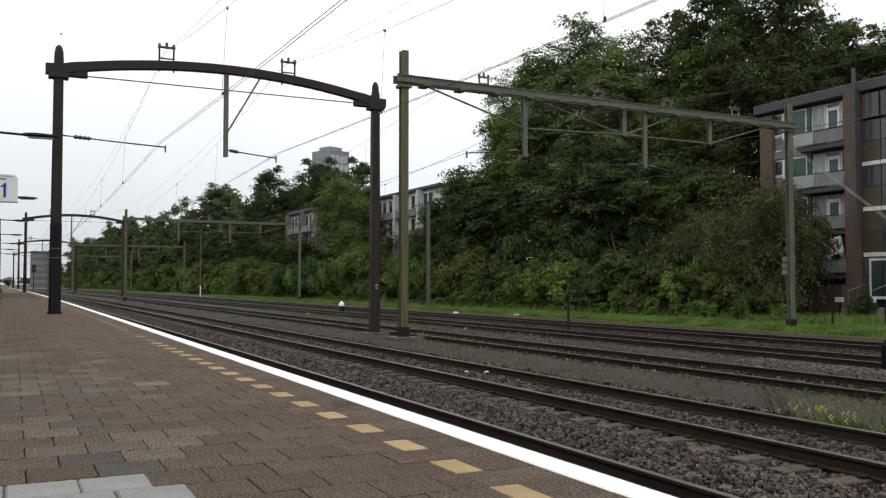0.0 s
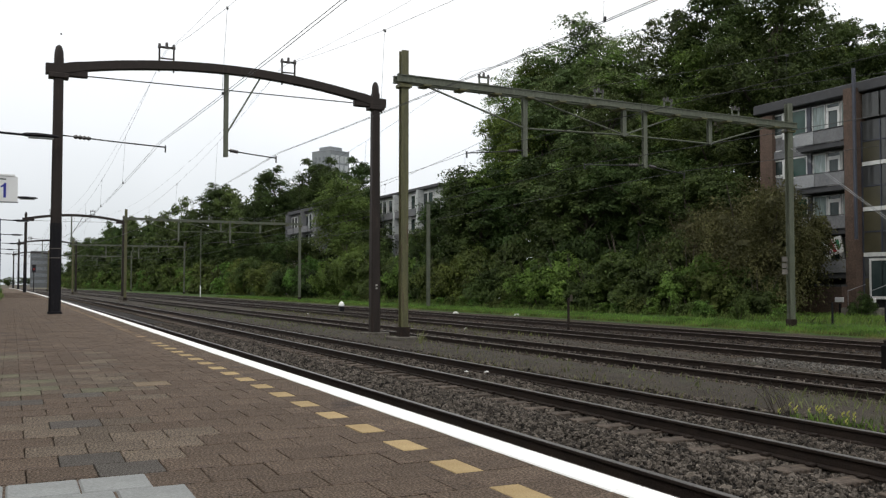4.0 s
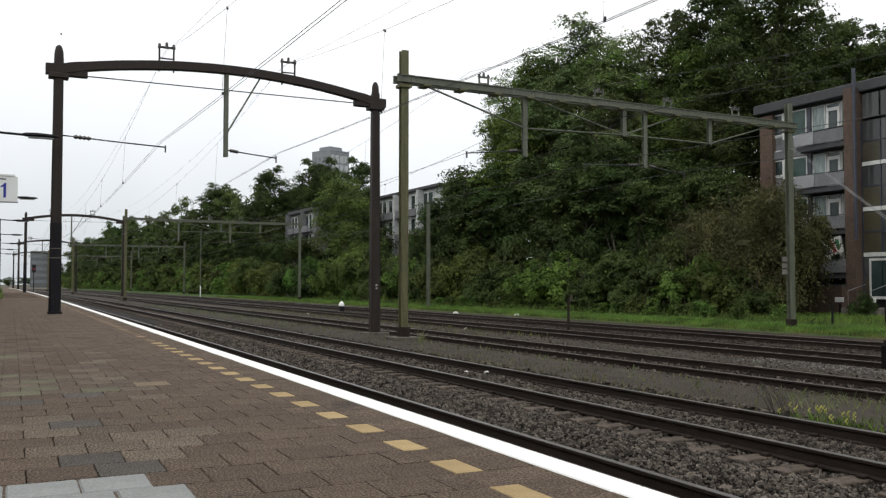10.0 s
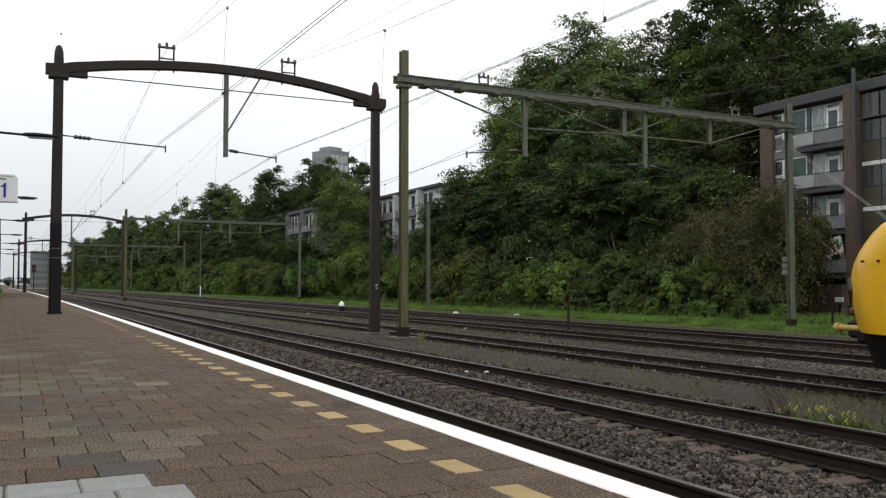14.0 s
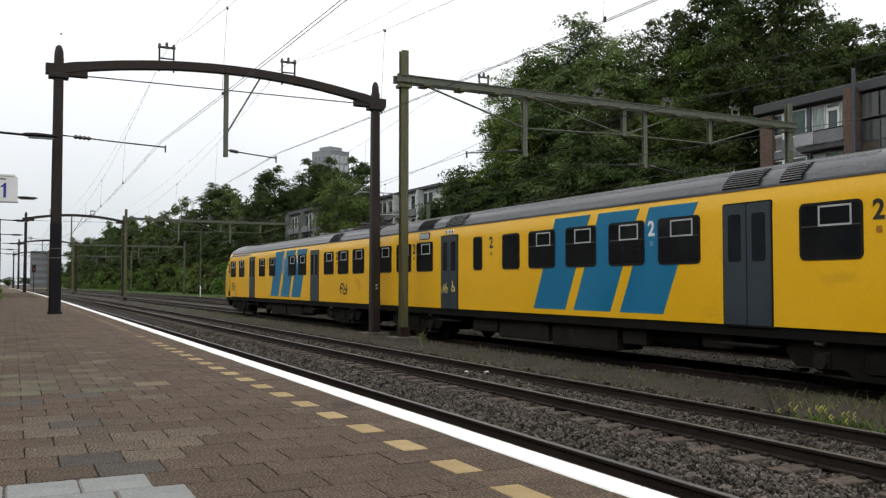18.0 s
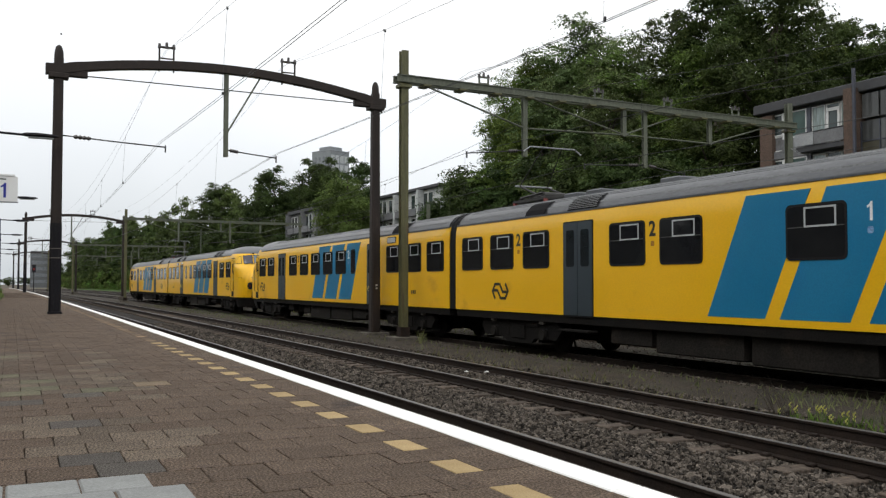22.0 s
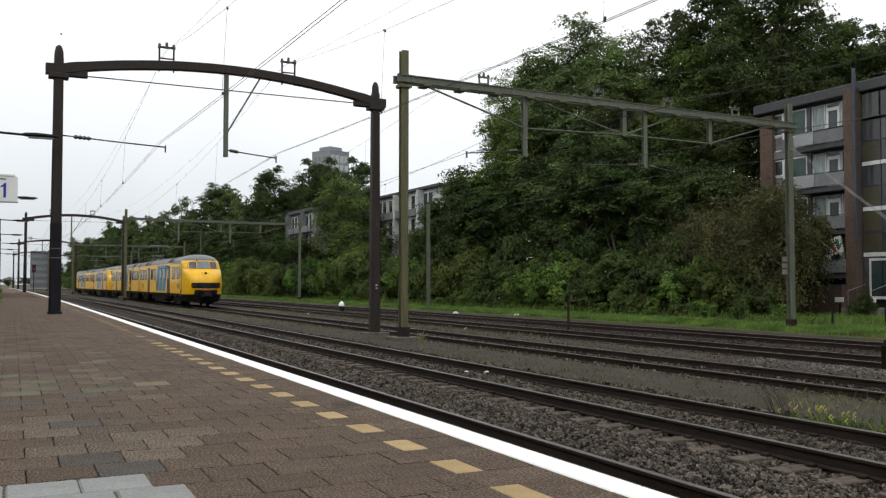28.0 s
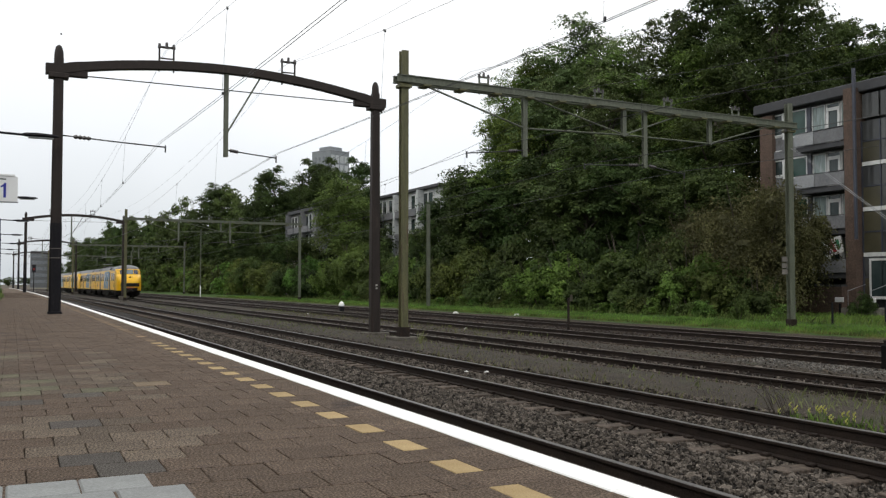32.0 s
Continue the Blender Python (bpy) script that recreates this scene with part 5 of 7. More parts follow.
        part("quarter_light", nose_patch(*sorted((s_ * 0.540, s_ * 0.795)), 2.965, 3.355, 0.012, 16, 6, arch(0.540, 0.795, 2.965)), M_YELLOW, car)
    def pill(a, b, u, z):
        q = max(0.0, (abs(2 * a - 1) - 0.84) / 0.16)
        return (u, 1.635 + (z - 1.635) * math.sqrt(max(0.02, 1 - q * q)))
    band = part("lamp_band", nose_patch(-0.475, 0.475, 1.43, 1.84, 0.030, 48, 6, pill), M_BLACK, car, "black lamp band with rounded ends")
    part("lamp_glass", nose_patch(-0.452, 0.452, 1.465, 1.805, 0.036, 48, 5, pill), M_DOOR_PANE, band, "dark glazed lamp cover")
    for k in range(5):
        part("grille_bar", nose_patch(-0.27, 0.27, 1.50 + 0.062 * k, 1.515 + 0.062 * k, 0.044, 20, 1), M_BLACK, band, "thin dark grille bar")
    for s_ in (-1, 1):
        for z_, dd in ((2.10, 24.58), (2.10, 24.92)):
            part("grab_knob", Shape().tube([(dd, s_ * 1.28, z_), (dd, s_ * (1.395 if dd < 24.7 else 1.33), z_)], 0.022, 6), M_BLACK, car, "small dark grab knob")
        for u_, nm, m_, lb in ((0.390, "tail_lamp", M_RED_GLASS, "dull red tail lamp glass"), (0.308, "head_lamp", M_LAMP_GLASS, "dark head lamp glass")):
            p0 = Vector(nose(s_ * u_, 1.635, 0.0))
            n0 = (Vector(nose(s_ * u_, 1.635, 0.1)) - p0).normalized()
            part(nm, Shape().tube([p0, p0 + n0 * 0.036, p0 + n0 * 0.041], [0.075, 0.075, 0.06], 14), m_, band, lb)
    part("lamp_pad_rim", nose_patch(-0.075, 0.075, 2.44, 2.65, 0.010, 10, 5), M_BLACK, car, "dark outline of the headlamp pad")
    part("lamp_pad", nose_patch(-0.068, 0.068, 2.45, 2.64, 0.016, 10, 5), M_YELLOW, car)
    hl = Vector(nose(0.0, 2.54, 0.0))
    part("top_lamp_housing", Shape().tube([hl + Vector((-0.18, 0, 0)), hl + Vector((0.07, 0, 0.0))], [0.15, 0.115], 16), M_YELLOW, car, "round yellow headlamp housing")
    part("top_lamp", Shape().tube([hl + Vector((0.0, 0, 0)), hl + Vector((0.085, 0, 0.0))], [0.10, 0.092], 16), M_BLACK, car, "round headlamp")
    skirt = Shape()
    skirt.loft([[(x, y, z) for x, y, z in [nose(u, 1.0, -0.02) for u in us]], [(x * 0.985 + 0.24, y * 0.9, 0.40) for x, y, z in [nose(u, 1.0, -0.05) for u in us]]], closed=False)
    part("skirt", skirt, M_UNDER, car, "black front skirt")
    # black patch on the nose surface stands in for the recess's shade
    part("coupler_recess", nose_patch(-0.34, 0.34, 0.93, 1.30, 0.012, 20, 4), M_BLACK, car, "black patch for the shaded coupler recess")
    part("coupler_beam", Shape().box(25.4, 25.96, -0.37, 0.37, 1.20, 1.34, 0.03), M_BROWN_BEAM, car, "worn red brown beam")
    cp = Shape().box(25.2, 26.14, -0.20, 0.20, 0.80, 1.12, 0.05).box(25.3, 25.82, -0.36, 0.36, 0.72, 1.02, 0.05)
    part("coupler", cp, M_WHEEL, car, "automatic coupler head")
    part("end_cock", Shape().tube([(25.0, 0.92, 1.02), (25.68, 0.92, 1.02), (25.69, 0.92, 1.02), (25.77, 0.92, 1.02)], [0.05, 0.05, 0.085, 0.07], 10), M_BUFFER, car, "small ochre end cock")
    # underfloor equipment
    for d0, d1, z0 in ((7.6, 9.0, 0.40), (9.15, 11.6, 0.30), (11.8, 14.4, 0.26), (14.6, 15.4, 0.42), (17.1, 17.9, 0.5)):
        for sy in (-1, 1):
            y0, y1 = sorted((sy * 0.55, sy * 1.25))
            part("equipment_box", Shape().box(d0, d1, y0, y1, z0, 0.88, 0.03), M_EQUIP, car, "grimy equipment box")
    # added black box: fills the see-through underfloor with the colour of shade
    part("floor_beam", Shape().box(1.0, 24.0, -0.55, 0.55, 0.40, 0.86, 0.03), M_UNDER, car, "added black box that fills the underfloor with dark")
    part("air_tank", Shape().tube([(15.6, -0.9, 0.62), (16.8, -0.9, 0.62)], 0.2, 12), M_UNDER, car, "black air tank")
    part("air_tank", Shape().tube([(15.6, 0.9, 0.62), (16.8, 0.9, 0.62)], 0.2, 12), M_UNDER, car, "black air tank")
    for d in (3.6, 21.2):
        bogie(car, d)
    if first:
        pg = part("pantograph", Shape().box(2.2, 3.9, -0.62, -0.55, 4.02, 4.09).box(2.2, 3.9, 0.55, 0.62, 4.02, 4.09).box(2.2, 2.28, -0.55, 0.55, 4.02, 4.09).box(3.82, 3.9, -0.55, 0.55, 4.02, 4.09), M_BLACK, car, "black pantograph on the roof")
        for x in (2.25, 3.85):
            for y in (-0.58, 0.58):
                part("insulator", Shape().tube([(x, y, 3.9), (x, y, 4.04)], 0.06, 8), M_BROWN_BEAM, pg)
        for x in (2.55, 3.05, 3.5):
            part("cross_bar", Shape().tube([(x, -0.6, 4.12), (x, 0.6, 4.12)], 0.03, 6), M_BLACK, pg)
        part("spring_drum", Shape().tube([(3.35, -0.34, 4.17), (3.35, 0.34, 4.17)], 0.10, 10), M_BLACK, pg)
        part("drive_box", Shape().box(2.62, 3.12, -0.22, 0.22, 4.06, 4.27, 0.03), M_BLACK, pg)
        for y in (-0.5, 0.5):
            part("spring", Shape().tube([(2.45, y, 4.16), (3.6, y, 4.22)], 0.035, 6), M_BLACK, pg)
            part("lower_arm", Shape().tube([(3.6, y, 4.08), (2.3, y * 0.9, 4.52)], 0.026, 6), M_BLACK, pg)
            part("upper_arm", Shape().tube([(2.3, y * 0.9, 4.52), (3.3, y * 0.6, 5.50)], 0.015, 6), M_BLACK, pg)
        part("knee_bar", Shape().tube([(2.3, -0.6, 4.52), (2.3, 0.6, 4.52)], 0.03, 6), M_GALV, pg, "pale knee joint bar")
        part("collector_bow", Shape().tube([(3.3, -0.92, 5.36), (3.3, -0.72, 5.50), (3.3, 0.72, 5.50), (3.3, 0.92, 5.36)], 0.022, 6), M_GALV, pg, "pale worn collector bow")
        for x in (4.6, 5.6, 8.4):
            part("roof_box", Shape().box(x, x + 0.6, -0.5, 0.5, 3.93, 4.09, 0.03), M_ROOF, rf)
    return car


first_car = railcar(True, "yellow first class railcar with blue stripes, pantograph and rounded cab")
second_car = railcar(False, "yellow second class railcar with blue stripes and rounded cab")
for car in (first_car, second_car):
    car.scale = (WIDE, WIDE, 1.0)
first_car_b = copy_thing(first_car, Matrix())
second_car_b = copy_thing(second_car, Matrix())
for ob in first_car_b.children_recursive:
    if ob.name.startswith("tail_lamp"):
        ob.data = ob.data.copy()
        ob.data.materials[0] = M_TAIL_LIT
        tagged(ob, label="lit red tail lamp")
TRAIN_LAT = TRACKS[2] + GAUGE / 2
JOINT = 26.15            # inner end to coupled nose


SLIPS = ((0.0, 0.0), (23.0, 0.0), (24.0, 0.08), (25.5, 0.65), (28.0, 1.75), (30.0, 1.65), (32.0, 0.5))


def train_y(t):
    """How far along the line the leading unit's inner joint stands: nearly even running."""
    u = t - 16.5
    return 13.395 + 11.656 * u - (0.0147 * u * u if u > 0 else 0.162 * u) + float(np.interp(t, [a for a, _ in SLIPS], [b for _, b in SLIPS]))


def motions():
    """The train rolls past and away; its wheelsets turn with it."""
    for car, off, flip in ((first_car, 0.0, False), (second_car, 0.0, True), (second_car_b, -2 * JOINT * WIDE, False), (first_car_b, -2 * JOINT * WIDE, True)):
        rows = []
        t = 0.0
        while t <= 32.001:
            s = (train_y(t) + off - SKEW * TRAIN_LAT) / LONG
            mid = s + (12.6 if not flip else -12.6)
            head = math.atan(2 * CURVE * mid * WIDE / LONG)
            p = on(TRAIN_LAT, s)
            rows.append((t, Matrix.Translation(p) @ Matrix.Rotation(head + (math.pi / 2 if not flip else -math.pi / 2), 4, "Z")))
            t += 1.0
        walk(car, rows)
        for ob in car.children_recursive:
            if not ob.name.startswith("wheelset"):
                continue
            home = ob.location.copy()
            wrows = [(0.0, Matrix.Translation(home))]
            for k in range(390, 961):
                a = (train_y(k / 30) - train_y(13.0)) / 0.46
                wrows.append((k / 30, Matrix.Translation(home) @ Matrix.Rotation(a, 4, "Y")))
            walk(ob, wrows)
# ---- trees, bushes, grass ----
L_DARK = leaf_mat("dark_tree_leaves", (0.026, 0.041, 0.013), (0.047, 0.071, 0.020), (0.088, 0.120, 0.032))
L_MID = leaf_mat("green_tree_leaves", (0.058, 0.090, 0.020), (0.105, 0.155, 0.033), (0.18, 0.235, 0.052))
L_OLIVE = leaf_mat("olive_bush_leaves", (0.040, 0.058, 0.017), (0.074, 0.102, 0.026), (0.122, 0.146, 0.038))
L_BROWN = leaf_mat("brownish_bush_leaves", (0.046, 0.045, 0.018), (0.076, 0.074, 0.029), (0.114, 0.108, 0.045))
L_FRESH = leaf_mat("fresh_bush_leaves", (0.050, 0.092, 0.019), (0.088, 0.152, 0.030), (0.150, 0.220, 0.046))
L_GRASS = leaf_mat("grass_blades", (0.066, 0.125, 0.020), (0.108, 0.185, 0.032), (0.165, 0.228, 0.048))
L_VERGE = leaf_mat("yellowish_grass_blades", (0.068, 0.092, 0.024), (0.102, 0.126, 0.034), (0.14, 0.148, 0.054))
L_WEED = leaf_mat("dry_weed_stems", (0.10, 0.105, 0.045), (0.13, 0.14, 0.06), (0.16, 0.17, 0.075))
L_GREY = leaf_mat("grey_green_tree_leaves", (0.066, 0.098, 0.038), (0.112, 0.156, 0.058), (0.185, 0.236, 0.094))
L_FAR = leaf_mat("shaded_green_leaves", (0.040, 0.060, 0.018), (0.070, 0.098, 0.027), (0.112, 0.144, 0.042))
L_WILLOW = leaf_mat("yellow_green_leaves", (0.058, 0.084, 0.020), (0.100, 0.132, 0.030), (0.158, 0.188, 0.048))
M_BARK = mat("grey_brown_bark", (0.045, 0.036, 0.028), (0.080, 0.066, 0.052), 3, 0.95, bump=0.8, fine=18, fine_amount=0.4, streak=(1, 1, 0.25))


def ico_ball():
    """Corners and faces of a twenty-sided ball."""
    g = (1 + 5 ** 0.5) / 2
    v = np.array([(-1, g, 0), (1, g, 0), (-1, -g, 0), (1, -g, 0), (0, -1, g), (0, 1, g), (0, -1, -g), (0, 1, -g), (g, 0, -1), (g, 0, 1), (-g, 0, -1), (-g, 0, 1)], float)
    f = [(0, 11, 5), (0, 5, 1), (0, 1, 7), (0, 7, 10), (0, 10, 11), (1, 5, 9), (5, 11, 4), (11, 10, 2), (10, 7, 6), (7, 1, 8),
         (3, 9, 4), (3, 4, 2), (3, 2, 6), (3, 6, 8), (3, 8, 9), (4, 9, 5), (2, 4, 11), (6, 2, 10), (8, 6, 7), (9, 8, 1)]
    return v / np.linalg.norm(v[0]), np.array(f)


def foliage(name, lobes, twigs, per, size, seed, material, parent, label="", droop=0.0, stray=0.15, inner=0.5):
    """Leafage: lobes carry flat, sagging sprays of leaves one above another, with gaps between them."""
    rng = np.random.default_rng(seed)
    lc = np.array([q[:3] for q in lobes], float)
    lr = np.array([q[3] for q in lobes], float)
    lc2 = np.repeat(lc, twigs, 0)
    lr2 = np.repeat(lr, twigs)
    d0 = rng.normal(size=(len(lc2), 3))
    d0 /= np.linalg.norm(d0, axis=1)[:, None]
    d0[:, 2] = np.where((d0[:, 2] < -0.3) & (rng.random(len(d0)) < 0.6), -d0[:, 2], d0[:, 2])
    tc = lc2 + d0 * (lr2 * rng.uniform(0.30, 1.02, len(lr2)))[:, None] * np.array([1, 1, 0.85])
    tr = lr2 * rng.uniform(0.20, 0.46, len(lr2))
    # each spray leans outwards and down
    out = d0 * np.array([1, 1, 0.25]) + rng.normal(size=d0.shape) * 0.25
    tilt = rng.uniform(0.05, 0.55, len(tr))
    c, r, up, lean_ = np.repeat(tc, per, 0), np.repeat(tr, per), np.repeat(out, per, 0), np.repeat(tilt, per)
    n = len(c)
    ang, rad = rng.uniform(0, 2 * math.pi, n), np.sqrt(rng.random(n))
    rad = np.where(rng.random(n) < stray, rad * rng.uniform(1.0, 1.7, n), rad)
    off = np.stack([np.cos(ang) * rad, np.sin(ang) * rad, rng.normal(0, 0.20, n)], 1)
    fall = (off[:, 0] * up[:, 0] + off[:, 1] * up[:, 1]) * lean_ + 0.30 * rad * rad
    off[:, 2] -= fall
    p = c + off * r[:, None]
    p[:, 2] -= droop * r * rad * rng.random(n)
    nrm = np.array([0, 0, 0.75]) + up * 0.55 + off * np.array([0.5, 0.5, 0.3]) + rng.normal(size=(n, 3)) * 0.42
    nrm /= np.linalg.norm(nrm, axis=1)[:, None]
    a = np.cross(nrm, rng.normal(size=(n, 3)))
    a /= np.linalg.norm(a, axis=1)[:, None]
    b = np.cross(nrm, a)
    sz = (size * rng.uniform(0.55, 1.45, n))[:, None]
    v = np.stack([p - a * sz, p - b * sz * 0.6 + nrm * sz * 0.22, p + a * sz, p + b * sz * 0.6 + nrm * sz * 0.22], 1).reshape(-1, 3)
    idx = np.arange(n)[:, None] * 4
    f = np.concatenate([idx + [[0, 1, 2]], idx + [[0, 2, 3]]], 1).reshape(-1, 3)
    if inner > 0:
        bv, bf = ico_ball()
        k = len(lc)
        cv = (lc[:, None] + bv[None] * (lr * inner)[:, None, None] * np.array([1, 1, 0.8]) * rng.uniform(0.6, 1.2, (k, 12, 1))).reshape(-1, 3)
        cf = (bf[None] + 12 * np.arange(k)[:, None, None] + len(v)).reshape(-1, 3)
        v, f = np.concatenate([v, cv]), np.concatenate([f, cf])
    me = bpy.data.meshes.new(name)
    me.from_pydata(v, [], f)
    me.materials.append(material)
    return part(name, me, material, parent, label)


def lobes_of(rng, n, radius, z0, z1, share=(0.24, 0.40), top=0.5, low_flat=0.8):
    """Lobes of a crown: set in and on an uneven egg between two heights."""
    out = []
    zc = z0 + (z1 - z0) * top
    bulge = [Vector((rng.gauss(0, 1), rng.gauss(0, 1), rng.gauss(0, 0.8))).normalized() for _ in range(6)]
    for k in range(n):
        d = Vector((rng.gauss(0, 1), rng.gauss(0, 1), rng.gauss(0, 1))).normalized()
        lr = radius * rng.uniform(*share)
        t = rng.uniform(0.12, 1.0) ** 0.45 * (0.84 + 0.26 * max(0.0, max(d.dot(q) for q in bulge) - 0.5) / 0.5)
        rx = radius - lr * 0.75
        rz = (z1 - zc - lr * 0.6) if d.z > 0 else (zc - z0 - lr * 0.5)
        flat = 1.0 if d.z > 0 else 1.0 + 0.25 * abs(d.z)
        out.append((d.x * rx * t * flat, d.y * rx * t * flat, zc + d.z * rz * t, lr))
    return out


def tree(height, radius, seed, material, label, per=120, n=26, twigs=11, size=0.10, low=0.1, top=0.75, droop=0.0, stray=0.18, inner=0.26, share=(0.24, 0.40)):
    rng = random.Random(seed)
    ob = thing("tree", label, "tree", group="trees beside the line")
    trunk = Shape()
    lean = rng.uniform(-0.4, 0.4)
    tp = [(lean * k * k * 0.05, 0.1 * math.sin(k + seed), height * 0.80 * k / 6) for k in range(7)]
    r0 = height * 0.014 + 0.05
    trunk.tube(tp, [r0 * (1.25 - k * 0.17) if k < 6 else r0 * 0.12 for k in range(7)], 8)
    lobes = lobes_of(rng, n, radius, height * low, height, share, top)
    tr_ = part("trunk", trunk, M_BARK, ob, smooth=True)
    for k in range(8 if n > 18 else 4):
        q = lobes[rng.randrange(len(lobes))]
        b = Vector(q[:3])
        a = Vector((0, 0, max(0.12 * height, b.z - 0.16 * height)))
        m_ = a.lerp(b, 0.5) + Vector((0, 0, -0.03 * height * rng.random()))
        part("limb", Shape().tube([a, m_, b], [r0 * 0.42, r0 * 0.27, r0 * 0.06], 6), M_BARK, tr_)
    foliage("crown", lobes, twigs, per, size, seed, material, ob, "", droop, stray, inner)
    return ob, radius, height


def bush(height, radius, seed, material, label, per=70, n=15, twigs=10, size=0.08, droop=0.0, stray=0.12, share=(0.30, 0.48)):
    rng = random.Random(seed)
    ob = thing("bush", label, "bush", group="bushes along the verge")
    for k in range(4):
        a = rng.uniform(0, 6.28)
        st = Shape().tube([(0.15 * math.cos(a), 0.15 * math.sin(a), 0), (radius * 0.35 * math.cos(a), radius * 0.35 * math.sin(a), height * 0.45), (radius * 0.6 * math.cos(a), radius * 0.6 * math.sin(a), height * 0.8)], [0.05, 0.035, 0.01], 5)
        part("stem", st, M_BARK, ob)
    lobes = lobes_of(rng, n, radius, -0.12 * height, height, share, 0.42)
    foliage("leafage", lobes, twigs, per, size, seed, material, ob, "", droop, stray, 0.26)
    return ob, radius, height


TREE_KINDS = [
    tree(22.0, 4.6, 1, L_GREY, "tall slender broadleaf tree with a loose grey-green crown", 40, 44, 24, 0.085, 0.06, 0.55, stray=0.25, inner=0.0),
    tree(22.0, 5.5, 2, L_DARK, "tall dark green broadleaf tree with an uneven crown", 42, 50, 22, 0.105, 0.02, 0.55, inner=0.0, share=(0.20, 0.36)),
    tree(13.0, 4.2, 3, L_DARK, "dark green broadleaf tree with a rounded crown", 36, 30, 24, 0.10, 0.0, 0.5, inner=0.22),
    tree(20.0, 4.6, 4, L_MID, "broadleaf tree with a bright yellow-green crown", 38, 40, 24, 0.09, 0.06, 0.55, stray=0.2, inner=0.0),
    tree(19.0, 6.0, 5, L_FAR, "distant broadleaf tree with a full green crown", 18, 36, 18, 0.22, 0.0, 0.5, inner=0.42),
    tree(18.0, 6.0, 6, L_DARK, "distant dark green broadleaf tree", 18, 36, 18, 0.22, 0.0, 0.5, inner=0.42),
    tree(17.5, 4.2, 7, L_WILLOW, "broadleaf tree with a drooping yellow-green crown", 45, 26, 22, 0.10, 0.06, 0.5, droop=2.2, share=(0.30, 0.45), inner=0.15),
    tree(7.2, 2.7, 18, L_BROWN, "small brownish olive tree with drooping twigs by the building", 50, 24, 24, 0.06, 0.20, 0.5, droop=0.9, stray=0.2, inner=0.12),
]
BUSH_KINDS = [
    bush(4.2, 2.8, 11, L_OLIVE, "olive green bush on the verge", 38, twigs=22),
    bush(3.6, 2.6, 12, L_FRESH, "fresh green bush on the verge", 38, twigs=22),
    bush(7.3, 4.6, 13, L_BROWN, "large brownish green shrub with drooping twigs", 60, 24, 26, 0.06, 1.3, 0.22),
    bush(3.2, 2.4, 14, L_DARK, "dark green bush on the verge", 38, twigs=22),
    bush(4.0, 2.8, 15, L_FRESH, "distant green bush on the verge", 14, 13, 16, 0.17),
    bush(4.2, 2.8, 16, L_WILLOW, "yellow-green bush on the verge", 36, twigs=20, size=0.09, droop=0.9),
    bush(4.0, 2.8, 17, L_OLIVE, "distant olive green bush on the verge", 14, 13, 16, 0.17),
]


USED = set()


def plant(kind, lat, s, turn=0.0, radius=None, height=None, z=-0.05):
    """Plants a kind at its place; the first one is the original, the others are copies."""
    src, r0, h0 = kind
    m = Matrix.Translation(on(lat, s, z)) @ Matrix.Rotation(turn, 4, "Z")
    if src.name in USED:
        ob = copy_thing(src, m)
    else:
        USED.add(src.name)
        ob = src
        ob.matrix_basis = m
    k = (radius or r0) / r0
    ob.scale = (k, k, (height or h0) / h0)
    return ob


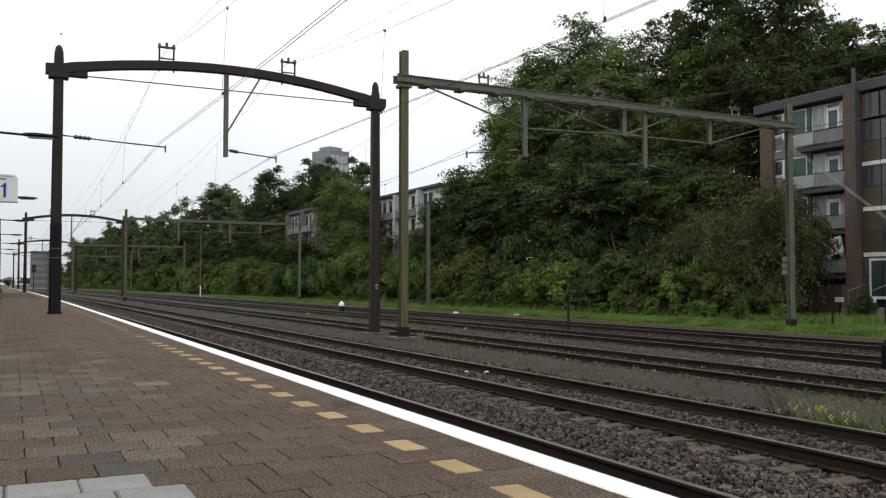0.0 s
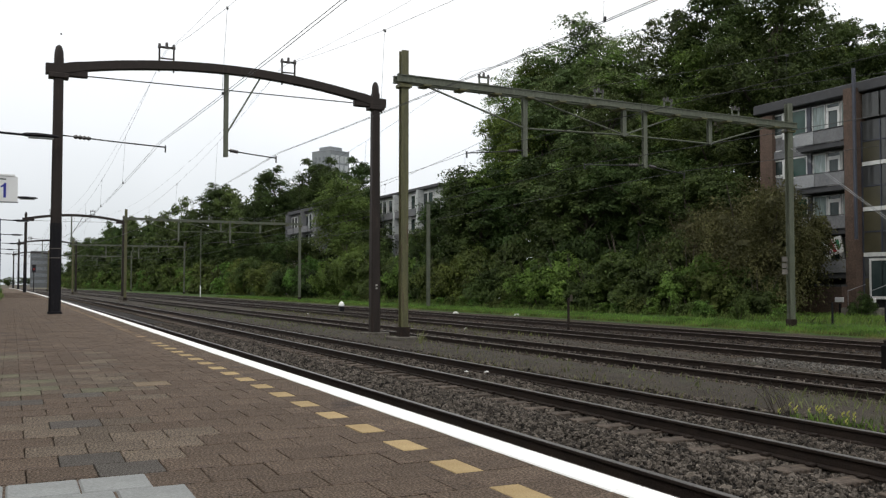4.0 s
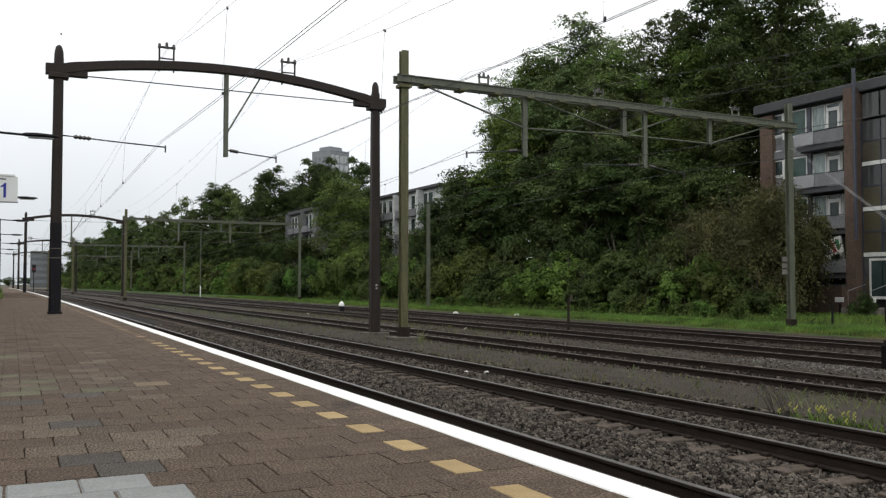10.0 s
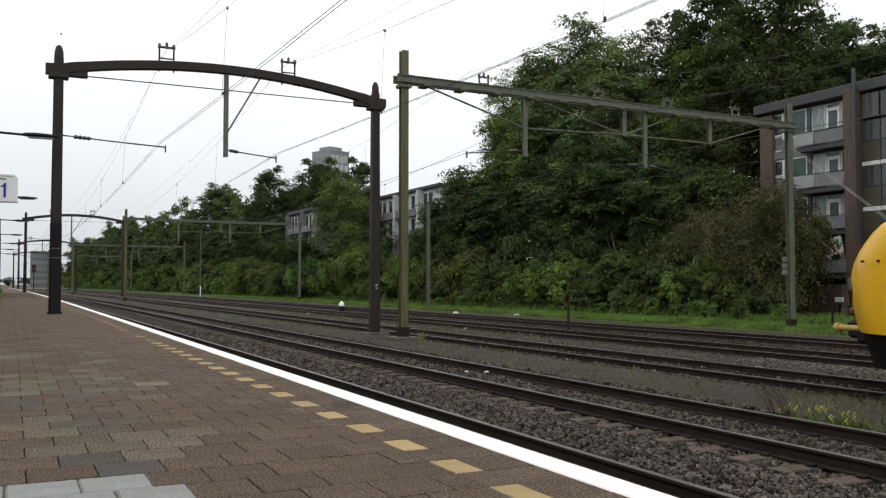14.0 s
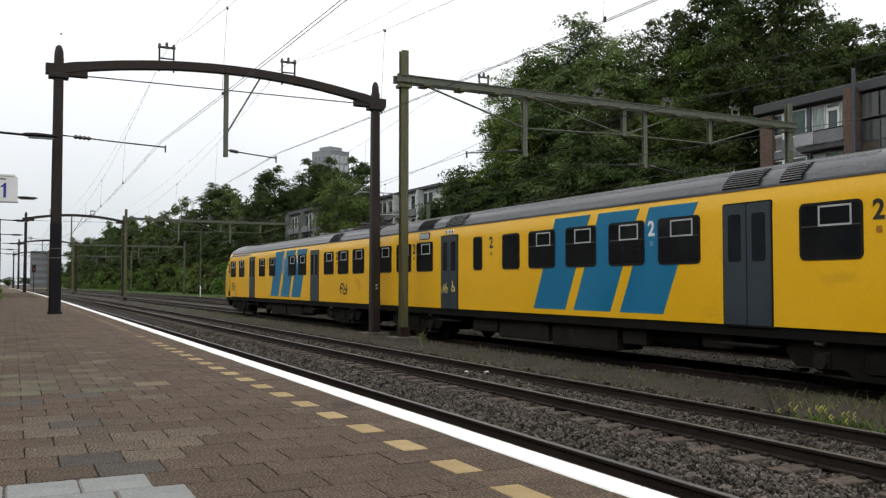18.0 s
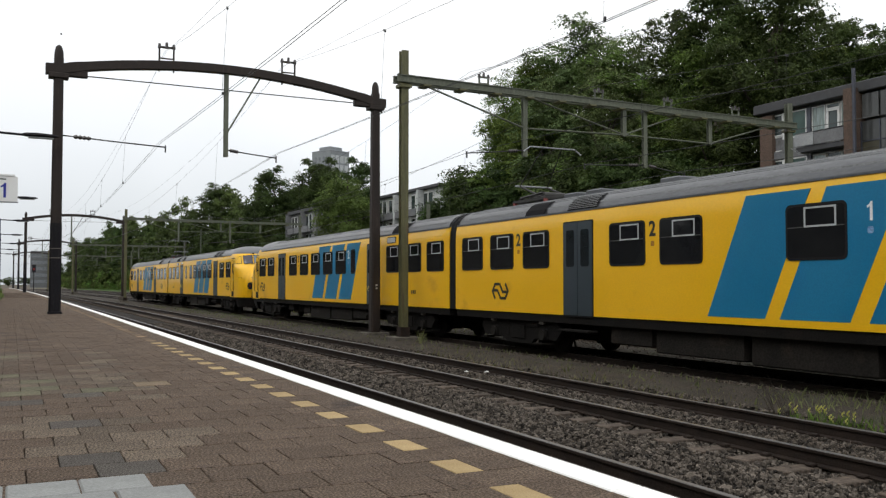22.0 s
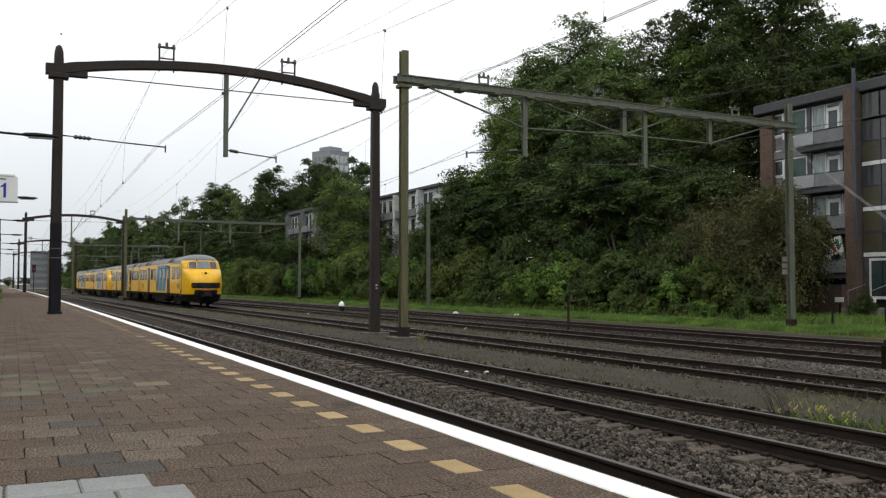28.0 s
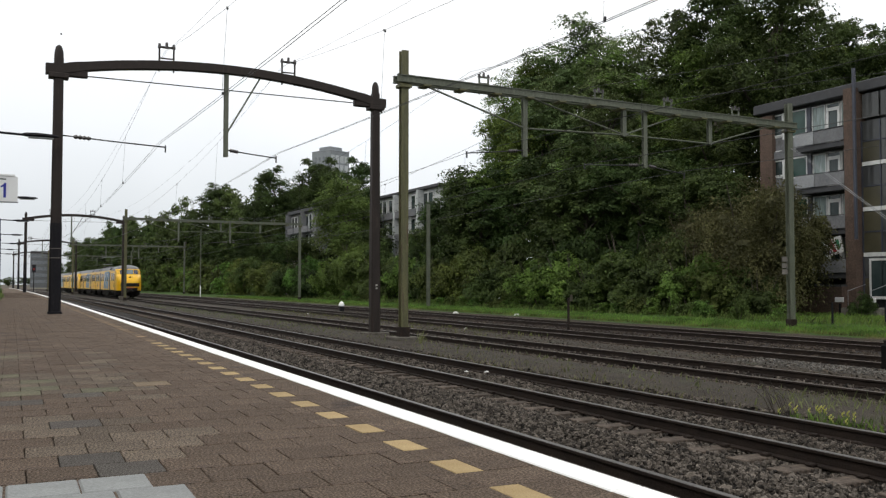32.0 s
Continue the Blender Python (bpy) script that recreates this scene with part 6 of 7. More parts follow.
# large trees: lat, s, kind, crown radius, height
TREES = [
    (40, 56.2, 0, 6.0, 23.4), (41, 53.4, 0, 6.0, 23.8), (39.5, 57.5, 0, 5.0, 21.6), (39.8, 51.0, 0, 4.6, 19.5), (39.5, 59.0, 3, 5.0, 22.0), (38.8, 62.2, 3, 4.6, 21.4), (40.5, 52.5, 3, 4.6, 21.0), (37.6, 66.0, 2, 4.6, 14.6), (37.2, 70.5, 2, 4.2, 11.6), (36.5, 64.0, 2, 4.4, 12.4), (36.8, 58.5, 2, 4.2, 12.8), (38, 68.0, 2, 3.6, 11.2),
    (46, 50.2, 1, 5.0, 23.8), (47, 45.0, 1, 5.8, 27.0), (46, 41.0, 1, 5.2, 24.6), (44.6, 46.0, 3, 4.2, 20.5), (37.2, 50.0, 2, 4.8, 13.2), (38.2, 44.8, 2, 4.6, 13.0), (38.2, 40.5, 2, 4.2, 11.0),
    (41.5, 55.0, 2, 4.6, 16.5), (43.0, 43.0, 1, 4.6, 17.0), (58, 47.0, 1, 5.6, 24.6), (58, 42.6, 3, 5.4, 21.8), (60, 38.0, 1, 5.4, 23.0), (58, 30, 1, 6.0, 23), (57, 22, 1, 6.0, 22), (53, 57, 1, 5.6, 22), (42.5, 60, 1, 5.0, 17.5),
    (42.5, 44.6, 3, 2.8, 14.6), (42.5, 47.5, 3, 2.6, 16.5), (53, 46.0, 1, 4.8, 23.6), (55, 41.5, 1, 4.8, 21.0), (38.6, 69.5, 2, 4.0, 13.4), (39.5, 65.0, 0, 4.4, 19.6), (43.4, 52.2, 0, 4.6, 21.8), (44.5, 50.8, 0, 4.2, 20.6), (58, 44.2, 3, 4.8, 22.2), (61, 43.6, 1, 5.0, 22.8), (62, 40.0, 3, 5.0, 20.5), (43.5, 48.0, 2, 4.4, 14.0),
    (37.4, 31.9, 7, 2.3, 8.3),
    # along the line
    (41, 150, 5, 5.6, 20.6), (42, 141, 5, 5.2, 20.2), (41, 160, 4, 5.4, 20.6), (42, 176, 5, 5.6, 22.2), (41, 168, 5, 5.6, 21.0), (48.5, 127, 5, 5.4, 22.0), (42, 108, 5, 4.6, 15.5),
    (38, 99.5, 6, 5.2, 18.8), (38.6, 102.5, 6, 4.4, 18.0), (46.4, 119, 1, 5.2, 21.4), (48, 133, 1, 6.0, 23.2), (48.5, 138.5, 1, 5.4, 22.6), (48, 144, 1, 6.2, 24.6), (48, 150, 5, 6.2, 24.6), (40, 137, 1, 5.2, 21.8), (38, 138, 2, 5.4, 18.0), (38, 146, 4, 6.0, 21.0), (38.5, 155, 4, 6.0, 21.0), (38, 164, 1, 5.4, 21.4), (38, 172, 1, 5.6, 22.6), (38, 181, 5, 6.0, 21.0),
    (36.0, 110, 2, 3.6, 9.4), (36.0, 117.5, 2, 3.8, 10.2), (36.3, 126.5, 2, 3.6, 13.6), (36.5, 143, 2, 4.6, 12.0), (36.5, 158, 2, 4.6, 13.0), (36.5, 150, 2, 4.4, 11.0), (36.5, 168, 2, 4.6, 12.0), (39, 94, 2, 3.4, 9.8), (39, 79, 2, 3.4, 9.0), (38, 73, 2, 3.4, 9.4),
]
rng = random.Random(21)
for lat, s, k, w, h in TREES:
    plant(TREE_KINDS[k], lat, s, rng.uniform(0, 6.28), w, h)
s = 189.0
i = 0
while s < 420:
    plant(TREE_KINDS[4 + i % 2], 37.0 + rng.uniform(-1.5, 2.0), s, rng.uniform(0, 6.28), 5.6 + rng.uniform(-0.6, 0.8), 21.4 + 2.2 * min(1.0, max(0.0, (s - 200) / 70)) + 1.6 * math.sin(s * 0.05) + rng.uniform(-1.2, 1.0) - max(0.0, s - 280) * 0.006)
    if s < 330:
        plant(TREE_KINDS[5 - i % 2], 34.5 + rng.uniform(-1, 1.0), s + 4, rng.uniform(0, 6.28), 4.6, 11.5 + rng.uniform(-1.5, 1.5))
    s += 6.5 + rng.uniform(-1.0, 1.5) + s * 0.012
    i += 1
# bushes on the verge: lat, s, kind, radius, height
for lat, s, k, w, h in ((39.6, 29.5, 3, 0.75, 1.7), (36.2, 33.4, 2, 4.7, 8.8), (37.0, 37.5, 2, 4.0, 7.4), (33.4, 35.2, 1, 2.3, 4.0), (33.0, 38.0, 3, 2.3, 3.6), (34.4, 31.6, 3, 1.9, 3.1), (33.4, 33.2, 0, 2.0, 3.2), (33.6, 41.0, 0, 2.8, 4.6), (33.2, 43.6, 3, 2.4, 3.8), (33.6, 46.5, 1, 3.2, 4.8),
                        (33.0, 49.5, 1, 2.6, 4.2), (33.6, 52.5, 0, 2.7, 4.6), (33.0, 55.5, 3, 2.4, 3.8), (34.0, 58.6, 0, 3.3, 6.0), (33.4, 62.0, 5, 2.7, 4.6), (33.4, 65.5, 0, 3.0, 5.2), (33.2, 69.0, 3, 2.6, 4.2), (33.8, 72.5, 1, 3.0, 5.4), (33.2, 76.0, 3, 2.8, 4.6),
                        (33.8, 79.5, 0, 3.0, 5.6), (33.0, 83.6, 5, 3.3, 6.9), (33.4, 88.0, 5, 3.0, 6.2), (33.0, 92.0, 1, 3.0, 5.2), (32.6, 97.0, 3, 3.0, 4.6), (33.4, 102.0, 1, 3.3, 6.0), (32.6, 107.0, 3, 3.0, 4.6), (33.2, 112.5, 0, 3.4, 5.8), (32.4, 118.0, 5, 3.2, 5.2), (33.4, 124.0, 0, 4.4, 6.9),
                        (33.2, 131.0, 5, 3.8, 6.4), (34.5, 36.5, 3, 2.6, 5.0), (35.0, 48.0, 3, 3.0, 6.4), (35.2, 67.5, 3, 3.2, 7.0), (36.0, 75.0, 3, 3.4, 7.4), (36.0, 83.0, 3, 3.4, 7.4), (36.0, 91.0, 3, 3.4, 8.0), (35.0, 55.0, 3, 3.0, 6.5), (35.4, 43.0, 3, 3.0, 6.4), (36.2, 40.0, 3, 2.8, 6.2)):
    plant(BUSH_KINDS[k], lat, s, rng.uniform(0, 6.28), w, h)
s = 137.0
while s < 430:
    plant(BUSH_KINDS[rng.choice((4, 6, 6, 4))], 32.8 + rng.uniform(-0.6, 0.8), s, rng.uniform(0, 6.28), 3.6 + rng.uniform(-0.5, 0.8), 6.2 + rng.uniform(-1.2, 1.4))
    s += 4.5 + s * 0.012
# low growth at the foot of the bushes
for k in range(34):
    q = 28.5 + 62 * (k / 34) ** 1.2
    plant(BUSH_KINDS[(4, 6, 4)[k % 3]], 31.6 + rng.uniform(-0.5, 0.5), q + rng.uniform(-0.8, 0.8), rng.uniform(0, 6.28), rng.uniform(0.45, 0.95), rng.uniform(0.55, 1.5))
# wood that closes the view down the line
for k in range(18):
    plant(TREE_KINDS[4 + k % 2], -95 + k * 11 + rng.uniform(-2, 2), 700 + rng.uniform(-15, 15), rng.uniform(0, 6.28), 7.0, (7.0 if k < 15 else 20.0) + 2 * rng.random())
# hedge on the bank; wall and trees behind it are unseen, added to darken reflections
wall_west = Shape().loft([[tuple(on(x, q, z)) for x, z in ((-6.2, 0.7), (-6.0, 0.7), (-6.0, 4.6), (-6.2, 4.6))] for q in range(-100, 161, 10)])
solo("wall_west", wall_west, M_BARK, "unseen plain wall behind the platform, added to darken window reflections", kind="structure")
# unseen tree row that also keeps sky light off the scene from behind
s = -45.0
while s < 150:
    plant(TREE_KINDS[4 + int(s) % 2], -9.5 + rng.uniform(-1.5, 1.0), s, rng.uniform(0, 6.28), 5.0, 11.5, 0.85)
    s += 8.5
s = 31.0
while s < 150:
    plant(BUSH_KINDS[4], -1.25 + rng.uniform(-0.1, 0.1), s, rng.uniform(0, 6.28), 0.95, 1.2, 0.78)
    s += 1.9 + s * 0.01


def blades(name, label, lat0, lat1, s0, s1, count, height, material, seed, z=0.0, power=1.3, width=0.018):
    """Standing blades of grass or stems."""
    rng = np.random.default_rng(seed)
    s = s0 + (s1 - s0) * rng.random(count) ** power
    lat = lat0 + (lat1 - lat0) * rng.random(count)
    cx = lat - CURVE * s * s
    x, s = WIDE * cx, LONG * s + SKEW * cx
    h = height * rng.uniform(0.4, 1.25, count)
    a = rng.uniform(0, 3.14, count)
    w = width * rng.uniform(0.6, 1.5, count)
    dx, dy = np.cos(a) * w, np.sin(a) * w
    bx, by = rng.normal(0, 0.3, count) * h, rng.normal(0, 0.3, count) * h
    zz = np.full(count, z)
    v = np.stack([np.stack([x - dx, s - dy, zz], -1), np.stack([x + dx, s + dy, zz], -1),
                  np.stack([x + bx * 0.4 + dx * 0.6, s + by * 0.4 + dy * 0.6, zz + h * 0.6], -1), np.stack([x + bx, s + by, zz + h], -1)], 1)
    idx = np.arange(count)[:, None] * 4
    f = np.concatenate([idx + [[0, 1, 2]], idx + [[0, 2, 3]]], 1).reshape(-1, 3)
    me = bpy.data.meshes.new(name)
    me.from_pydata(v.reshape(-1, 3), [], f)
    me.materials.append(material)
    ob = new(name, me)
    return tagged(ob, label, "grass", kind="stuff")


blades("verge_grass", "long green grass along the verge", 26.6, 32.0, 14, 120, 60000, 0.18, L_GRASS, 5, -0.06, 1.3, 0.014)
blades("verge_grass", "tall seeding grass in tufts on the verge", 30.2, 32.2, 16, 110, 3500, 0.40, L_VERGE, 9, -0.05, 1.2, 0.012)
blades("verge_grass", "short yellowish grass along the verge edge", 26.1, 29.4, 14, 120, 26000, 0.13, L_VERGE, 7, -0.07)
blades("verge_grass", "green grass before the building", 32.0, 40.0, 18, 36, 9000, 0.22, L_GRASS, 8, 0.04, 1.0, 0.013)
blades("path_weeds", "sparse dry weeds on the gravel path", 10.0, 11.7, 7, 60, 900, 0.13, L_WEED, 6, -0.08)
# ---- buildings ----
M_BRICK = mat("brown_brick_wall", (0.075, 0.049, 0.037), (0.112, 0.076, 0.058), 2, 0.9, bump=0.5, fine=14, fine_amount=0.3)
M_PANEL = mat("grey_facade_panel", (0.13, 0.134, 0.142), (0.19, 0.194, 0.202), 1.0, 0.8, bump=0.1, fine=12, fine_amount=0.15, rnd=0.12, c3=(0.10, 0.10, 0.10), c3_scale=0.8)
M_PANEL_PALE = mat("pale_parapet_panel", (0.24, 0.25, 0.26), (0.31, 0.32, 0.33), 1.0, 0.8, bump=0.1, fine=12, fine_amount=0.15)
M_NET = mat("net_curtain_behind_glass", (0.16, 0.21, 0.20), (0.26, 0.32, 0.31), 1.2, 0.12, bump=0.0, fine=3, fine_amount=0.25, rnd=0.3, spec=0.5, streak=(1, 3, 0.4))
M_FRAME_WHITE = mat("white_window_frame", (0.52, 0.53, 0.52), (0.62, 0.63, 0.62), 3, 0.5, bump=0.05, fine_amount=0.06)
M_WINDOW = mat("window_pane", (0.020, 0.032, 0.032), (0.045, 0.062, 0.062), 0.7, 0.06, bump=0.0, fine_amount=0.05, rnd=0.4, spec=0.4)
M_DARKROOF = mat("dark_roof_edge", (0.035, 0.036, 0.040), (0.055, 0.056, 0.060), 2, 0.7, bump=0.1)
M_PALE = mat("pale_facade_panel", (0.38, 0.40, 0.40), (0.48, 0.50, 0.50), 1.0, 0.7, bump=0.1, fine=12, fine_amount=0.12)
M_TOWER = mat("pale_tower_wall", (0.19, 0.21, 0.225), (0.24, 0.26, 0.275), 0.3, 0.85, bump=0.05, fine=2, fine_amount=0.1)


# Tower panes in two tones: light on its faces is put into the colours.
M_TOWER_PANE = mat("lit_face_tower_pane", (0.36, 0.39, 0.40), (0.44, 0.47, 0.48), 0.4, 0.4, bump=0)
M_TOWER_SHADE = mat("grey_tower_pane", (0.12, 0.135, 0.15), (0.17, 0.185, 0.20), 1, 0.3, bump=0)


def block(name, label, lat, s0, s1, storeys, base_z, bay=3.4, storey=2.80, m_wall=M_PANEL, m_pier=M_BRICK, roof=0.65, depth=11):
    """A flat block beside the line: its long face looks at the tracks."""
    ob = thing(name, label, "apartment building", Matrix.Translation(on(lat, (s0 + s1) / 2)) @ Matrix.Rotation(math.atan(CURVE * (s0 + s1)), 4, "Z"))
    half = LONG * (s1 - s0) / 2
    top = base_z + storeys * storey
    part("wall", Shape().box(0.0, depth, -half, half, -0.3, top), m_wall, ob)
    part("plinth", Shape().box(-0.15, 0.0, -half, half, -0.3, base_z, 0.0), M_BRICK, ob, "brown brick plinth")
    part("roof", Shape().box(-0.5, depth + 0.4, -half - 0.3, half + 0.3, top, top + roof, 0.05), M_DARKROOF, ob, "dark flat roof with a deep edge")
    part("end_pier", Shape().box(-0.9, 0.0, half - 0.45, half, -0.3, top, 0.0), m_pier, ob, "end pier")
    n = int(2 * half / bay)
    for i in range(n + 1):
        if i and i % 2 == 0:
            y = half - 0.45 - i * bay
            if y > -half:
                part("pier", Shape().box(-0.85, 0.0, y - 0.25, y + 0.2, -0.3, top, 0.0), m_pier, ob)
    for i in range(n):
        y1 = half - 0.5 - i * bay
        y0 = y1 - bay + 0.5
        for k in range(storeys):
            z = base_z + k * storey
            bal = part("parapet", Shape().box(-0.80, -0.62, y0, y1, z - 0.15, z + 0.72, 0.02), M_PANEL, ob, "grey parapet panel")
            part("slab", Shape().box(-0.62, 0.0, y0, y1, z - 0.15, z + 0.02), M_PANEL, bal)
            wide = y0 + (y1 - y0) * 0.52
            for a, b, lo, hi in ((wide + 0.06, y1 - 0.05, z + 0.75, z + 2.45), (y0 + 0.15, wide - 0.06, z + 0.10, z + 2.45)):
                fr = Shape()
                t = 0.09
                fr.box(-0.10, 0.02, a, b, lo, lo + t).box(-0.10, 0.02, a, b, hi - t, hi).box(-0.10, 0.02, a, a + t, lo + t, hi - t).box(-0.10, 0.02, b - t, b, lo + t, hi - t)
                win = part("window", fr, M_FRAME_WHITE, ob, "white framed window")
                part("pane", Shape().box(-0.05, -0.03, a + t, b - t, lo + t, hi - t), M_WINDOW, win)
    return ob


block("apartment_building", "four-storey apartment block with grey panels and brown brick piers", 42.0, -4.0, 26.5, 4, 1.45, storey=2.83)
block("apartment_building", "distant apartment block with grey panels behind the trees", 43.0, 84.0, 102.0, 4, 1.5, m_wall=M_PALE, m_pier=M_PALE, roof=0.35)
block("apartment_building", "distant apartment block half hidden by trees", 38.6, 113.5, 124.5, 4, 0.9, m_pier=M_PANEL, roof=0.5, depth=6)

M_CURTAIN = mat("pale_stair_glazing", (0.045, 0.048, 0.048), (0.085, 0.088, 0.088), 0.6, 0.12, bump=0.0, fine_amount=0.1, rnd=0.35, spec=0.35)
M_OCHRE = mat("ochre_stair_panel", (0.042, 0.038, 0.022), (0.060, 0.054, 0.030), 1, 0.5, bump=0.05, rnd=0.2)
# Green reflection is part of this pane's base colour.
M_GREEN_PANE = mat("green_painted_reflection_pane", (0.012, 0.040, 0.030), (0.030, 0.075, 0.060), 0.8, 0.06, bump=0.0, fine_amount=0.05, spec=0.4)
M_PIPE = mat("dark_blue_downpipe", (0.030, 0.035, 0.050), (0.045, 0.050, 0.07), 2, 0.5, bump=0.05)
# end section of the block nearest the line's bend, with its stair tower
end = thing("apartment_building", "apartment block end with balconies, white windows and glazed stairs", "apartment building", Matrix.Translation(on(42.0, 32.0)) @ Matrix.Diagonal((1, LONG, 1, 1)))
Y1, Y0 = 6.0, -5.5
# wall in the dark roof colour: shade behind the balconies is painted in
part("wall", Shape().box(0.02, 11, Y0, Y1, -0.3, 12.5), M_DARKROOF, end)
part("roof", Shape().box(-0.55, 11.4, Y0, Y1 + 0.25, 12.35, 12.95, 0.05), M_DARKROOF, end, "dark flat roof with a deep edge")
part("pier", Shape().box(-0.35, 0.3, 5.0, 5.95, -0.3, 12.2), M_BRICK, end, "brown brick end pier")
part("pier", Shape().box(-0.95, 0.3, -1.15, -0.52, -0.3, 12.6), M_BRICK, end, "brown brick pier")
part("pier", Shape().box(-0.95, 0.3, -5.3, -4.7, -0.3, 12.6), M_BRICK, end, "brown brick pier")
part("garage_wall", Shape().box(-1.4, -1.0, -0.6, 6.0, -0.3, 1.62, 0.02), M_BRICK, end, "low brown brick wall")
part("coping", Shape().box(-1.45, -0.95, -0.6, 6.05, 1.62, 1.72, 0.02), M_DARKROOF, end, "dark coping")
part("downpipe", Shape().tube([(-1.05, -1.28, 4.2), (-1.05, -1.28, 13.6)], 0.10, 8), M_PIPE, end, "dark blue downpipe")
for k in range(4):
    z = 2.39 + 2.47 * k
    head = z + (2.40 if k == 3 else 2.04)

    def framed(a, b, lo, hi, m, x=-0.06, t=0.07):
        fr = Shape()
        fr.box(x - 0.06, x + 0.06, a, b, lo, lo + t).box(x - 0.06, x + 0.06, a, b, hi - t, hi).box(x - 0.06, x + 0.06, a, a + t, lo + t, hi - t).box(x - 0.06, x + 0.06, b - t, b, lo + t, hi - t)
        w_ = part("window", fr, M_FRAME_WHITE, end, "white framed window")
        part("pane", Shape().box(x - 0.015, x + 0.015, a + t, b - t, lo + t, hi - t), m, w_)

    # closed bay by the end pier
    framed(4.38, 5.10, z + 1.05, head - 0.02, M_WINDOW)
    framed(4.38, 5.10, z + 0.12, z + 1.02, M_PANEL, x=-0.04, t=0.05)
    part("beam", Shape().box(-0.20, 0.0, 2.35, 5.10, z - 0.42, z + 0.10, 0.02), M_PANEL, end, "grey floor beam")
    # wide window beside the balcony
    framed(2.62, 4.34, z + 0.80, head, M_GREEN_PANE, x=-0.10)
    part("panel", Shape().box(-0.30, 0.0, 2.62, 4.34, z + 0.02, z + 0.76, 0.01), M_PANEL, end, "grey facade panel")
    part("post", Shape().box(-0.16, 0.0, 2.34, 2.60, z, head, 0.01), M_PIPE, end, "dark post between windows")
    # balcony: window, door and parapet
    framed(1.38, 2.32, z + 0.45, head, M_NET, x=0.0, t=0.06)
    framed(0.42, 1.32, z + 0.08, head - 0.30, M_WINDOW, x=-0.02, t=0.15)
    framed(0.42, 1.32, head - 0.30, head, M_WINDOW, x=0.0, t=0.05)
    framed(-0.42, 0.36, z + 0.70, head, M_NET if k % 2 else M_WINDOW, x=0.0, t=0.06)
    part("parapet", Shape().box(-1.00, -0.88, 1.45, 2.75, z + 0.02, z + 0.74, 0.02), M_PANEL_PALE, end, "pale grey balcony parapet panel")
    part("parapet", Shape().box(-0.95, -0.84, -0.5, 1.43, z, z + 0.74, 0.02), M_PANEL, end, "grey balcony parapet panel")
    part("hand_rail", Shape().box(-0.99, -0.84, -0.5, 2.75, z + 0.76, z + 0.80, 0.01), M_DARKROOF, end, "thin dark parapet rail")
    # slab takes the dark roof colour to stand in for the soffit's shadow
    part("balcony_floor", Shape().box(-0.86, 0.0, -0.5, 2.75, z - 0.30, z - 0.02), M_DARKROOF, end, "balcony slab, soffit shadow put into its colour")
    # stair tower glazing
    zb = 3.36 + 2.49 * (k - 1)
    for j in range(3):
        a = -1.2 - (j + 1) * 1.12
        b = a + 1.08
        if k:
            part("white_band", Shape().box(-0.45, -0.35, a, b, zb - 0.10, zb + 0.12), M_FRAME_WHITE, end, "white band under the stair window")
        part("stair_panel", Shape().box(-0.40, -0.36, a, b, zb + 0.14, zb + 1.22), M_OCHRE if j == 0 else M_CURTAIN, end)
        part("rail", Shape().box(-0.43, -0.35, a, b, zb + 1.23, zb + 1.29), M_PIPE, end)
        part("stair_pane", Shape().box(-0.40, -0.36, a, b, zb + 1.30, zb + 2.37), M_OCHRE if j == 0 and k == 1 else M_CURTAIN, end)
        part("mullion", Shape().box(-0.46, -0.34, b - 0.01, b + 0.05, zb + 0.12, zb + 2.37), M_PIPE, end)
for j in range(3):
    a = -1.2 - (j + 1) * 1.12
    part("top_light", Shape().box(-0.42, -0.36, a + 0.04, a + 1.04, 10.85, 12.2), M_CURTAIN, end, "grey top light of the stairs")
door = part("entrance_door", Shape().box(-0.50, -0.40, -2.75, -2.63, 0.55, 3.15).box(-0.50, -0.40, -1.70, -1.60, 0.55, 3.15).box(-0.50, -0.40, -2.63, -1.70, 3.03, 3.15).box(-0.50, -0.40, -2.63, -1.70, 0.95, 1.10), M_FRAME_WHITE, end, "white framed entrance door")
part("pane", Shape().box(-0.46, -0.44, -2.63, -1.70, 1.10, 3.03), M_WINDOW, door)
part("step", Shape().box(-2.2, -0.40, -3.6, -1.2, -0.3, 0.50, 0.02), M_CONCRETE, end, "concrete entrance step")
for y in (-1.55, -2.9):
    part("handrail", Shape().tube([(-2.1, y, 0.5), (-2.1, y, 1.4), (-0.6, y + 0.1, 1.75)], 0.018, 6), M_GALV, end, "galvanised handrail")
banner = thing("banner", "white cloth banner with red and green print on a balcony", "banner", Matrix.Translation(on(40.97, 31.62, 3.56)) @ Matrix.Rotation(radians(-14), 4, "X") @ Matrix.Translation((0, 0, -4.08)))
M_CLOTH = mat("white_cloth", (0.55, 0.55, 0.55), (0.62, 0.62, 0.62), 3, 0.8, bump=0.1, fine_amount=0.05)
part("cloth", Shape().box(-0.02, 0.02, -0.05, 1.1, 4.05, 5.0, 0.008), M_CLOTH, banner)
part("red_print", Shape().plate([(0.35, 4.2), (0.55, 4.15), (0.8, 4.9), (0.6, 4.95)], -0.035, -0.025, "x"), mat("red_print", (0.30, 0.03, 0.04), None, 3, 0.7, bump=0), banner, "faded red print")
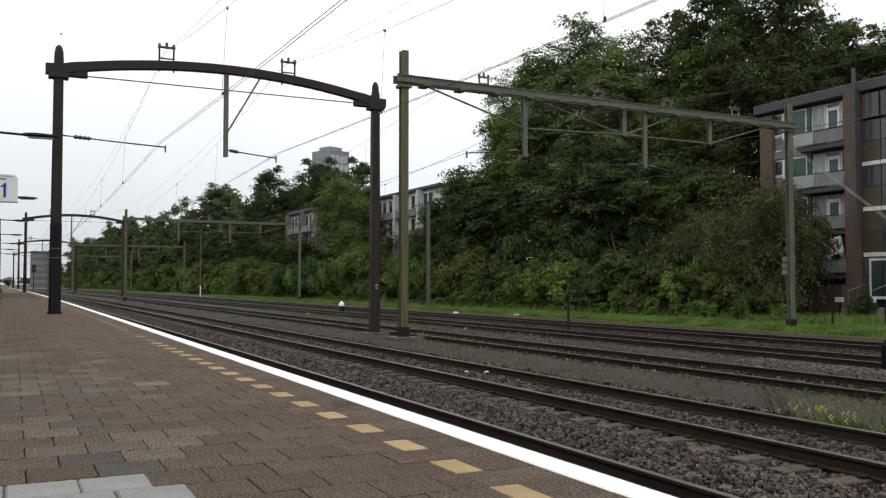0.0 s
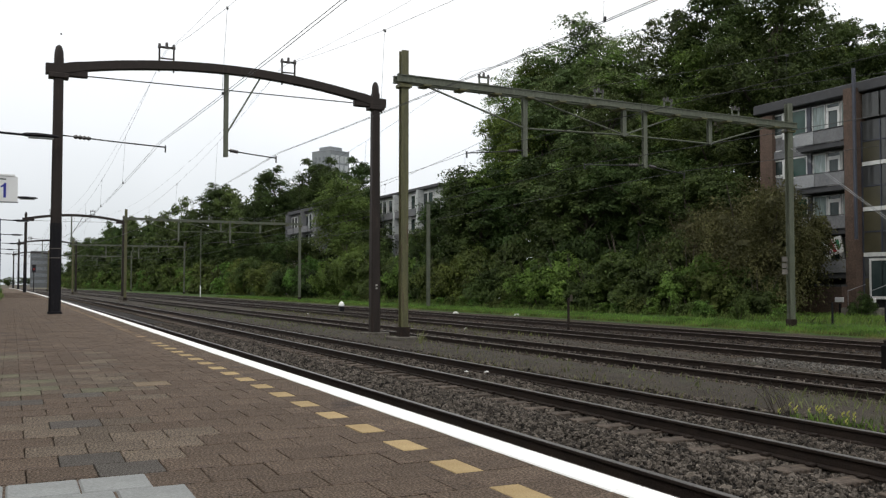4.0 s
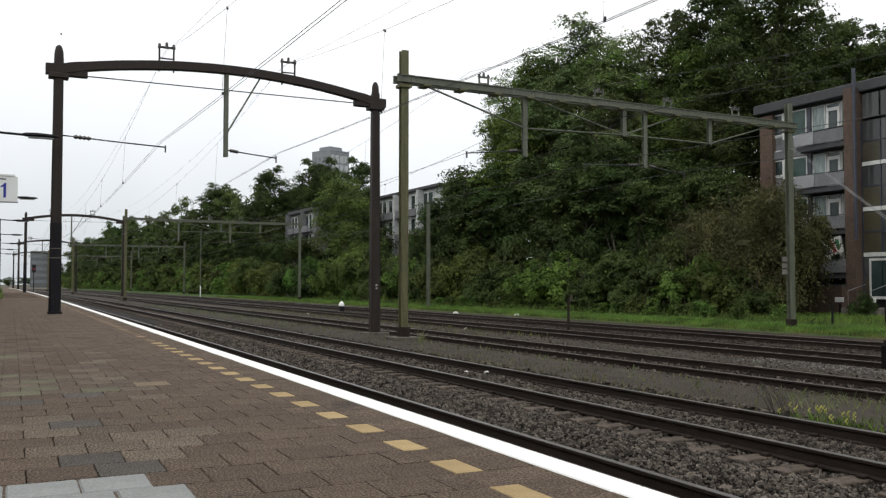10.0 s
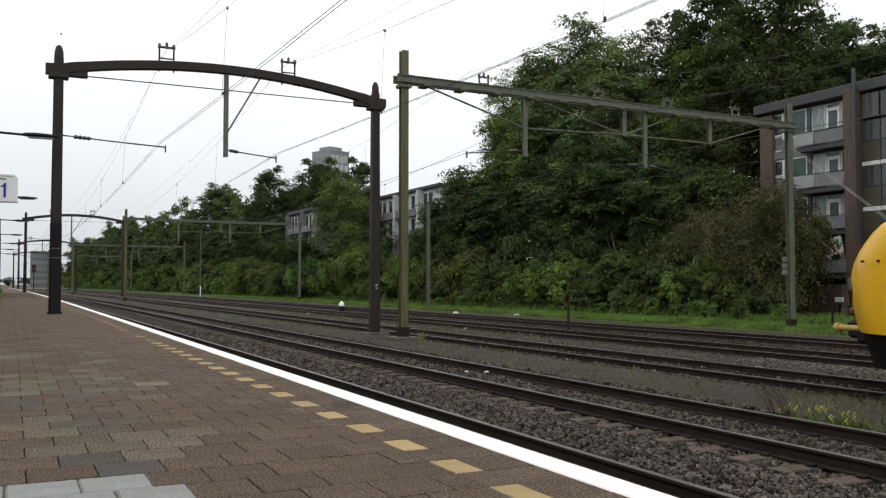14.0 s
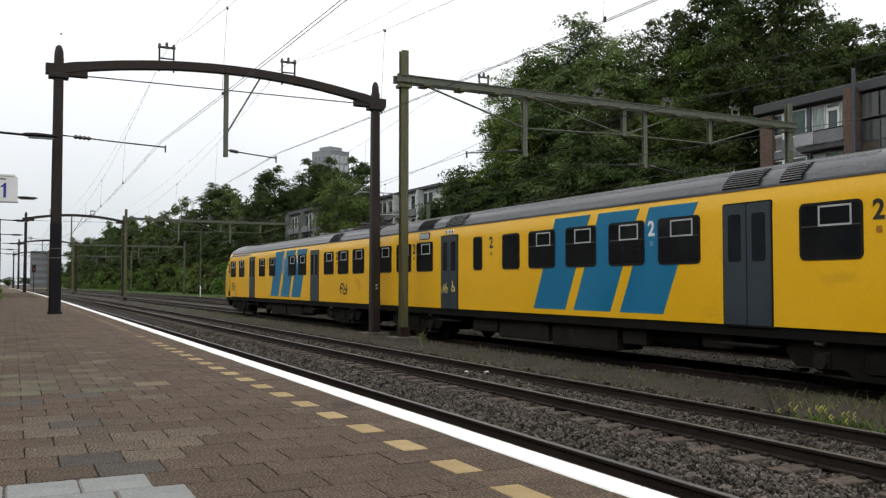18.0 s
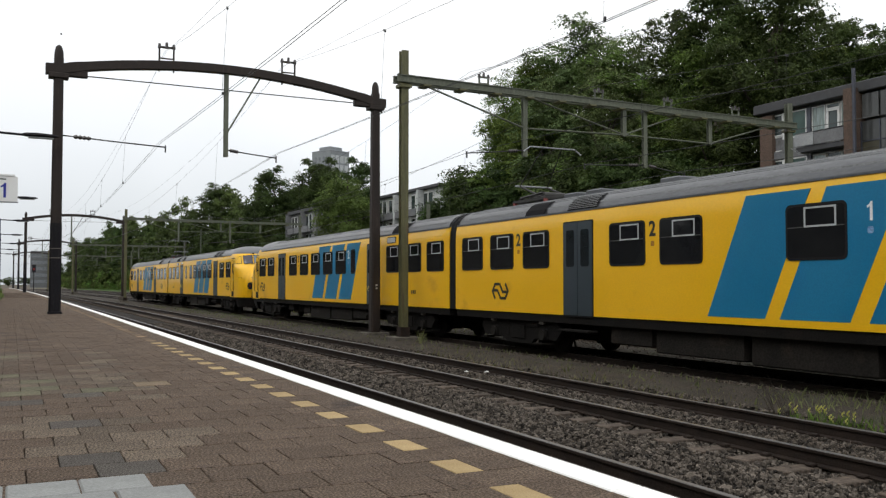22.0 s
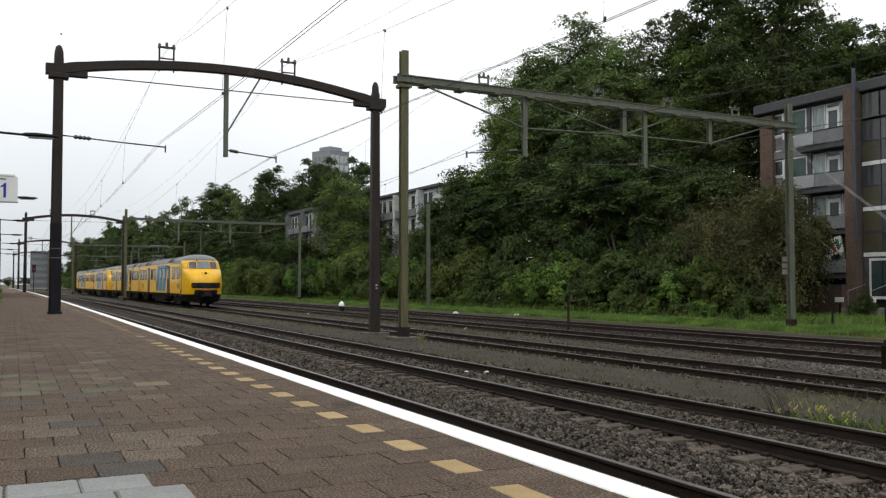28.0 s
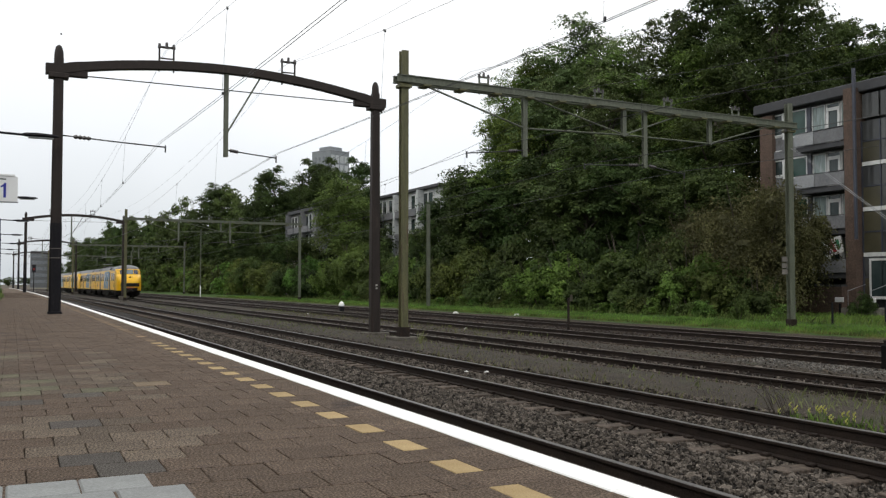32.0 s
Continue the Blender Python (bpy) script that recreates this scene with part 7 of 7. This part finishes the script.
part("green_print", Shape().plate([(0.08, 4.3), (0.3, 4.25), (0.32, 4.8), (0.1, 4.85)], -0.035, -0.025, "x"), mat("green_print", (0.03, 0.20, 0.10), None, 3, 0.7, bump=0), banner, "faded green print")

part("violet_print", Shape().plate([(0.8, 4.2), (0.98, 4.15), (1.0, 4.5), (0.82, 4.55)], -0.035, -0.025, "x"), mat("violet_print", (0.10, 0.05, 0.20), None, 3, 0.7, bump=0), banner, "faded violet print")
tw = thing("tower_block", "distant pale grey high-rise tower above the trees", "tower block", pose(*on(97.2, 262), 0, 0, 24))
part("wall", Shape().box(-4.1, 4.1, -4.4, 4.4, -0.5, 44.6), M_TOWER, tw)
part("roof", Shape().box(-4.2, 4.2, -4.5, 4.5, 44.6, 45.0, 0.1).box(-2.6, 2.6, -2.6, 2.6, 45.0, 46.4, 0.2), M_TOWER, tw)
for k in range(14):
    for j in range(4):
        # right face takes the paler pane, left face the darker one
        part("window", Shape().box(-3.8 + j * 1.95, -2.3 + j * 1.95, -4.46, -4.39, 2.0 + k * 3.0, 4.4 + k * 3.0), M_TOWER_PANE, tw)
        part("window", Shape().box(-4.16, -4.09, -4.0 + j * 2.05, -3.0 + j * 2.05, 2.2 + k * 3.0, 3.9 + k * 3.0), M_TOWER_SHADE, tw)
# ---- platform furniture ----
def lamp_post(s, lat=-0.62):
    ob = thing("platform_lamp", "dark blue lamp post with a slim horizontal lamp", "lamp", along(lat, s, PLAT_Z), group="platform lamps")
    part("pole", Shape().tube([(0, 0, 0), (0, 0, 2.6), (0, 0, 5.32)], [0.085, 0.075, 0.06], 12), M_BLUE_POLE, ob, smooth=True)
    part("base", Shape().tube([(0, 0, 0), (0, 0, 0.35)], 0.11, 12), M_BLUE_POLE, ob)
    part("arm", Shape().tube([(0, 0, 5.25), (0.85, 0, 5.22)], 0.035, 8), M_PORTAL_DARK, ob)
    rings = []
    for x, w, h in ((0.80, 0.05, 0.04), (0.92, 0.13, 0.06), (1.2, 0.15, 0.07), (1.7, 0.12, 0.05), (1.80, 0.06, 0.02)):
        rings.append([(x, -w, 5.22), (x, -w * 0.6, 5.22 + h), (x, w * 0.6, 5.22 + h), (x, w, 5.22), (x, w * 0.7, 5.22 - h * 0.6), (x, -w * 0.7, 5.22 - h * 0.6)])
    part("lamp_head", Shape().loft(rings), M_PORTAL_DARK, ob, "slim dark lamp head")
    part("diffuser", Shape().box(0.98, 1.66, -0.09, 0.09, 5.135, 5.175, 0.01), M_GALV, ob, "pale lamp glass, unlit")
    return ob


first_lamp = lamp_post(27.3)
for s in (47.4, 64.6, 83.5, 101.5, 119.0, 137.0):
    copy_thing(first_lamp, along(-0.62, s, PLAT_Z))

sign = thing("platform_sign", "white platform number sign with a blue figure on a pole", "sign", along(0, 27.0))
part("board", Shape().plate(rounded(-0.66, 0.10, 4.08, 4.80, 0.03, 2), -0.05, 0.05, "y"), M_SIGN_WHITE, sign)
part("top_cap", Shape().box(-0.70, 0.02, -0.07, 0.07, 4.80, 4.86, 0.01), M_SIGN_WHITE, sign)
part("rim", Shape().box(-0.68, 0.12, -0.055, 0.055, 4.05, 4.08), M_GALV, sign)
part("pole", Shape().tube([(-0.75, 0, PLAT_Z), (-0.75, 0, 4.9)], 0.06, 10), M_BLUE_POLE, sign)
fig = part("figure", text_mesh("1", 0.42), M_SIGN_BLUE, sign, "blue figure")
fig.matrix_basis = Matrix.Translation((-0.26, -0.055, 4.40)) @ Matrix.Rotation(math.pi / 2, 4, "X")
part("bars", Shape().box(-0.42, -0.20, -0.056, -0.05, 4.70, 4.73), M_PORTAL_DARK, sign, "small unreadable line as a plain bar")

# ---- trackside things ----
dw = thing("dwarf_signal", "white domed dwarf signal on a black base by the siding", "signal", along(20.0, 54.1, -0.12) @ Matrix.Diagonal((0.72, 0.72, 0.8, 1)))
rings = []
for z, r in ((0.44, 0.17), (0.50, 0.29), (0.62, 0.30), (0.76, 0.20), (0.84, 0.10), (0.87, 0.02)):
    rings.append([(r * math.cos(a), r * 0.7 * math.sin(a), z) for a in [k * math.pi / 6 for k in range(12)]])
part("dome", Shape().loft(rings), M_WHITE_EDGE, dw, "white rounded top", smooth=True)
part("base", Shape().box(-0.22, 0.22, -0.16, 0.16, 0, 0.46, 0.03), M_PORTAL_DARK, dw)
pt = thing("marker_post", "thin black marker post with a small plate between sidings", "post", along(20.0, 28.1, -0.1))
part("post", Shape().box(-0.035, 0.035, -0.035, 0.035, 0, 1.30, 0.01), M_RAIL, pt)
part("plate", Shape().box(0.02, 0.16, -0.075, -0.06, 1.15, 1.42, 0.0), M_OCHRE, pt, "small ochre plate")
sp = thing("cable_post", "slim grey post with a white painted foot by the far siding", "post", along(26.0, 128.3, -0.1))
part("post", Shape().tube([(0, 0, 1.6), (0, 0, 10.0)], 0.06, 8), M_GREYGREEN, sp)
part("foot", Shape().tube([(0, 0, 0), (0, 0, 1.6)], 0.075, 8), M_SIGN_WHITE, sp, "white painted foot")
bx = thing("point_machine", "dark steel point machine box beside the siding", "machine box", along(17.0, 11.55, -0.14))
part("housing", Shape().box(-0.45, 0.35, -0.35, 0.35, 0.0, 0.62, 0.05), M_UNDER, bx)
part("lid", Shape().box(-0.42, 0.32, -0.32, 0.32, 0.62, 0.72, 0.03), M_PORTAL, bx, "dark lid")
for k, (lat, s) in enumerate(((28.9, 24.1), (29.2, 21.9), (30.6, 22.6))):
    fp = thing("fence_post", "thin dark fence post in the grass", "post", along(lat + 1.6, s, -0.05), group="fence posts")
    part("post", Shape().box(-0.03, 0.03, -0.03, 0.03, 0, 1.05, 0.01), M_PORTAL_DARK, fp)
for lat, s, w in ((40.2, 31.3, 0.55), (40.4, 29.6, 0.7)):
    sg = thing("notice_board", "small white notice board on a post by the building", "sign", along(lat, s, 0.0), group="notice boards")
    part("board", Shape().box(-0.03, 0.03, -w / 2, w / 2, 0.78, 1.04, 0.01), M_SIGN_WHITE, sg)
    part("post", Shape().box(0.0, 0.06, -0.04, 0.04, -0.1, 0.7), M_PORTAL_DARK, sg)

sgn = thing("line_signal", "distant light signal with a red lamp by the track", "signal", along(6.4, 190.0, 0.0))
part("post", Shape().tube([(0, 0, 0), (0, 0, 4.2)], 0.08, 8), M_PORTAL_DARK, sgn)
part("head", Shape().box(-0.35, 0.35, -0.1, 0.1, 4.1, 5.6, 0.05), M_PORTAL_DARK, sgn, "black signal head")
part("red_lamp", Shape().tube([(0, -0.13, 4.75), (0, -0.1, 4.75)], 0.20, 12), M_TAIL_LIT, sgn, "lit red lamp")
OFFICE = (38.12, 10.92, 22.82)      # place across, width, height
fb = thing("office_building", "distant grey office building beyond the station", "office building", pose(*on(OFFICE[0], 600), 0, 0, 0))
M_OFFICE = mat("grey_office_wall", (0.090, 0.097, 0.104), (0.125, 0.132, 0.139), 0.2, 0.8, bump=0.0)
part("wall", Shape().box(0, OFFICE[1], 0, 14, -0.6, OFFICE[2]), M_OFFICE, fb)
part("wing", Shape().box(OFFICE[1] - 0.5, OFFICE[1] + 5.0, -3, 12, -0.6, OFFICE[2] + 1.0), M_BRICK, fb, "brown office wing")
for k in range(5):
    part("window_band", Shape().box(0.4, OFFICE[1] - 0.4, -0.06, 0.0, OFFICE[2] * (0.1 + 0.18 * k), OFFICE[2] * (0.19 + 0.18 * k)), M_TOWER_SHADE, fb)

# pale litter by the sidings
M_LITTER = mat("pale_litter", (0.55, 0.56, 0.55), (0.62, 0.62, 0.60), 8, 0.8, bump=0.1)
for k, (lat, s, w) in enumerate(((24.9, 47.0, 0.22), (26.6, 42.5, 0.2), (16.49, 30.35, 0.10), (8.46, 15.56, 0.05), (8.80, 15.3, 0.06), (16.2, 49.8, 0.12))):
    solo("litter", Shape().add([(-w, -w * 0.4, 0), (w, -w * 0.6, 0), (w * 0.8, w * 0.5, 0), (-w * 0.7, w * 0.6, 0), (-w * 0.4, -w * 0.2, w * 0.5), (w * 0.5, -w * 0.3, w * 0.35), (w * 0.4, w * 0.3, w * 0.55), (-w * 0.3, w * 0.3, w * 0.4)],
              [(4, 5, 6, 7), (0, 1, 5, 4), (1, 2, 6, 5), (2, 3, 7, 6), (3, 0, 4, 7)]), M_LITTER, "crumpled pale scrap of litter on the ballast", "litter", "litter", m=along(lat, s, -0.09))

# weeds and yellow flowers by the second track
blades("weeds", "green weeds beside the rail", 9.35, 10.0, 6.9, 8.1, 170, 0.12, L_GRASS, 31, -0.10, 1.0, 0.007)
blades("weeds", "dry grass tuft on the gravel path", 10.2, 11.9, 5.5, 9.5, 420, 0.18, L_WEED, 32, -0.08, 1.0, 0.006)
blades("weeds", "yellowish grass on the gravel path", 10.1, 11.6, 4.6, 7.4, 500, 0.14, L_VERGE, 36, -0.08, 1.0, 0.006)
blades("weeds", "grass patches beside the siding", 14.5, 16.4, 24, 60, 900, 0.14, L_VERGE, 37, -0.07, 1.0, 0.012)
blades("weeds", "grass patches on the far gravel path", 10.0, 11.6, 30, 75, 900, 0.14, L_VERGE, 38, -0.07, 1.0, 0.012)
blades("weeds", "green tuft by the portal footing", 10.75, 10.95, 22.6, 22.9, 18, 0.42, L_WEED, 33, -0.06, 1.0, 0.009)
blades("weeds", "weeds on the gravel path", 9.3, 10.6, 8.5, 20, 500, 0.12, L_WEED, 34, -0.09, 1.0, 0.006)
blades("weeds", "tall weeds in front of the bushes", 30.8, 32.0, 22, 90, 700, 0.55, L_FRESH, 35, -0.05, 1.0, 0.02)
M_PETAL = mat("pale_yellow_petals", (0.42, 0.42, 0.08), (0.52, 0.51, 0.16), 9, 0.7, bump=0.0, island=0.2)
rng = random.Random(44)
for k in range(18):
    lat, s = rng.uniform(9.4, 10.0), rng.uniform(7.3, 8.4)
    fl = thing("flower", "small yellow flower beside the rail", "flower", along(lat, s, -0.1), group="yellow flowers")
    h = rng.uniform(0.07, 0.18)
    part("stem", Shape().tube([(0, 0, 0), (0.01, 0.01, h)], 0.004, 4), L_GRASS, fl)
    bl = Shape()
    for q in range(5):
        a = q * 1.256
        c0 = Vector((0.01 + 0.013 * math.cos(a), 0.01 + 0.013 * math.sin(a), h + 0.014 * q - 0.02))
        bl.tube([c0 - Vector((0, 0, 0.012)), c0 + Vector((0, 0, 0.014))], [0.004, 0.008], 5)
    part("blossom", bl, M_PETAL, fl)
# dry twigs
twigs = thing("dry_shrub", "bare dry twigs sticking up beside the rail", "shrub", along(9.65, 8.5, -0.1))
for k in range(9):
    a = rng.uniform(-0.5, 0.5)
    part("twig", Shape().tube([(k * 0.05 - 0.2, 0.1 * a, 0), (k * 0.05 - 0.2 - 0.12 + 0.1 * a, a * 0.15, 0.25), (k * 0.05 - 0.2 - 0.3 + 0.3 * a, a * 0.3, rng.uniform(0.35, 0.65))], [0.008, 0.006, 0.003], 4), M_BARK, twigs)

motions()
